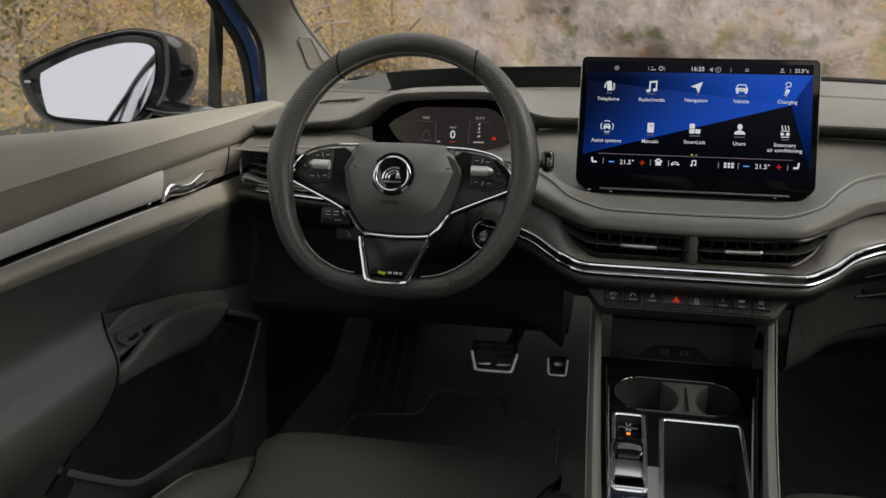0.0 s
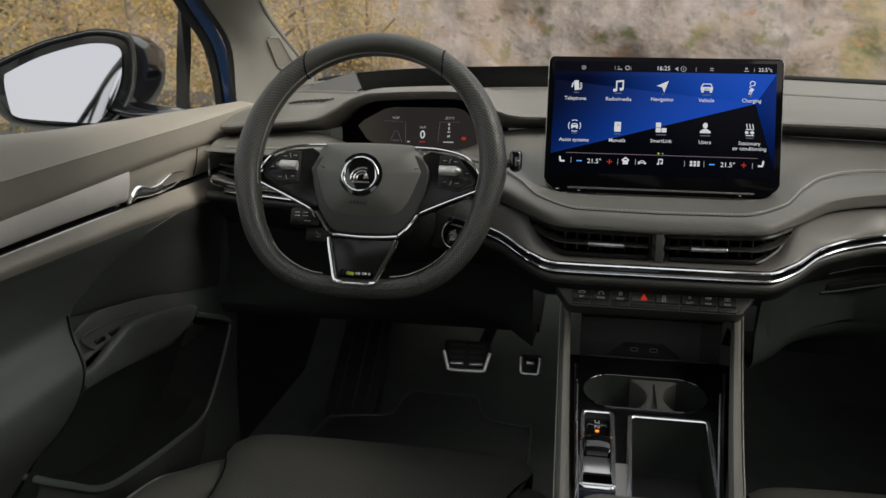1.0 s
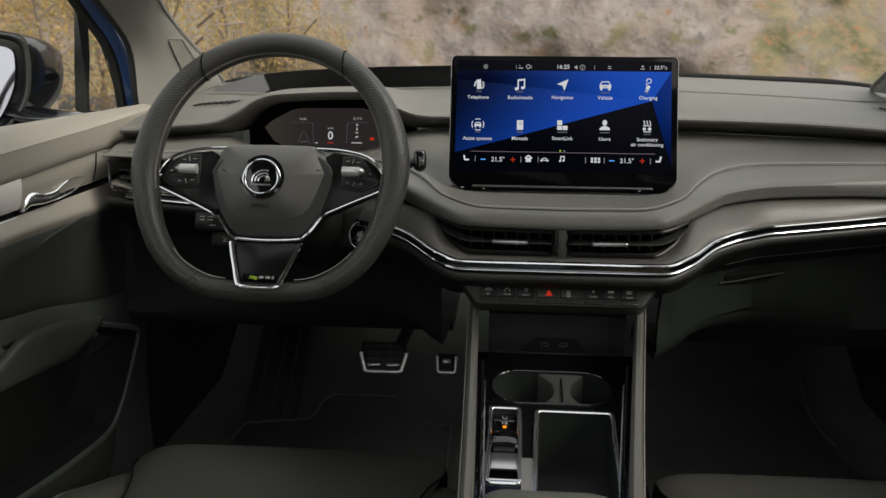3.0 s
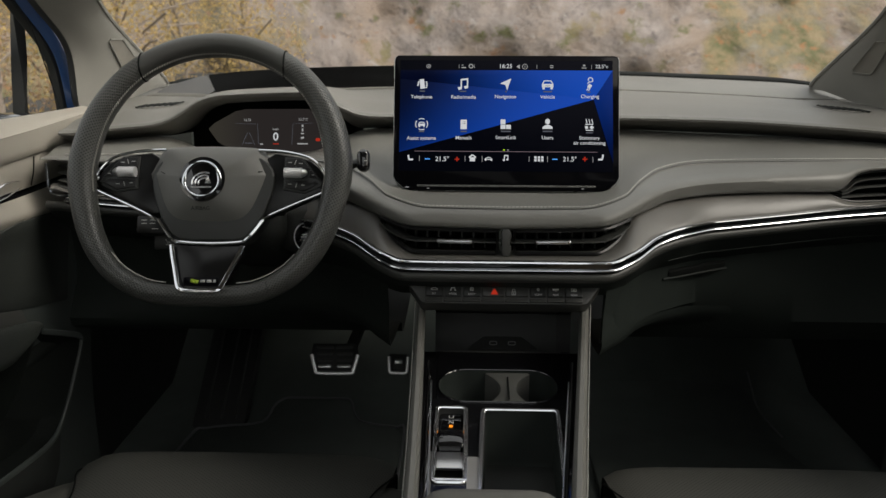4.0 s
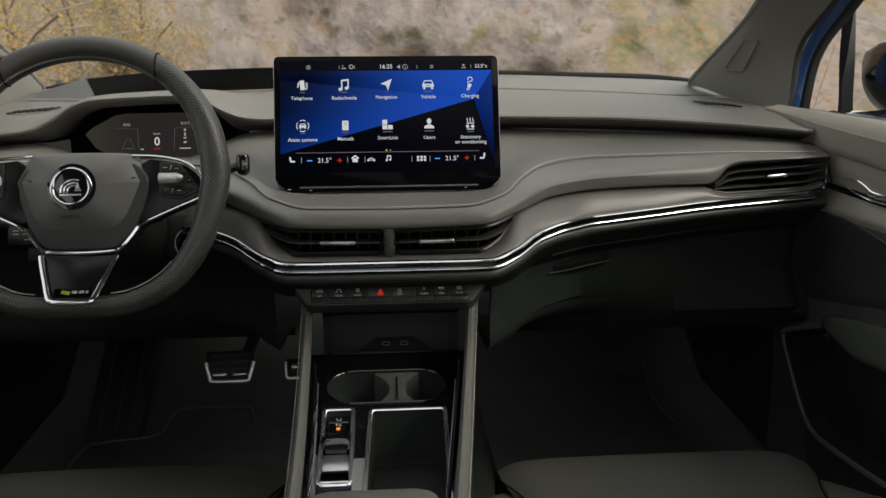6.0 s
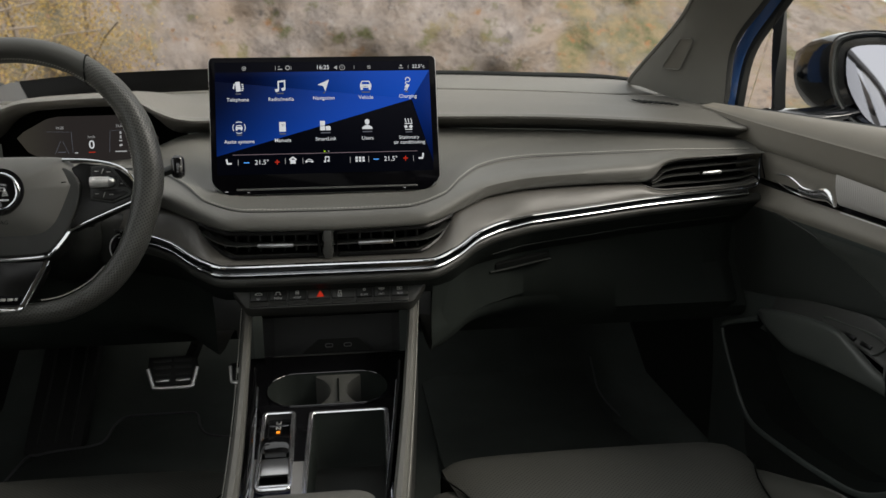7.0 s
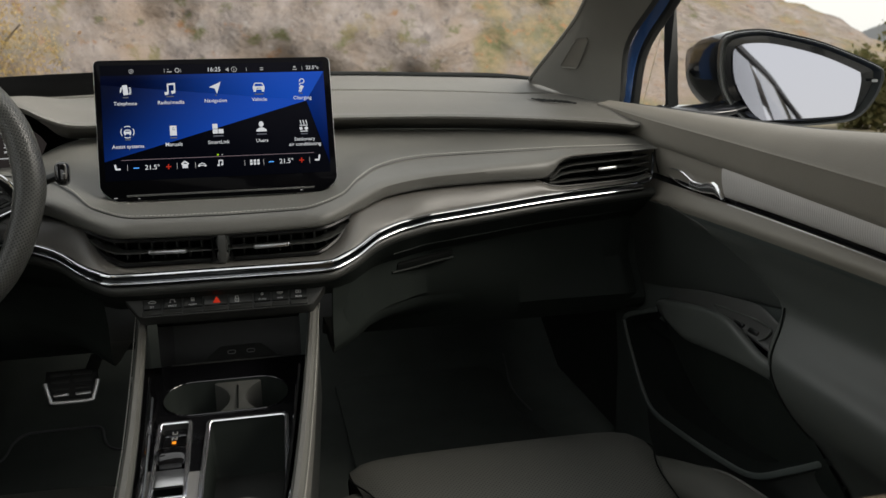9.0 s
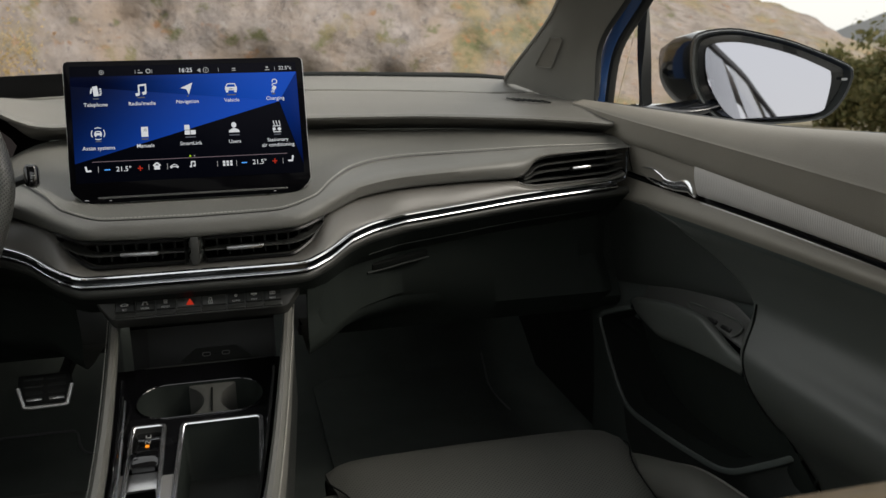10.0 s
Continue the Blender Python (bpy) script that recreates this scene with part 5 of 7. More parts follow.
# rails at both sides, leather with stitching
def rail(s):
    def base(f):
        y = -0.085 - 0.42 * f
        z = 0.866 - 0.098 * f - 0.026 * math.sin(math.pi * f)
        return Vector((0.1130 - 0.0560 * f if s > 0 else -0.1130 + 0.0110 * f, y, z))
    path = [base(k / 24) for k in range(25)]
    cap_, wall_in, wall_out = [], [], []
    for k, p in enumerate(path):
        w = 0.70 + 0.2 * k / 24
        cap_.append([p + Vector((s * x * w, 0, z)) for x, z in ((0.0086, -0.05), (0.0092, -0.006), (0.0073, 0.0045), (0.0026, 0.0085), (-0.0035, 0.008), (-0.008, 0.003), (-0.009, -0.004), (-0.007, -0.008))])
        wall_in.append([p + Vector((-s * 0.0078 * w, 0, z)) for z in (-0.003, -0.14)])
        wall_out.append([p + Vector((s * 0.0080 * w, 0, z)) for z in (-0.04, -0.14)])
    r = part("side_rail", grid(cap_), SOFT_LOW, console, "grey leather side rail")
    part("rail_inner_wall", grid(wall_in), GLOSS, console, "gloss black inner wall of the rail")
    part("rail_outer_wall", grid(wall_out), PLASTIC, console)
    stitches([p + Vector((s * 0.0083, 0, 0.0015)) for p in path], 0.0045, 0.003, 0.0006, THREAD, "rail_stitching", console)
    inner = [p + Vector((-s * 0.0135, 0, -0.010)) for p in path[6:]]
    part("inner_trim", sweep(inner, circle(0.0028, 0.012, 8)), GLOSS, console)
    part("chrome_fillet", sweep([p + Vector((-s * 0.0165, 0, -0.004 - 0.012)) for p in path[7:]], circle(0.0012, 0.003, 6)), SATIN, console)
    return r


rail(-1), rail(1)
part("console_side", box(0.16, 0.62, 0.36, pose(-0.005, -0.25, 0.52, 6), 0.01), PLASTIC, console)
arm = thing("armrest", (-0.022, -0.68, 0.75), "grey leather centre armrest with a rounded front", "armrest")
rows = []
for d, w_, z0 in ((0.0, 0.05, 0.004), (0.006, 0.060, 0.012), (0.02, 0.0665, 0.018), (0.06, 0.068, 0.021), (0.25, 0.068, 0.022), (0.55, 0.066, 0.02)):
    rows.append([Vector((-0.0235 + x, -0.452 - d, 0.778 + z0 - 0.022 + y)) for x, y in rounded(2 * w_, 0.05, 0.018, 4)])
part("cushion", grid(rows, close=True, cap=True), SOFT_LOW, arm)

lamp = thing("green_lamp", (-0.62, 0.055, 0.94), "tiny lit green lamp low on the dashboard", "lamp")
part("light", box(0.007, 0.002, 0.002, pose(-0.634, 0.056, 0.9335), 0.0006, 1), LIME, lamp)

# ---- doors ----
YS = [0.26, 0.10, -0.05, -0.22, -0.42, -0.70, -1.0]


def door_line(s, xs, zs, y0=None, dx=0.0, dz=0.0):
    ys = [y0 if (k == 0 and y0 is not None) else y for k, y in enumerate(YS)]
    return spline([(s * (x + dx), y, z + dz) for x, y, z in zip(xs, ys, zs)], 6)


G = ([0.708, 0.740, 0.762, 0.775, 0.780, 0.783, 0.785], [1.105, 1.101, 1.098, 1.098, 1.107, 1.113, 1.120])
CREST = ([0.686, 0.712, 0.730, 0.742, 0.748, 0.751, 0.753], [1.107, 1.099, 1.095, 1.092, 1.096, 1.102, 1.109])
K = ([0.672, 0.694, 0.706, 0.715, 0.720, 0.722, 0.724], [1.104, 1.087, 1.077, 1.067, 1.056, 1.042, 1.028])
UP = ([0.679, 0.701, 0.713, 0.721, 0.726, 0.728, 0.730], [1.057, 1.048, 1.037, 1.024, 1.010, 0.989, 0.969])
DL = ([0.700, 0.716, 0.726, 0.732, 0.736, 0.738, 0.740], [1.005, 0.995, 0.990, 0.986, 0.979, 0.967, 0.955])
LE = ([0.684, 0.702, 0.712, 0.718, 0.722, 0.724, 0.726], [0.952, 0.957, 0.958, 0.958, 0.957, 0.953, 0.948])
DOOR_SHIFT = -0.025  # the driver's door stands this much further from the centre line


def door(s):
    who = "driver's" if s < 0 else "passenger's"
    d = thing("car_door", (s * 0.78, -0.3, 0.42), f"grey and black {who} door lining with a chrome handle", "car door", "front doors")
    g, c, k, u = door_line(s, *G), door_line(s, *CREST), door_line(s, *K), door_line(s, *UP)
    part("upper_pad", curves_sheet([door_line(s, *G, dx=0.012, dz=-0.012), g, [p.lerp(q, 0.5) + Vector((0, 0, 0.003)) for p, q in zip(g, c)], c, [p.lerp(q, 0.5) + Vector((-s * 0.003, 0, 0)) for p, q in zip(c, k)], [p.lerp(q, 0.93) for p, q in zip(c, k)], k, [p.lerp(q, 0.1) for p, q in zip(k, u)], u, door_line(s, *UP, dx=0.012, dz=-0.001)], 3), DOOR_SOFT, d, "soft grey door top")
    tuck, low = door_line(s, *UP, dx=0.005, dz=-0.001), door_line(s, *DL)
    bulge = [p.lerp(q, 0.5) + Vector((-s * 0.003, 0, 0)) for p, q in zip(tuck, low)]
    cut = 15
    part("handle_panel", curves_sheet([tuck[:cut], bulge[:cut], low[:cut]], 4), DOOR_SOFT, d, "smooth grey panel round the handle")
    lift = Vector((-s * 0.004, 0, 0))
    part("decor_panel", curves_sheet([[p - lift for p in tuck[cut - 1:]], [p + lift for p in tuck[cut - 1:]], [p + lift for p in bulge[cut - 1:]], [p + lift for p in low[cut - 1:]], [p - lift for p in low[cut - 1:]]], 3), DECOR_DOOR, d, "pale grey ribbed decor panel")
    gap = door_line(s, *DL, dx=0.008, dz=-0.005)
    shelf = door_line(s, *DL, dx=0.002, dz=-0.011)
    edge = door_line(s, *LE)
    part("shadow_gap", curves_sheet([low, gap, shelf], 2), GLOSS, d)
    part("chrome_line", sweep([p + Vector((-s * 0.001, 0, -0.0015)) for p in shelf[cut - 1:]], circle(0.0012, None, 6)), SATIN, d, "thin bright line")
    part("ledge", curves_sheet([shelf, [p.lerp(q, 0.5) + Vector((0, 0, 0.002)) for p, q in zip(shelf, edge)], edge, door_line(s, *LE, dx=0.004, dz=-0.012)], 4), DOOR_SOFT, d, "grey padded ledge")
    m0 = door_line(s, *LE, dx=0.003, dz=-0.009)
    m1 = spline([(s * x, y, 0.89) for x, y in zip([0.70, 0.722, 0.735, 0.742, 0.746, 0.748, 0.75], YS)], 6)
    m2 = spline([(s * x, y, 0.78) for x, y in zip([0.715, 0.732, 0.742, 0.748, 0.75, 0.752, 0.755], YS)], 6)
    m3 = spline([(s * x, y, 0.60) for x, y in zip([0.73, 0.742, 0.75, 0.755, 0.757, 0.757, 0.757], YS)], 6)
    m4 = spline([(s * x, y, 0.40) for x, y in zip([0.73, 0.742, 0.75, 0.755, 0.757, 0.757, 0.757], YS)], 6)
    sheet = curves_sheet([m0, m1, m2, m3, m4], 5)
    panel_tree = BVHTree.FromBMesh(sheet)
    part("lower_panel", sheet, DOOR_DARK, d, "dark plastic lower door panel")
    part("seam", sweep(spline([(s * 0.7045, 0.090, 1.043), (s * 0.7080, 0.091, 1.02), (s * 0.7150, 0.092, 0.997)], 4), circle(0.0009, None, 6)), BLACK, d)

    # speaker field, bounded by its curved seam
    crease = spline([(0, y, z) for y, z in ((0.18, 0.945), (0.085, 0.950), (0.015, 0.945), (-0.059, 0.931), (-0.135, 0.908), (-0.197, 0.885), (-0.247, 0.858), (-0.268, 0.842))], 5)
    lowl = spline([(0, y, z) for y, z in ((0.18, 0.782), (0.085, 0.798), (0.015, 0.812), (-0.059, 0.826), (-0.135, 0.838), (-0.197, 0.847), (-0.247, 0.853), (-0.268, 0.839))], 5)

    def on_panel(p, off):
        hit = panel_tree.ray_cast(Vector((0, p.y, p.z)), Vector((s, 0, 0)))[0]
        return Vector(((hit.x if hit else s * 0.73) - s * off, p.y, p.z))
    lines = [[on_panel(p.lerp(q, f), o) for p, q in zip(crease, lowl)] for f, o in ((0.0, -0.001), (0.015, 0.0025), (0.3, 0.004), (0.6, 0.004), (0.97, 0.003), (1.0, -0.001))]
    part("speaker_grille", curves_sheet(lines, 3), SPEAKER, d, "black textured speaker field")
    part("curved_seam", sweep([on_panel(p, 0.0022) + Vector((0, 0, 0.001)) for p in crease], circle(0.0013, None, 6)), PLASTIC_GREY, d)

    # rear lining with the armrest: two soft swells running back, its front edge slanting back downwards
    def flush(y, z, off):
        return abs(on_panel(Vector((0, y, z)), off).x)
    prof = [(flush(-0.02, 0.938, -0.001), 0.938, -0.02, 0.724), (flush(-0.075, 0.926, 0.0035), 0.926, -0.075, 0.728), (flush(-0.135, 0.908, 0.004), 0.908, -0.135, 0.730), (flush(-0.197, 0.885, 0.005), 0.885, -0.197, 0.728), (flush(-0.247, 0.858, 0.006), 0.858, -0.247, 0.718), (0.718, 0.838, -0.272, 0.706), (0.700, 0.824, -0.288, 0.700), (0.684, 0.810, -0.305, 0.678), (0.680, 0.792, -0.317, 0.670), (0.682, 0.772, -0.332, 0.673), (0.692, 0.746, -0.354, 0.686), (0.712, 0.716, -0.378, 0.706), (0.735, 0.660, -0.42, 0.730), (0.752, 0.585, -0.45, 0.748)]
    lines = []
    for x, z, y, xr in prof:
        lines.append(spline([(s * (x + 0.005), y + 0.004, z), (s * x, y, z), (s * (x * 0.6 + xr * 0.4), y * 0.7 - 0.216, z + 0.002), (s * xr, -0.72, z + 0.004), (s * xr, -1.0, z + 0.004)], 5))
    part("armrest", curves_sheet(lines, 3), surface("armrest_skin", (0.064, 0.070, 0.064), 0.38, grain=1200, relief=0.3) if s < 0 else bpy.data.materials["armrest_skin"], d, "dark grey padded armrest")
    part("armrest_seam", sweep(spline([(s * (x - 0.001), y, z) for x, z, y, xr in prof[4:]], 4), circle(0.0013, None, 6)), BLACK, d)

    # pull grip: a rounded ridge with a smooth face that falls away into the pocket
    ridge = spline([(s * x, y, z) for x, y, z in ((0.728, 0.10, 0.765), (0.704, 0.033, 0.787), (0.694, -0.083, 0.813), (0.688, -0.176, 0.8245), (0.686, -0.226, 0.815), (0.684, -0.272, 0.8035), (0.681, -0.312, 0.802))], 5)
    under = spline([(s * x, y, z) for x, y, z in ((0.730, 0.09, 0.748), (0.702, 0.03, 0.763), (0.690, -0.059, 0.758), (0.684, -0.130, 0.768), (0.682, -0.200, 0.777), (0.680, -0.260, 0.783), (0.679, -0.314, 0.786))], 5)
    rows = [[p + Vector((s * 0.024, 0, -0.040)) * min(1.0, k / 10) for k, p in enumerate(ridge)], [p + Vector((s * 0.016, 0, -0.008)) for p in ridge], [p + Vector((s * 0.010, 0, 0.0015)) for p in ridge], [p + Vector((s * 0.003, 0, 0.002)) for p in ridge], [p + Vector((-s * 0.002, 0, -0.003)) for p in ridge], [p.lerp(q, 0.5) + Vector((-s * 0.002, 0, 0)) for p, q in zip(ridge, under)], under, [q + Vector((s * 0.012, 0, -0.003)) for q in under], [q + Vector((s * 0.035, 0, -0.004)) for q in under]]
    part("pull_grip", curves_sheet(rows, 3), bpy.data.materials["armrest_skin"], d, "dark grey moulded pull grip")
    drop = [[q + Vector((s * dx, -dy * k / (len(under) - 1), dz)) for k, q in enumerate(under)] for dx, dy, dz in ((0.002, 0.0, -0.001), (0.009, 0.012, -0.014), (0.018, 0.04, -0.036), (0.030, 0.085, -0.080), (0.044, 0.135, -0.135), (0.060, 0.17, -0.180))]
    # darker than the grip's skin: shade towards the pocket, put into the colour
    part("grip_back", curves_sheet(drop, 3), KNEE, d, "smooth back of the grip falling into the pocket, darkened as shaded")

    # switch plate sunk behind the grip
    sp = thing("window_switch", (s * 0.72 + (DOOR_SHIFT if s < 0 else 0), -0.2, 0.82), "dark window switches in the door pull recess", "switch panel", "window switches")
    far_ = spline([(s * x, y, z) for x, y, z in ((0.735, 0.055, 0.803), (0.736, -0.04, 0.824), (0.735, -0.123, 0.838), (0.732, -0.200, 0.848), (0.722, -0.268, 0.840))], 5)
    near_ = spline([(s * x, y, z) for x, y, z in ((0.720, 0.055, 0.778), (0.712, -0.04, 0.797), (0.706, -0.123, 0.810), (0.702, -0.200, 0.815), (0.696, -0.298, 0.808))], 5)
    rows = [far_, [p.lerp(q, 0.12) + Vector((0, 0, 0.001)) for p, q in zip(far_, near_)], [p.lerp(q, 0.4) + Vector((0, 0, -0.003)) for p, q in zip(far_, near_)], [p.lerp(q, 0.75) + Vector((0, 0, -0.008)) for p, q in zip(far_, near_)], near_]
    part("plate", curves_sheet(rows, 3), PLASTIC_GREY, sp, "smooth dark switch plate")
    ringc = [Vector((s * x, y, z)) for x, y, z in ((0.7215, -0.097, 0.8175), (0.7215, -0.16, 0.826), (0.7190, -0.212, 0.832), (0.7150, -0.254, 0.832), (0.7080, -0.252, 0.819), (0.7060, -0.225, 0.807), (0.7110, -0.17, 0.8085))]
    loop = ring_spline(ringc, 4)
    part("cup_edge", tube(loop, 0.0016, 6, True), bpy.data.materials["armrest_skin"], sp, "raised edge of the switch cup")
    mid_c = sum(loop, Vector()) / len(loop)
    part("cup", grid([loop, [p.lerp(mid_c, 0.25) + Vector((s * 0.003, 0, -0.006)) for p in loop], [p.lerp(mid_c, 0.9) + Vector((s * 0.003, 0, -0.008)) for p in loop]], close=True), PLASTIC, sp)
    for y in (-0.185, -0.222):
        part("switch", box(0.011, 0.024, 0.007, pose(s * 0.7135, y, 0.8165, 0, s * 28, 0), 0.002), WHEEL_BLACK, sp, "gloss black window switch")
    rimp = spline([(s * x, y, z) for x, y, z in ((0.726, 0.095, 0.752), (0.710, 0.140, 0.733), (0.700, 0.165, 0.720), (0.700, 0.172, 0.704), (0.700, 0.136, 0.658), (0.700, 0.085, 0.606), (0.700, 0.038, 0.583), (0.699, -0.055, 0.588), (0.698, -0.178, 0.603), (0.698, -0.267, 0.622), (0.702, -0.341, 0.668), (0.714, -0.385, 0.700), (0.738, -0.415, 0.725))], 5)
    part("pocket_rim", sweep(rimp, circle(0.0035, 0.005, 8)), DOOR_DARK, d, "dark rim of the door pocket")
    ctr = Vector((s * 0.738, -0.13, 0.70))
    # the lining is shallow; its colour carries the shade of a deep hollow
    part("pocket_lining", grid([rimp, [p.lerp(ctr, 0.12) + Vector((s * 0.02, 0, 0)) for p in rimp], [p.lerp(ctr, 0.6) + Vector((s * 0.01, 0, 0)) for p in rimp], [p.lerp(ctr, 0.97) for p in rimp]]), POCKET, d, "inside of the door pocket, black with painted shade")
    foot = rimp[22:]
    part("pocket_wall", grid([foot, [p + Vector((s * 0.01, 0.0, -0.012)) for p in foot], [Vector((s * 0.722, p.y, p.z - 0.05)) for p in foot], [Vector((s * 0.752, p.y + 0.02, max(0.41, p.z - 0.2))) for p in foot]]), FELT, d, "black felt below the pocket")

    # handle: an S-shaped chrome blade over a dark finger hollow
    up_ = spline([(s * x, y, z) for x, y, z in ((0.719, 0.085, 1.004), (0.718, 0.05, 1.009), (0.718, 0.02, 1.010), (0.7185, -0.003, 1.005), (0.719, -0.022, 0.999), (0.7205, -0.044, 0.9985), (0.722, -0.063, 1.003), (0.723, -0.078, 1.004), (0.7245, -0.090, 0.996), (0.7265, -0.099, 0.984))], 5)
    dn_ = spline([(s * x, y, z) for x, y, z in ((0.7195, 0.085, 1.002), (0.7195, 0.055, 0.996), (0.720, 0.03, 0.991), (0.721, 0.005, 0.988), (0.722, -0.018, 0.986), (0.723, -0.040, 0.985), (0.724, -0.060, 0.986), (0.7255, -0.076, 0.987), (0.7265, -0.090, 0.984), (0.7270, -0.099, 0.982))], 5)
    cut2 = 18
    h = part("door_handle", curves_sheet([[p + Vector((s * 0.012, 0, 0.002)) for p in up_], up_, [p.lerp(q, 0.5) + Vector((s * 0.006, 0, 0)) for p, q in zip(up_, dn_)], dn_, [q + Vector((s * 0.012, 0, -0.002)) for q in dn_]], 3), GLOSS, d, "S-shaped black and chrome door handle")
    spine = [p.lerp(q, 0.42) for p, q in zip(up_[cut2:], dn_[cut2:])]
    rows = []
    for k, p in enumerate(spine):
        tall = 0.5 * (up_[cut2 + k] - dn_[cut2 + k]).length + 0.0008
        rows.append([p + Vector((-s * (0.001 + 0.0042 * math.cos(q)), 0, tall * math.sin(q))) for q in [2 * math.pi * n_ / 12 for n_ in range(12)]])
    part("handle_blade", grid(rows, close=True, cap=True), HANDLE, h, "bright rounded chrome blade")
    part("handle_top", sweep([p + Vector((-s * 0.0012, 0, 0.0006)) for p in up_[:cut2 + 8]], circle(0.0030, 0.0017, 8)), HANDLE, h, "bright chrome upper edge")
    part("handle_base", sweep([p + Vector((-s * 0.0012, 0, -0.0008)) for p in dn_[:cut2 + 4]], circle(0.0016, 0.0010, 6)), HANDLE, h, "thin chrome lower edge")

    # outer skin with the window channel
    out = [spline([(s * x, y, z) for x, y in zip([0.82, 0.86, 0.885, 0.90, 0.905, 0.905, 0.90], YS)], 6) for z in (1.058,)]
    skin = [[p + Vector((s * dx, 0, dz)) for p in out[0]] for dx, dz in ((-0.02, 0.0), (0.0, -0.004), (0.015, -0.05), (0.03, -0.25), (0.02, -0.5), (-0.03, -0.72))]
    part("outer_skin", curves_sheet(skin, 3), PAINT, d, "blue painted door skin")
    part("window_seal", sweep([p + Vector((s * 0.02, 0, -0.008)) for p in g], [(0.025, -0.006), (0.025, 0.0), (-0.012, 0.006), (-0.018, 0.0), (-0.012, -0.012)]), RUBBER, d, "black rubber window seal")
    if s < 0:
        d.location.x += DOOR_SHIFT
        for o in sp.children:
            o.data.transform(Matrix.Translation((DOOR_SHIFT, 0, 0)))
    return d


door(-1), door(1)


# ---- windscreen pillars, quarter windows ----
def pillar(s):
    who = "driver's" if s < 0 else "passenger's"
    p = thing("windscreen_pillar", (s * 0.69, 0.35, 1.1), f"grey cloth-covered windscreen pillar on the {who} side", "pillar", "windscreen pillars")

    def ln(rows, more=0.014):
        return spline([(s * (x + (more if s < 0 else 0.0)), y, z) for x, y, z in rows], 6)
    inner = ln([(0.630, 0.51, 1.130), (0.627, 0.50, 1.148), (0.641, 0.33, 1.240), (0.636, 0.24, 1.287), (0.60, 0.0, 1.40), (0.545, -0.30, 1.53)], 0.036)
    glass_side = ln([(0.665, 0.56, 1.08), (0.650, 0.55, 1.150), (0.668, 0.37, 1.250), (0.662, 0.27, 1.300), (0.62, 0.02, 1.42), (0.56, -0.28, 1.56)], 0.036)
    midl = ln([(0.676, 0.385, 1.106), (0.668, 0.37, 1.140), (0.672, 0.285, 1.225), (0.676, 0.20, 1.285), (0.635, -0.02, 1.40), (0.585, -0.32, 1.52)], 0.028)
    outer = ln([(0.722, 0.285, 1.085), (0.727, 0.285, 1.115), (0.727, 0.270, 1.210), (0.735, 0.180, 1.285), (0.71, -0.03, 1.39), (0.65, -0.32, 1.50)])
    trim = curves_sheet([glass_side, inner, midl, outer], 4)
    tree_ = BVHTree.FromBMesh(trim)
    part("pillar_trim", trim, PILLAR, p, "grey cloth pillar cover")
    part("glass_edge", sweep([q + Vector((0, 0.004, 0)) for q in inner[4:]], circle(0.004, 0.004, 6)), PILLAR, p)
    cov = [(0.6465, 1.2215), (0.6675, 1.2215), (0.6700, 1.2180), (0.6510, 1.1700), (0.6460, 1.1665), (0.6210, 1.1690), (0.6180, 1.1740)]
    eye = Vector((s * 0.07, -1.215, 1.216))
    cov = [Vector((s * (x + (0.016 if s < 0 else 0.0)), 0.31, z)) for x, z in cov]
    cov = [(tree_.ray_cast(eye, (q - eye).normalized())[0] or q) + (eye - q).normalized() * 0.0025 for q in cov]
    bm = bmesh.new()
    fr = [bm.verts.new(q) for q in cov]
    bk = [bm.verts.new(q + Vector((s * 0.002, 0.008, 0))) for q in cov]
    bm.faces.new(fr)
    for i in range(len(cov)):
        bm.faces.new((fr[i], bk[i], bk[(i + 1) % len(cov)], fr[(i + 1) % len(cov)]))
    tw = thing("pillar_speaker", cov[0], "small mesh speaker cover set in the pillar trim", "speaker", "pillar speakers")
    part("mesh_cover", bm, MESH_GREY, tw)
    part("cover_edge", tube([q + Vector((0, -0.001, 0)) for q in cov], 0.0013, 6, True), PILLAR, tw)
    part("pillar_seal", sweep([q + Vector((s * 0.008, 0.015, 0)) for q in outer], circle(0.010, 0.008, 8)), RUBBER, p, "black rubber seal")
    a = ln([(0.742, 0.32, 1.04), (0.744, 0.315, 1.11), (0.748, 0.295, 1.20), (0.758, 0.215, 1.285), (0.735, 0.0, 1.40), (0.68, -0.30, 1.52)])
    b = ln([(0.768, 0.33, 1.04), (0.768, 0.325, 1.11), (0.772, 0.30, 1.20), (0.788, 0.220, 1.285), (0.765, 0.0, 1.42), (0.70, -0.30, 1.55)])
    part("painted_frame", curves_sheet([a, [q.lerp(r, 0.5) + Vector((0, -0.006, 0)) for q, r in zip(a, b)], b, [q + Vector((s * 0.02, 0.10, 0)) for q in b]], 3), PAINT, p, "blue painted pillar")
    part("quarter_seal", sweep([q + Vector((s * 0.010, 0.0, 0)) for q in b], circle(0.010, 0.008, 8)), RUBBER, p)
    part("quarter_bar", sweep(ln([(0.843, 0.30, 1.03), (0.840, 0.30, 1.09), (0.832, 0.30, 1.20), (0.823, 0.29, 1.30), (0.80, 0.25, 1.38)]), [(-0.010, -0.008), (-0.010, 0.012), (0.007, 0.012), (0.007, -0.008)]), RUBBER, p, "black upright bar beside the quarter window")
    q = [Vector((s * x, y, z)) for x, y, z in ((0.78, 0.31, 1.07), (0.84, 0.302, 1.07), (0.824, 0.292, 1.30), (0.795, 0.23, 1.285))]
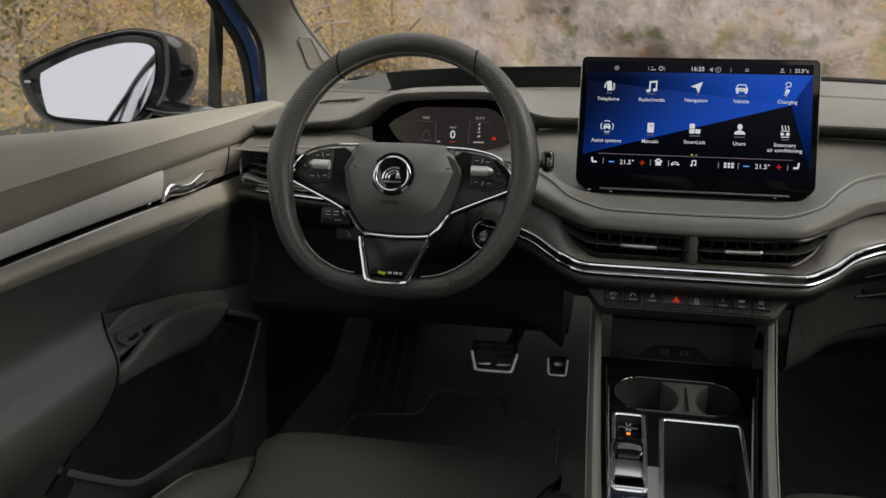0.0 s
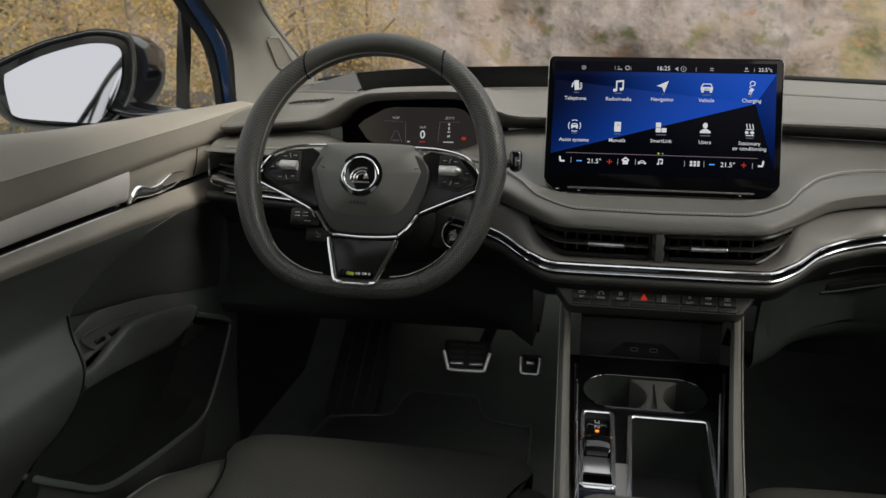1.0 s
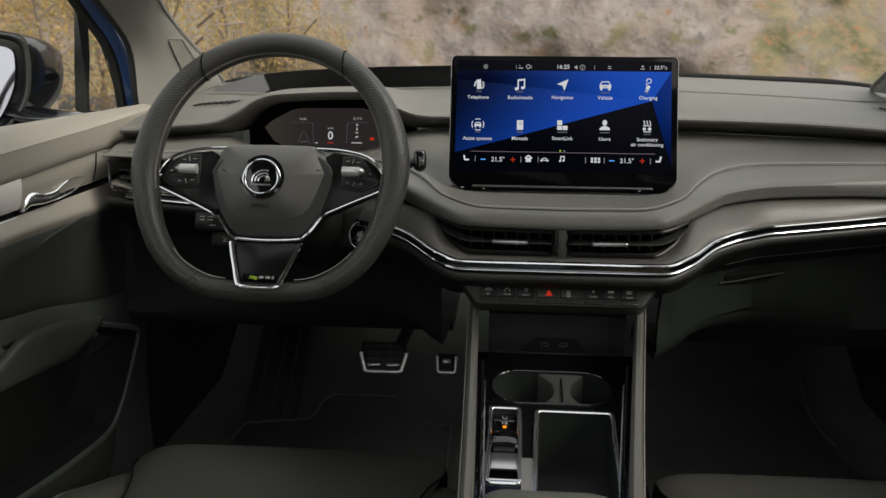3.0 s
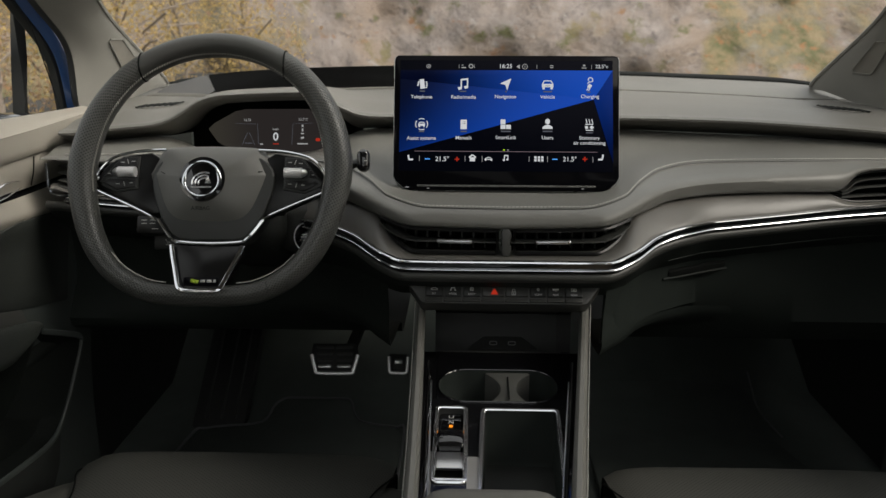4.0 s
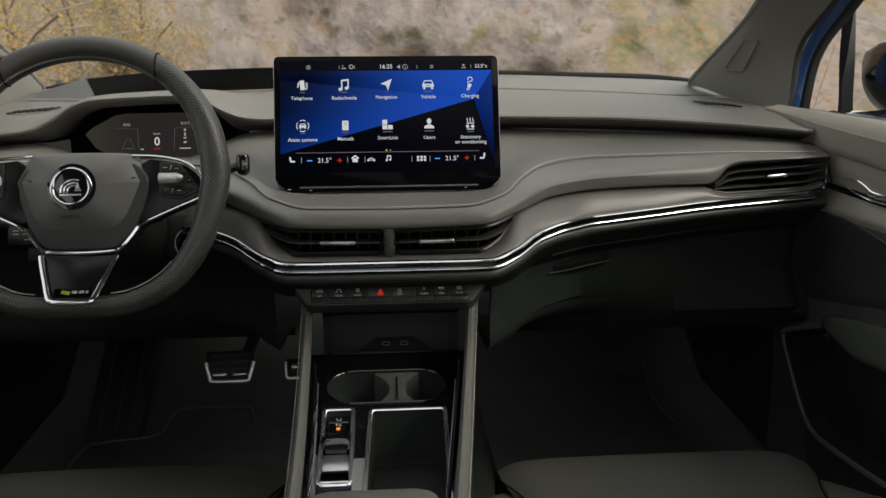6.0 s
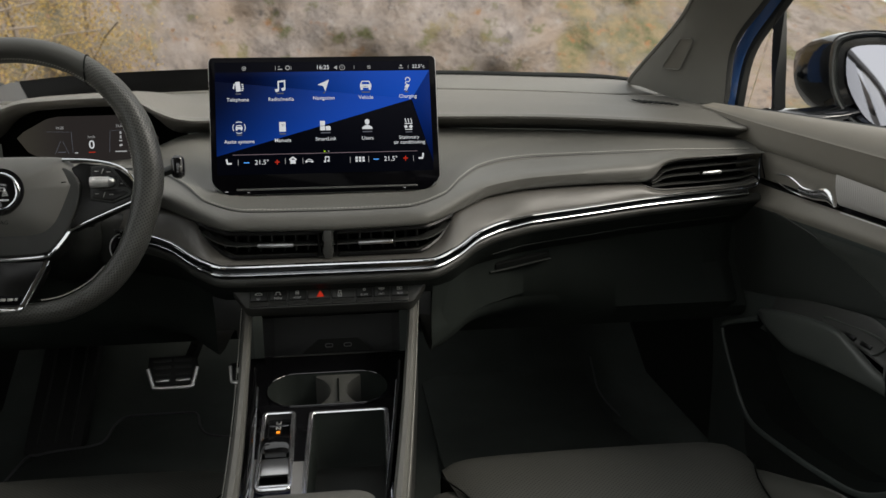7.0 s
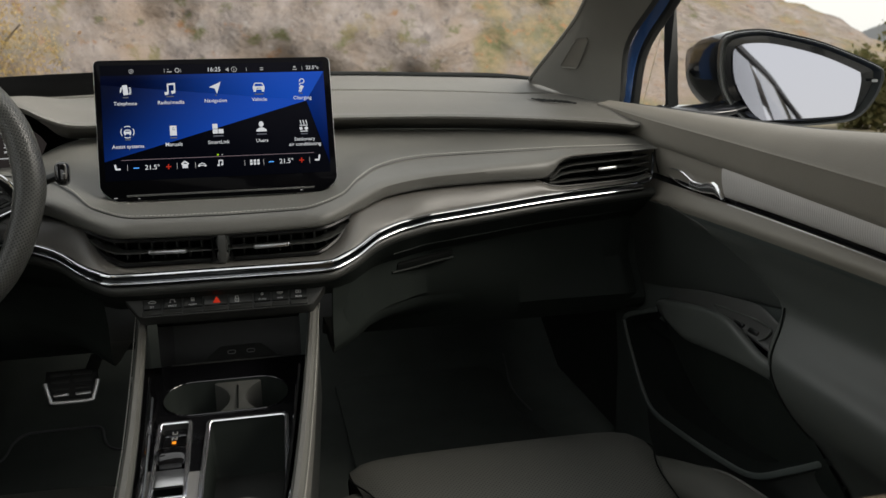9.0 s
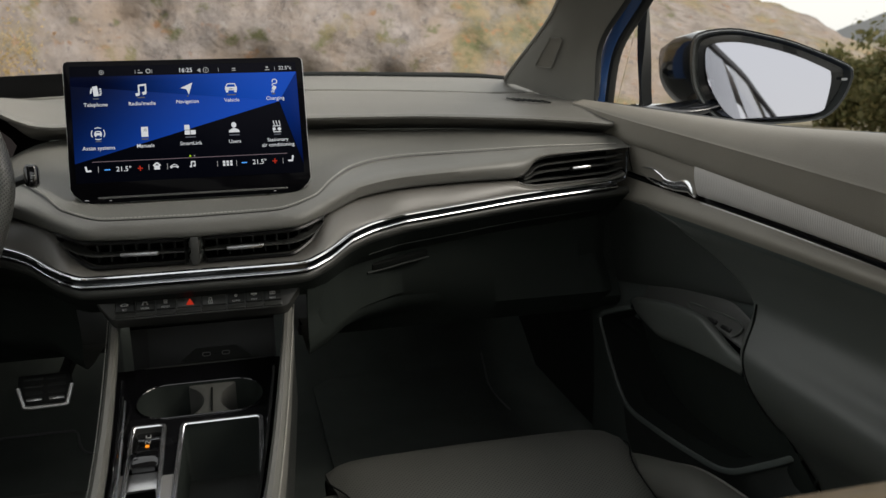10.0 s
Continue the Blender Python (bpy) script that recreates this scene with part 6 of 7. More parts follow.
    pane = part("quarter_pane", grid([q[:2], q[:1:-1]]), GLASS, p)
    pane.visible_shadow = False


pillar(-1), pillar(1)


# ---- outside mirrors ----
def outside_mirror(s):
    who = "driver's" if s < 0 else "passenger's"
    t = thing("wing_mirror", (s * 0.86, 0.22, 1.09), f"black and blue {who} wing mirror with bright glass", "wing mirror", "wing mirrors")

    def at(u, v, back=0.0):
        if s < 0:
            u = 0.088 + 0.885 * (u - 0.08)
        return Vector((s * (0.83 + 0.915 * u + 0.404 * back), 0.24 - 0.404 * u + 0.915 * back, 1.15 + v))
    face = [(0.066, -0.010), (0.062, 0.045), (0.074, 0.072), (0.130, 0.080), (0.19, 0.069), (0.25, 0.052), (0.334, 0.016), (0.347, 0.002), (0.346, -0.016), (0.337, -0.042), (0.318, -0.070), (0.29, -0.084), (0.22, -0.091), (0.155, -0.089), (0.116, -0.082), (0.084, -0.050)]
    loop = [(p.x, p.y) for p in ring_spline([(u, v, 0) for u, v in face], 3)]
    c = Vector((0.2, -0.01))
    rows = []
    for f, b in ((0.90, 0.016), (0.945, 0.006), (0.955, 0.0), (0.985, -0.001), (1.0, 0.006), (1.0, 0.02)):
        rows.append([at(c.x + (u - c.x) * f, c.y + (v - c.y) * f, b) for u, v in loop])
    part("bezel", grid(rows, close=True), surface("mirror_frame_grey", (0.05, 0.053, 0.05), 0.35, relief=0.05) if s < 0 else bpy.data.materials["mirror_frame_grey"], t, "matt dark grey mirror frame")
    rows = []
    for f, b, sh in ((0.998, 0.018, 0.0), (0.985, 0.04, -0.014), (0.90, 0.078, -0.048), (0.72, 0.112, -0.088), (0.48, 0.132, -0.118), (0.2, 0.142, -0.14)):
        rows.append([at(c.x + (u - c.x) * f + sh, c.y + (v - c.y) * f + 0.004 * f, b) for u, v in loop])
    part("housing", grid(rows, close=True, cap=True), PAINT_BLACK, t, "gloss black mirror shell")
    gl = [(0.094, -0.010), (0.088, 0.035), (0.094, 0.052), (0.12, 0.058), (0.165, 0.055), (0.24, 0.035), (0.302, 0.008), (0.310, 0.000), (0.311, -0.02), (0.304, -0.058), (0.297, -0.067), (0.27, -0.073), (0.16, -0.080), (0.140, -0.077), (0.118, -0.055)]
    gloop = [(p.x, p.y) for p in ring_spline([(u, v, 0) for u, v in gl], 3)]
    tiltm = math.tan(radians(7))
    yaw = math.tan(radians(3.8 if s < 0 else 2.5))
    bm = bmesh.new()
    bm.faces.new([bm.verts.new(at(u, v, 0.008 + (v * tiltm) + (u - 0.2) * yaw)) for u, v in gloop])
    part("mirror_glass", bm, MIRROR, t, "bright mirror glass", smooth=180)
    part("blind_spot_lamp", slab(rounded(0.010, 0.0045, 0.001), 0.001, basis(at(0.331, -0.010, -0.0005), (s * 0.915 * s, -0.404 * s, 0), (0, 0, 1))), ICON, t, "small pale lamp")
    arm = spline([(s * 0.79, 0.24, 1.085), (s * 0.86, 0.23, 1.085), (s * 0.92, 0.235, 1.09), (s * 0.97, 0.235, 1.10)], 5)
    part("foot", sweep(arm, circle(0.045, 0.014, 12)), PAINT_BLACK, t, "gloss black mirror foot")
    lower = [at(u, v, b) for u, v, b in ((0.05, -0.062, 0.05), (0.08, -0.072, 0.05), (0.12, -0.080, 0.05), (0.16, -0.084, 0.05))]
    part("lower_cap", sweep(spline(lower, 5), circle(0.02, 0.012, 10)), PAINT_BLACK, t)


outside_mirror(-1), outside_mirror(1)


# ---- seats ----
def seat(s, dy, recline, label):
    c = s * 0.382
    t = thing("front_seat", (c, -0.35 + dy, 0.42), label, "car seat", "front seats")

    def sec(y, z, half, crown, round_):
        return [Vector((c + f * half, y + dy - 0.6 * round_ * abs(f) ** 8, z + crown * (1 - f * f) - 0.012 * abs(f) ** 14)) for f in [-1 + k / 12 for k in range(25)]]
    rows = [sec(-0.075, 0.44, 0.212, 0, 0.0), sec(-0.055, 0.50, 0.220, 0, 0.01), sec(-0.046, 0.560, 0.226, 0.0, 0.014), sec(-0.050, 0.594, 0.228, 0.002, 0.014), sec(-0.070, 0.612, 0.229, 0.003, 0.014), sec(-0.11, 0.621, 0.229, 0.003, 0.01), sec(-0.2, 0.624, 0.215, 0.0, 0), sec(-0.33, 0.612, 0.19, -0.004, 0), sec(-0.5, 0.595, 0.185, -0.006, 0), sec(-0.62, 0.59, 0.185, -0.004, 0)]
    part("cushion", curves_sheet(list(map(list, rows)), 3, uv=True), SEAT_PERF, t, "perforated dark grey leather cushion")
    for q in (-1, 1):
        edge = [(c + q * 0.222, -0.155 + dy, 0.575), (c + q * 0.236, -0.22 + dy, 0.594), (c + q * 0.245, -0.30 + dy, 0.618), (c + q * 0.245, -0.45 + dy, 0.635), (c + q * 0.243, -0.60 + dy, 0.64)]
        part("side_bolster", sweep(spline(edge, 5), circle(0.042, 0.03, 14)), SEAT, t, "smooth grey leather side bolster")
        part("bolster_piping", sweep([p + Vector((q * 0.018, 0, 0.0275)) for p in spline(edge, 5)], circle(0.0014, None, 6)), THREAD_DARK, t)
        part("side_cover", box(0.03, 0.5, 0.15, pose(c + q * 0.225, -0.36 + dy, 0.50, 0, 0, 0), 0.01), PLASTIC, t)
        bm = [(c + q * 0.2275, -0.06 + dy, 0.545), (c + q * 0.2305, -0.085 + dy, 0.59), (c + q * 0.2285, -0.135 + dy, 0.613), (c + q * 0.20, -0.22 + dy, 0.618), (c + q * 0.188, -0.40 + dy, 0.605)]
        part("cushion_seam", sweep(spline(bm, 5), circle(0.0013, None, 6)), BLACK, t)
    part("seat_base", box(0.40, 0.45, 0.12, pose(c, -0.36 + dy, 0.47), 0.02), PLASTIC, t)
    m = pose(c, -0.60 + dy, 0.60, recline, 0, 0)
    part("backrest", box(0.42, 0.10, 0.50, m @ Matrix.Translation((0, 0, 0.25)), 0.035, 4), SEAT_TAN if s > 0 else SEAT_PERF, t, "reclined leather backrest")
    for q in (-1, 1):
        part("back_bolster", sweep([m @ Vector((q * 0.215, 0.02, z)) for z in (0.02, 0.12, 0.25, 0.36, 0.42)], circle(0.045, 0.03, 12)), SEAT_TAN if s > 0 else SEAT, t)
    return t


seat(-1, 0.02, 62, "dark grey leather driver's seat with a perforated cushion, reclined")
seat(1, 0.0, 42, "dark grey leather passenger seat with a perforated cushion, reclined")

# ---- footwells ----
floor = tagged(new("floor"), "black carpeted car floor", "floor", kind="structure")
part("carpet", grid([[(-0.80, -2.3, 0.40), (0.80, -2.3, 0.40)], [(-0.80, 0.72, 0.40), (0.80, 0.72, 0.40)], [(-0.80, 0.98, 0.56), (0.80, 0.98, 0.56)], [(-0.80, 1.0, 1.08), (0.80, 1.0, 1.08)]]), CARPET, floor)
part("floor_pan", box(1.62, 3.3, 0.06, pose(0, -0.65, 0.34), 0.01), RUBBER, floor)
mat_ = thing("floor_mat", (-0.42, 0.3, 0.41), "black velour driver's floor mat with grey piping", "floor mat", "floor mats")
outl = [(-0.64, -0.1), (-0.63, 0.38), (-0.60, 0.44), (-0.51, 0.463), (-0.487, 0.49), (-0.485, 0.56), (-0.47, 0.598), (-0.44, 0.604), (-0.34, 0.603), (-0.315, 0.59), (-0.30, 0.53), (-0.28, 0.487), (-0.245, 0.470), (-0.20, 0.458), (-0.18, 0.42), (-0.18, -0.1)]
part("mat", slab(outl[::-1], 0.012, pose(0, 0, 0.415), 0.003), CARPET, mat_)
part("piping", sweep(spline([(x, y, 0.416) for x, y in outl], 5), circle(0.0028, None, 6)), PIPING, mat_, "grey piping")
mat2 = thing("floor_mat", (0.42, 0.3, 0.41), "black velour passenger floor mat with grey piping", "floor mat", "floor mats")
outr = [(0.20, -0.1), (0.20, 0.70), (0.24, 0.74), (0.58, 0.74), (0.615, 0.68), (0.60, 0.58), (0.585, 0.46), (0.60, 0.40), (0.62, 0.30), (0.62, -0.1)]
part("mat", slab(outr, 0.012, pose(0, 0, 0.415), 0.003), CARPET, mat2)
part("piping", sweep(spline([(0.645, 0.78, 0.43), (0.628, 0.69, 0.422), (0.610, 0.60, 0.419), (0.606, 0.52, 0.418), (0.612, 0.44, 0.418)], 6), circle(0.0022, None, 6)), PIPING, mat2, "grey piping")
rest = thing("foot_rest", (-0.60, 0.6, 0.42), "black ribbed foot rest beside the pedals", "foot rest")
fm = basis((-0.592, 0.60, 0.50), (1, 0, 0), (-0.06, 0.80, 0.62))
part("plate", slab(rounded(0.115, 0.34, 0.02), 0.03, fm, 0.004), RUBBER, rest)
for x in (-0.03, 0.005, 0.035):
    part("rib", box(0.004, 0.28, 0.006, on(fm, x, 0, 0.002), 0.0015, 1), PLASTIC_GREY, rest)
pedals = thing("brake_pedal", (-0.308, 0.34, 0.60), "steel brake pedal with black rubber studs", "pedal", "pedals")
bp = basis((-0.3085, 0.340, 0.603), (1, 0.02, 0.0), (0, 0.45, 1))
plate = [(x * 0.93, y * 0.84 + 0.007) for x, y in ((-0.047, 0.042), (0.047, 0.042), (0.050, 0.016), (0.039, -0.024), (0.034, -0.029), (-0.034, -0.029), (-0.039, -0.024), (-0.050, 0.016))][::-1]
part("plate", slab(plate, 0.006, bp, 0.0015), RUBBER, pedals)
part("steel_edge", sweep(spline([bp @ Vector((x * 0.93, y * 0.84 + 0.007, 0.002)) for x, y in ((-0.049, 0.016), (-0.0405, -0.018), (-0.035, -0.0265), (0, -0.0275), (0.035, -0.0265), (0.0405, -0.018), (0.049, 0.016))], 5), circle(0.0042, 0.0026, 8), up=(0, -1, 0.45)), STEEL, pedals, "bright steel rim")
for x in (-0.0205, 0.0205):
    for y, w_ in ((0.033, 0.036), (0.018, 0.034), (0.003, 0.031), (-0.011, 0.029)):
        part("pad", slab(rounded(w_ * 0.93, 0.0055, 0.002), 0.004, on(bp, x * 0.93, y * 0.84 + 0.007, 0.003), 0.001), STEEL if y < 0 else PLASTIC_GREY, pedals)
part("arm", sweep(spline([(-0.285, 0.365, 0.615), (-0.262, 0.40, 0.67), (-0.245, 0.44, 0.74), (-0.24, 0.46, 0.85)], 5), [(-0.010, -0.006), (-0.010, 0.006), (0.010, 0.006), (0.010, -0.006)]), PLASTIC_GREY, pedals, "dark pedal arm")
part("arm_clip", box(0.034, 0.008, 0.008, pose(-0.262, 0.388, 0.668), 0.002), SATIN, pedals)
gas = thing("accelerator_pedal", (-0.183, 0.34, 0.59), "small steel accelerator pedal", "pedal", "pedals")
gp = basis((-0.183, 0.340, 0.604), (1, 0, 0), (0, 0.5, 1))
part("plate", slab(rounded(0.040, 0.040, 0.005), 0.006, on(gp, 0, 0.003, 0), 0.0015), RUBBER, gas)
part("steel_edge", sweep(spline([gp @ Vector((x, y * 0.78 + 0.003, 0.002)) for x, y in ((-0.0185, 0.018), (-0.0175, -0.008), (-0.015, -0.021), (0, -0.022), (0.015, -0.021), (0.0175, -0.008), (0.0185, 0.018))], 5), circle(0.0035, 0.0025, 8), up=(0, -1, 0.5)), STEEL, gas, "bright steel rim")
part("pad", slab(rounded(0.016, 0.010, 0.002), 0.004, on(gp, 0, 0.008, 0.003), 0.001), STEEL, gas)

# ---- cabin shell: roof with its glass panel, side and rear walls, windscreen ----
shell_ = tagged(new("cabin_shell"), "car body round the cabin, with a pale roof lining and a glass rear roof", "car body", kind="structure")


def wall(name, rows, mat, thick=0.02):
    bm = grid(rows)
    bmesh.ops.recalc_face_normals(bm, faces=bm.faces[:])
    bmesh.ops.solidify(bm, geom=bm.faces[:], thickness=thick)
    return part(name, bm, mat, shell_)


wall("roof_header", [[(-0.56, -0.30, 1.545), (0, -0.27, 1.56), (0.56, -0.30, 1.545)], [(-0.56, -0.36, 1.56), (0, -0.34, 1.575), (0.56, -0.36, 1.56)]], HEADLINER)
wall("roof_lining", [[(-0.54, -0.35, 1.565), (0, -0.33, 1.58), (0.54, -0.35, 1.565)], [(-0.54, -0.7, 1.574), (0, -0.7, 1.59), (0.54, -0.7, 1.574)], [(-0.54, -1.02, 1.577), (0, -1.02, 1.594), (0.54, -1.02, 1.577)]], HEADLINER)
wall("roof_rear", [[(-0.56, -2.0, 1.555), (0, -2.0, 1.57), (0.56, -2.0, 1.555)], [(-0.54, -2.2, 1.53), (0, -2.2, 1.545), (0.54, -2.2, 1.53)]], HEADLINER)
for s in (-1, 1):
    wall("roof_side", [[(s * 0.53, -0.34, 1.56), (s * 0.58, -0.30, 1.535)], [(s * 0.53, -1.2, 1.575), (s * 0.60, -1.2, 1.55)], [(s * 0.53, -2.0, 1.555), (s * 0.57, -2.1, 1.53)]], HEADLINER)
    wall("roof_rail", [[(s * 0.58, -0.30, 1.535), (s * 0.66, -0.32, 1.49)], [(s * 0.60, -1.2, 1.55), (s * 0.68, -1.2, 1.50)], [(s * 0.57, -2.1, 1.53), (s * 0.64, -2.1, 1.47)]], HEADLINER)
    wall("centre_pillar", [[(s * 0.78, -0.98, 1.09), (s * 0.67, -0.98, 1.50)], [(s * 0.78, -1.12, 1.09), (s * 0.67, -1.12, 1.50)]], PLASTIC)
    wall("rear_side", [[(s * 0.80, -1.0, 1.11), (s * 0.80, -1.0, 0.40)], [(s * 0.79, -2.3, 1.15), (s * 0.79, -2.3, 0.40)]], DOOR_DARK)
    wall("rear_pillar", [[(s * 0.78, -1.95, 1.13), (s * 0.64, -1.95, 1.50)], [(s * 0.74, -2.35, 1.15), (s * 0.58, -2.2, 1.50)]], PLASTIC)
    wall("front_side", [[(s * 0.79, 0.25, 1.09), (s * 0.79, 0.25, 0.38)], [(s * 0.80, 1.0, 1.09), (s * 0.80, 1.0, 0.38)]], PLASTIC)
TINTED = glass("tinted_glass", (0.45, 0.5, 0.52))
TINTED.node_tree.nodes["Principled BSDF"].inputs["IOR"].default_value = 1.45
SIDE_GLASS = glass("side_glass", (0.92, 0.95, 0.94))
SIDE_GLASS.node_tree.nodes["Principled BSDF"].inputs["IOR"].default_value = 1.45
for s in (-1, 1):
    top_ = spline([(s * x, y, z) for x, y, z in ((0.735, 0.0, 1.40), (0.742, -0.4, 1.418), (0.74, -0.8, 1.430), (0.706, -1.5, 1.487), (0.70, -2.0, 1.480), (0.705, -2.4, 1.465))], 6)
    part("window_frame", sweep(top_, circle(0.010, 0.012, 8)), RUBBER, shell_, "black frame above the side windows")
    edge_ = [p for p in top_ if p.y < -1.0]
    side_pane = part("side_pane", grid([[p + Vector((s * 0.002, 0, -0.008)) for p in edge_], [Vector((s * 0.86, p.y, 1.09)) for p in edge_]]), TINTED, shell_, "tinted rear side window")
    side_pane.visible_shadow = False
    ahead_ = [p for p in top_ if -1.0 <= p.y < -0.42]
    front_pane = part("side_pane", grid([[p + Vector((s * 0.002, 0, -0.008)) for p in ahead_], [Vector((s * 0.84, p.y, 1.10)) for p in ahead_]]), SIDE_GLASS, shell_, "clear front side window")
    front_pane.visible_shadow = False
    part("rear_frame", sweep(spline([(s * 0.702, -1.62, 1.482), (s * 0.735, -1.95, 1.43), (s * 0.80, -2.2, 1.30), (s * 0.85, -2.35, 1.10)], 5), circle(0.009, 0.010, 8)), RUBBER, shell_, "black frame behind the rear side window")
wall("rear_wall", [[(-0.8, -2.3, 0.38), (0.8, -2.3, 0.38)], [(-0.76, -2.35, 1.08), (0.76, -2.35, 1.08)]], PLASTIC)
rear_seat = thing("rear_bench", (0, -1.95, 0.5), "dark grey leather rear bench", "car seat")
part("bench_cushion", box(1.4, 0.5, 0.2, pose(0, -1.85, 0.58), 0.05, 3), SEAT, rear_seat)
part("bench_back", box(1.4, 0.16, 0.62, pose(0, -2.14, 0.88, 12), 0.05, 3), SEAT, rear_seat)
win = tagged(new("windscreen"), "clear curved windscreen", "windscreen", kind="structure")
pane = part("pane", curves_sheet([spline([(-0.66, 0.56, 1.14), (0, 0.78, 1.13), (0.66, 0.56, 1.14)], 6), spline([(-0.645, 0.20, 1.33), (0, 0.36, 1.34), (0.645, 0.20, 1.33)], 6), spline([(-0.56, -0.29, 1.55), (0, -0.26, 1.565), (0.56, -0.29, 1.55)], 6)], 3), GLASS, win)
pane.visible_shadow = False

# ---- outside: road, cliff, woods, hills ----
def noisy(v, scale, octaves=4):
    return noise.fractal(v * scale, 1.0, 2.0, octaves, noise_basis="PERLIN_ORIGINAL")


def rock_material():
    m = surface("cliff_rock_and_scrub", (0.3, 0.27, 0.24), 0.95, grain=6, relief=0.0, vary=0.3, blotch=0.35)
    t = m.node_tree
    b = t.nodes["Principled BSDF"]
    link = t.links.new
    pos = t.nodes.new("ShaderNodeAttribute")
    pos.attribute_name = "place"

    def tone(scale, lo, hi, detail=5):
        n = t.nodes.new("ShaderNodeTexNoise")
        n.inputs["Scale"].default_value, n.inputs["Detail"].default_value, n.inputs["Roughness"].default_value = scale, detail, 0.65
        link(pos.outputs["Vector"], n.inputs["Vector"])
        r = t.nodes.new("ShaderNodeMapRange")
        r.inputs["From Min"].default_value, r.inputs["From Max"].default_value = lo, hi
        link(n.outputs["Fac"], r.inputs["Value"])
        return r.outputs["Result"]

    def mix(f, a, c):
        n = t.nodes.new("ShaderNodeMix")
        n.data_type = "RGBA"
        link(f, n.inputs["Factor"])
        for key, val in (("A", a), ("B", c)):
            if isinstance(val, tuple):
                n.inputs[key].default_value = (*val, 1)
            else:
                link(val, n.inputs[key])
        return n.outputs["Result"]
    rock = mix(tone(1.6, 0.38, 0.62, 8), (0.194, 0.166, 0.150), (0.306, 0.267, 0.248))
    rock = mix(tone(0.5, 0.45, 0.65), rock, (0.279, 0.221, 0.180))
    rock = mix(tone(2.6, 0.56, 0.66, 8), rock, (0.144, 0.124, 0.117))
    rock = mix(tone(1.9, 0.60, 0.68, 7), rock, (0.324, 0.297, 0.281))
    rock = mix(tone(1.1, 0.57, 0.66), rock, (0.117, 0.117, 0.054))
    rock = mix(tone(1.35, 0.61, 0.70), rock, (0.243, 0.135, 0.072))
    scrub = mix(tone(2.2, 0.4, 0.6, 8), (0.125, 0.128, 0.06), (0.27, 0.21, 0.125))
    scrub = mix(tone(3.0, 0.57, 0.64, 7), scrub, (0.30, 0.16, 0.075))
    scrub = mix(tone(2.4, 0.60, 0.68, 7), scrub, (0.06, 0.072, 0.03))
    # the scrub grows thicker along the foot and towards the right-hand slope
    cut = t.nodes.new("ShaderNodeVertexColor")
    cut.layer_name = "cover"
    add = t.nodes.new("ShaderNodeMath")
    add.operation = "ADD"
    link(tone(0.55, 0.3, 0.7), add.inputs[0])
    link(cut.outputs["Color"], add.inputs[1])
    edge = t.nodes.new("ShaderNodeMapRange")
    edge.inputs["From Min"].default_value, edge.inputs["From Max"].default_value = 0.74, 1.18
    link(add.outputs[0], edge.inputs["Value"])
    link(mix(edge.outputs["Result"], rock, scrub), b.inputs["Base Color"])
    crag = t.nodes.new("ShaderNodeBump")
    crag.inputs["Strength"].default_value, crag.inputs["Distance"].default_value = 0.6, 0.4
    link(tone(1.8, 0.2, 0.8, 8), crag.inputs["Height"])
    link(crag.outputs["Normal"], b.inputs["Normal"])
    return m


# beyond -70 degrees the cliff is unseen, added to dim skylight from the left
CLIFF_R = Track([(-150, 19), (-110, 15), (-70, 17), (-40, 18), (-22, 20), (-8, 23), (8, 25), (13.5, 26), (16, 29), (28, 34), (36, 80), (41, 200)])
CLIFF_TOP = Track([(-150, 6), (-125, 6), (-95, 11), (-60, 15), (-38, 25), (-10, 34), (14, 28), (20, 18), (28, 9), (34, 3.4), (36.5, 2.2), (38, 1.2), (39.3, 0.2), (41, -0.6)])
COVER = Track([(-70, 0.5), (-30, 0.3), (-22, 0.2), (-12, 0.08), (-6, 0.0), (12, 0.0), (14.5, 0.05), (16, 0.62), (24, 0.5), (28, 0.2), (34, 0.35), (41, 0.5)])


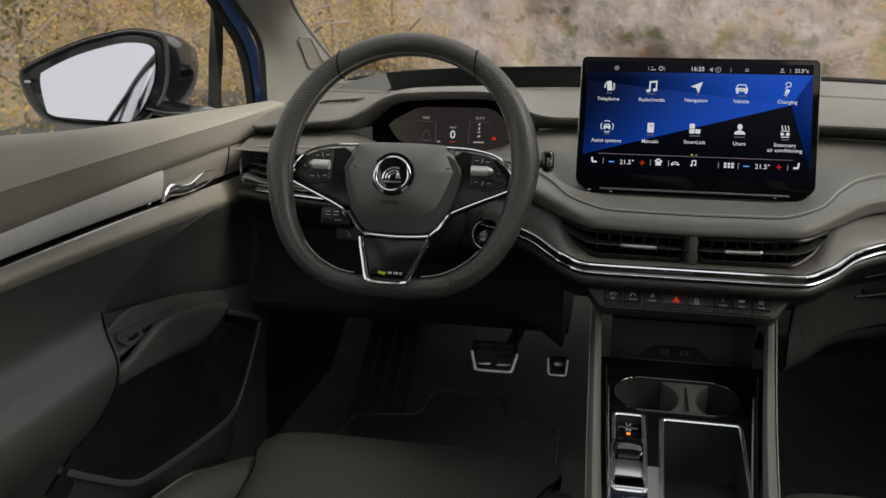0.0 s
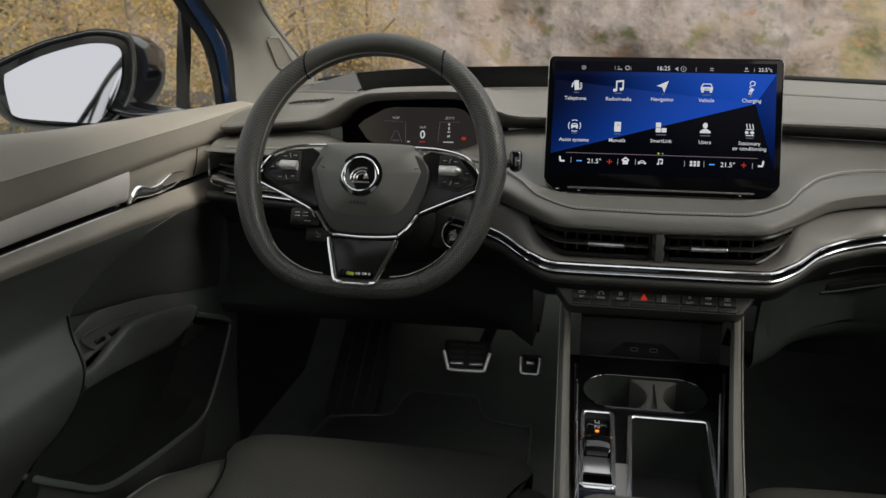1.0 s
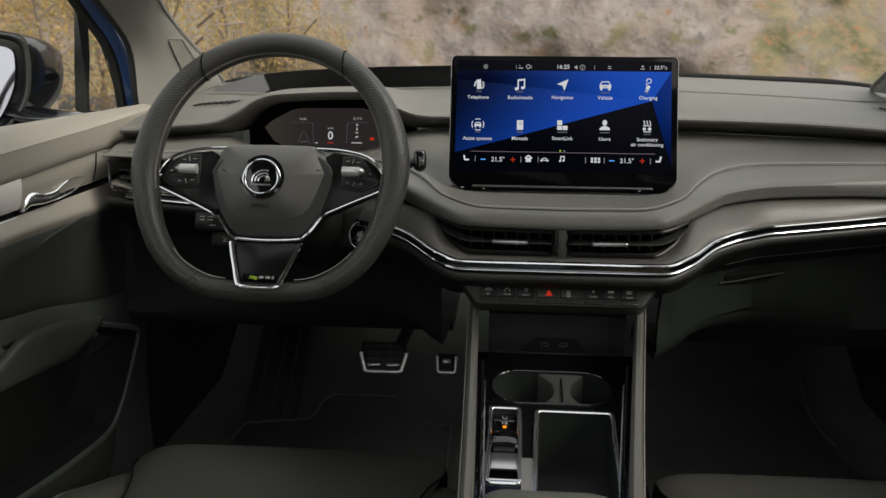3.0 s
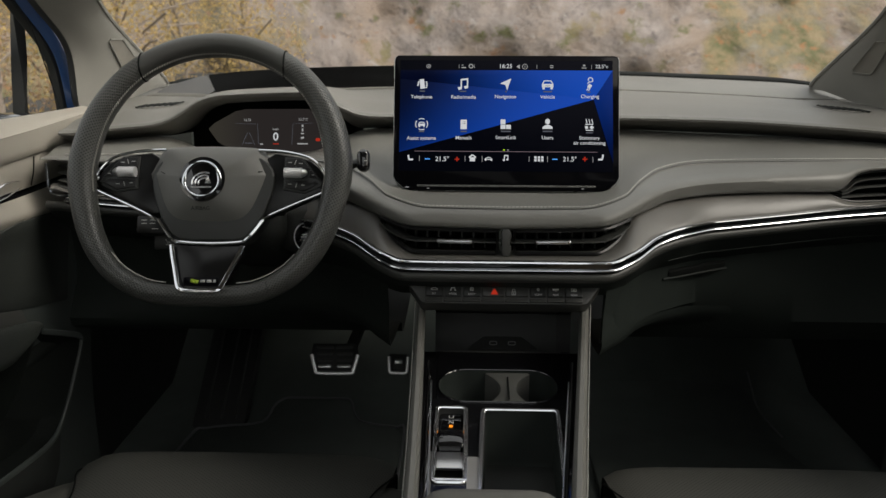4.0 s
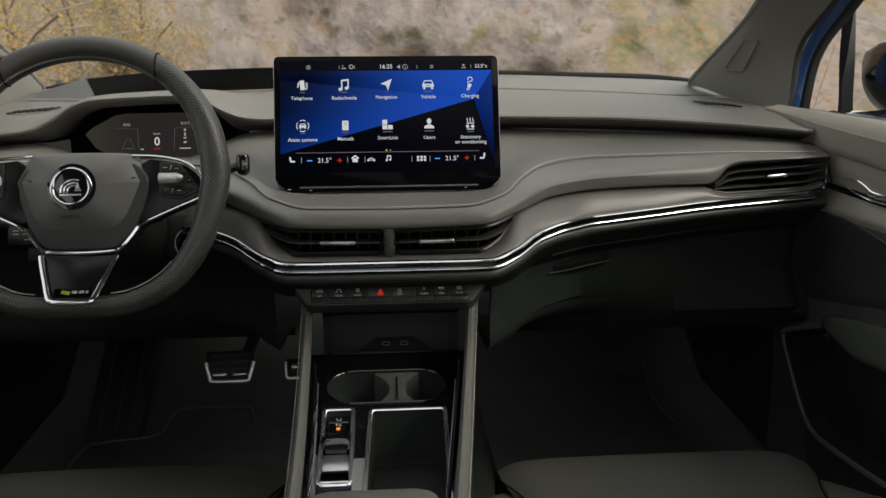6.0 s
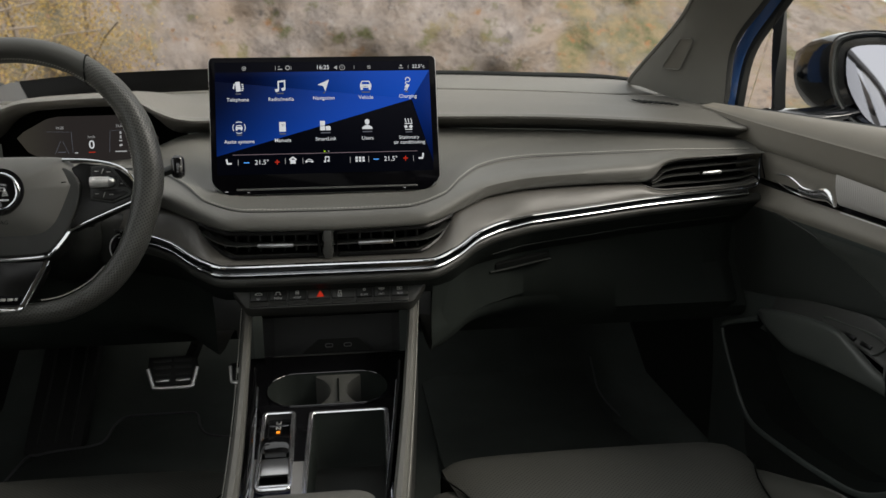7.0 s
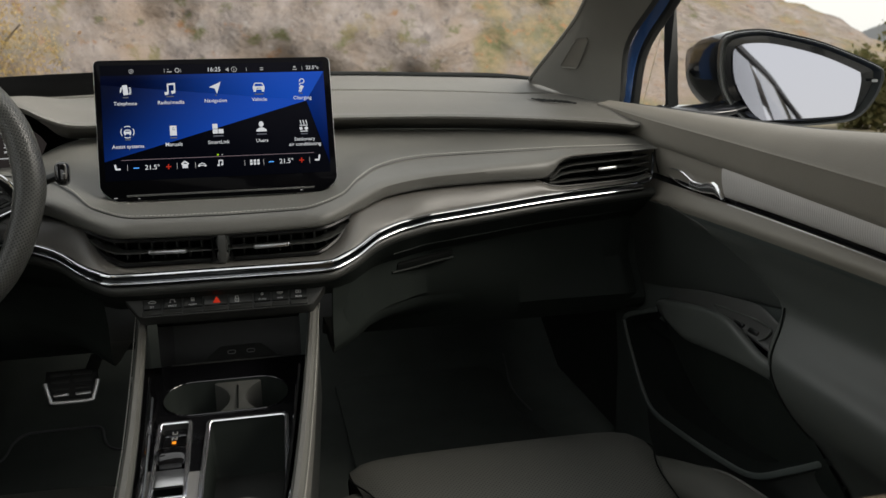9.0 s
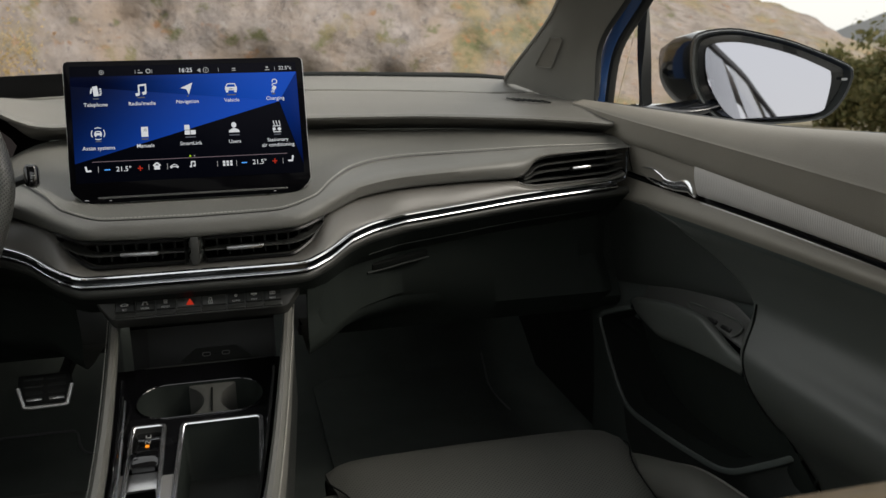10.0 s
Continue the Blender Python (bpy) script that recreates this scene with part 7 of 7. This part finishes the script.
def cliff():
    verts, faces, tone, place = [], [], [], []
    # first the unseen stretch that only holds back light, then the cliff ahead
    azs = [-150 + 1.0 * k for k in range(80)] + [-70 + 0.5 * k for k in range(223)]
    n = 46
    for a in azs:
        r0, top = CLIFF_R(a).x, CLIFF_TOP(a).x
        for j in range(n):
            f = j / (n - 1)
            e = -6.5 + (top + 6.5) * f ** 1.25
            r = r0 * (1 + 0.55 * f ** 1.5)
            d = Vector((math.sin(radians(a)), math.cos(radians(a)), 0))
            p = d * r
            p.z = max(-14, r0 * math.tan(radians(e)) * (1 + 0.4 * f))
            far = min(1.0, 24 / r0)
            place.append(p * far)
            w = (noisy(p, 0.12 * far) * 0.10 + noisy(p, 0.6 * far) * 0.03 + noisy(p, 2.0 * far) * 0.008) * (1.0 if a < 26 else 0.3)
            p = d * (r * (1 + w * (0.35 + 0.65 * min(1, f * 3)))) + Vector((0, 0, p.z + (1.2 * noisy(p, 0.25) if a > 33 else 0) * 0.5))
            verts.append(p)
            foot = max(0.0, 0.45 - (e + 2.5) * 0.3) if a > -10 else 0.25
            tone.append(min(1.0, COVER(a).x + max(0, foot)))
    for i in range(len(azs) - 1):
        for j in range(n - 1):
            k = i * n + j
            faces.append((k, k + 1, k + n + 1, k + n))
    me = bpy.data.meshes.new("cliff")
    me.from_pydata(verts, [], faces)
    for p in me.polygons:
        p.use_smooth = True
    lay = me.color_attributes.new("cover", "FLOAT_COLOR", "POINT")
    for k, v in enumerate(tone):
        lay.data[k].color = (v, v, v, 1)
    spot_ = me.attributes.new("place", "FLOAT_VECTOR", "POINT")
    for k, v in enumerate(place):
        spot_.data[k].vector = v
    me.materials.append(rock_material())
    tagged(new("cliff", me), "weathered grey-brown rock cliff with autumn scrub", "cliff", kind="structure")


cliff()


def fall(r):
    """The ground's height at a distance ahead of the car."""
    return -0.02 - min(8.0, 0.055 * max(0.0, r - 6))


ground = tagged(new("ground"), "dry grass and gravel round the road", "ground", kind="structure")
rings = [0.01, 4, 10, 20, 40, 80, 160, 400, 1200, 4000]
rows = []
for r in rings:
    rows.append([Vector((r * math.sin(a), r * math.cos(a), fall(r) if math.cos(a) > -0.3 else -0.02)) for a in [2 * math.pi * k / 48 for k in range(48)]])
part("ground_sheet", grid(rows, close=True), surface("dry_grass", (0.17, 0.145, 0.09), 0.95, grain=1.2, relief=0.0, vary=0.7, blotch=0.12), ground)
road = tagged(new("road"), "grey asphalt road under the car", "road", kind="structure")
part("asphalt", box(9, 60, 0.05, pose(0, 0, 0.0, 0, 0, 20), 0.01), surface("asphalt", (0.06, 0.06, 0.058), 0.9, grain=120, relief=0.6, blotch=2), road)

hills = tagged(new("far_hills"), "pale hazy mountain far off", "mountain", kind="structure")
rows = []
for f, w in ((-0.4, 0.0), (0.0, 0.5), (0.6, 0.8), (1.0, 1.0)):
    rows.append([Vector((1500 * math.sin(radians(a)), 1500 * math.cos(radians(a)), 1500 * math.tan(radians(-2.0 + (f * (4.2 + 5.0 * (a - 45) / 20 + 0.5 * noisy(Vector((a, 0, 0)), 0.4)))))) ) for a in [34 + k for k in range(45)]])
part("hill_sheet", grid(rows), surface("far_haze_grey", (0.34, 0.35, 0.37), 1.0, grain=0.02, relief=0.0, vary=0.08, blotch=0.004), hills)


def leaves(name, count, spread, size, mat, parent, seed, at):
    """A crown of many small leaves in uneven clumps."""
    rng = np.random.default_rng(seed)
    nc = max(10, count // 90)
    cl = rng.normal(0, 0.42, (nc, 3)) * spread + at
    pick = rng.integers(0, nc, count)
    c = cl[pick] + rng.normal(0, 0.16, (count, 3)) * np.array(spread)
    u = rng.normal(size=(count, 3))
    u /= np.linalg.norm(u, axis=1)[:, None]
    v = np.cross(u, rng.normal(size=(count, 3)))
    v /= np.linalg.norm(v, axis=1)[:, None]
    k = size * rng.uniform(0.6, 1.4, (count, 1))
    vv = np.stack([c - u * k, c + v * k * 0.6, c + u * k, c - v * k * 0.6], 1).reshape(-1, 3)
    me = bpy.data.meshes.new(name)
    me.from_pydata(vv.tolist(), [], [(4 * i, 4 * i + 1, 4 * i + 2, 4 * i + 3) for i in range(count)])
    me.materials.append(mat)
    ob = new(name, me)
    ob.parent = parent
    ob.matrix_parent_inverse = Matrix.Translation(parent.location).inverted()
    return ob


def leaf_material(name, a, c):
    m, t, b = nodes_of(name)
    g = t.nodes.new("ShaderNodeNewGeometry")
    mix = t.nodes.new("ShaderNodeMix")
    mix.data_type = "RGBA"
    mix.inputs["A"].default_value, mix.inputs["B"].default_value = (*a, 1), (*c, 1)
    t.links.new(g.outputs["Random Per Island"], mix.inputs["Factor"])
    t.links.new(mix.outputs["Result"], b.inputs["Base Color"])
    b.inputs["Roughness"].default_value = 0.8
    thin = t.nodes.new("ShaderNodeBsdfTranslucent")
    t.links.new(mix.outputs["Result"], thin.inputs["Color"])
    both = t.nodes.new("ShaderNodeMixShader")
    both.inputs["Fac"].default_value = 0.45
    t.links.new(b.outputs["BSDF"], both.inputs[1])
    t.links.new(thin.outputs["BSDF"], both.inputs[2])
    t.links.new(both.outputs["Shader"], t.nodes["Material Output"].inputs["Surface"])
    return m


YELLOW = leaf_material("yellow_autumn_leaves", (0.62, 0.45, 0.14), (0.46, 0.34, 0.19))
OLIVE = leaf_material("olive_leaves", (0.09, 0.1, 0.035), (0.19, 0.165, 0.07))
RUST = leaf_material("rusty_leaves", (0.5, 0.34, 0.22), (0.38, 0.29, 0.2))
BARK = surface("grey_bark", (0.27, 0.225, 0.185), 0.9, grain=60, relief=0.6, blotch=6)


def tree(az, r, height, spread, mat, label, seed):
    x, y = r * math.sin(radians(az)), r * math.cos(radians(az))
    base = fall(r) - 0.05
    t = thing("tree", (x, y, base), label, "tree", "roadside trees")
    rng = random.Random(seed)
    bm = sweep(spline([(x, y, base), (x + 0.1, y, base + height * 0.3), (x - 0.1, y + 0.1, base + height * 0.65), (x, y, base + height)], 4), circle(0.03 + 0.006 * height, None, 7))
    for k in range(9):
        z = base + height * rng.uniform(0.15, 0.8)
        q = Vector((x + rng.uniform(-1, 1) * spread[0], y + rng.uniform(-1, 1) * spread[1], z + rng.uniform(0.3, 1.0)))
        p = Vector((x, y, z))
        sweep([p, p.lerp(q, 0.5) + Vector((0, 0, 0.12)), q], circle(0.022, None, 5), bm=bm)
    part("trunk", bm, BARK, t)
    leaves("crown", 3200 if az < 35 else 5200, np.array([spread[0], spread[1], height * 0.55]), 0.07 if az > 35 else 0.035 if r < 25 else 0.08, mat, t, seed, np.array([x, y, base + height * 0.5]))


for i, (az, r, h, w, mat, label) in enumerate([
        (-41, 13, 4.6, 1.7, YELLOW, "tree with yellow autumn leaves on the slope"), (-36, 15, 4.2, 1.7, RUST, "tree with rusty autumn leaves on the slope"), (-32.5, 12.5, 3.6, 1.3, YELLOW, "tree with yellow autumn leaves on the slope"), (-28, 16, 4.5, 1.6, RUST, "tree with rusty autumn leaves on the slope"), (-24, 15, 3.4, 1.3, YELLOW, "thin tree with yellow autumn leaves"),
        (-20, 19, 4.0, 1.7, YELLOW, "tree with yellow autumn leaves on the slope"), (-15.5, 22, 3.6, 1.6, YELLOW, "small yellow tree before the cliff"), (-11, 26, 3.0, 1.8, RUST, "rusty bush before the cliff"), (-44, 11, 4.0, 1.4, OLIVE, "olive green tree on the slope")]):
    tree(az, r, h, (w, w), mat, label, 20 + i)
for i, (az, r, h, w, mat, label) in enumerate([(-4, 33, 1.0, 1.7, OLIVE, "low green bush at the cliff foot"), (2, 35, 0.8, 2.0, OLIVE, "low green bush at the cliff foot"), (7, 36, 1.2, 1.5, OLIVE, "low green bush at the cliff foot"), (18, 45, 1.5, 2.4, OLIVE, "green bush on the slope"), (23, 50, 1.6, 2.8, RUST, "rusty bush on the slope"), (41.8, 21, 1.3, 0.9, OLIVE, "dark green bush beside the road"), (45, 18, 2.0, 1.2, OLIVE, "dark green bush beside the road"), (38, 42, 1.6, 2.5, OLIVE, "green bush lower on the slope"), (34, 60, 2.0, 4.0, OLIVE, "green bush lower on the slope")]):
    tree(az, r, h, (w, w), mat, label, 60 + i)
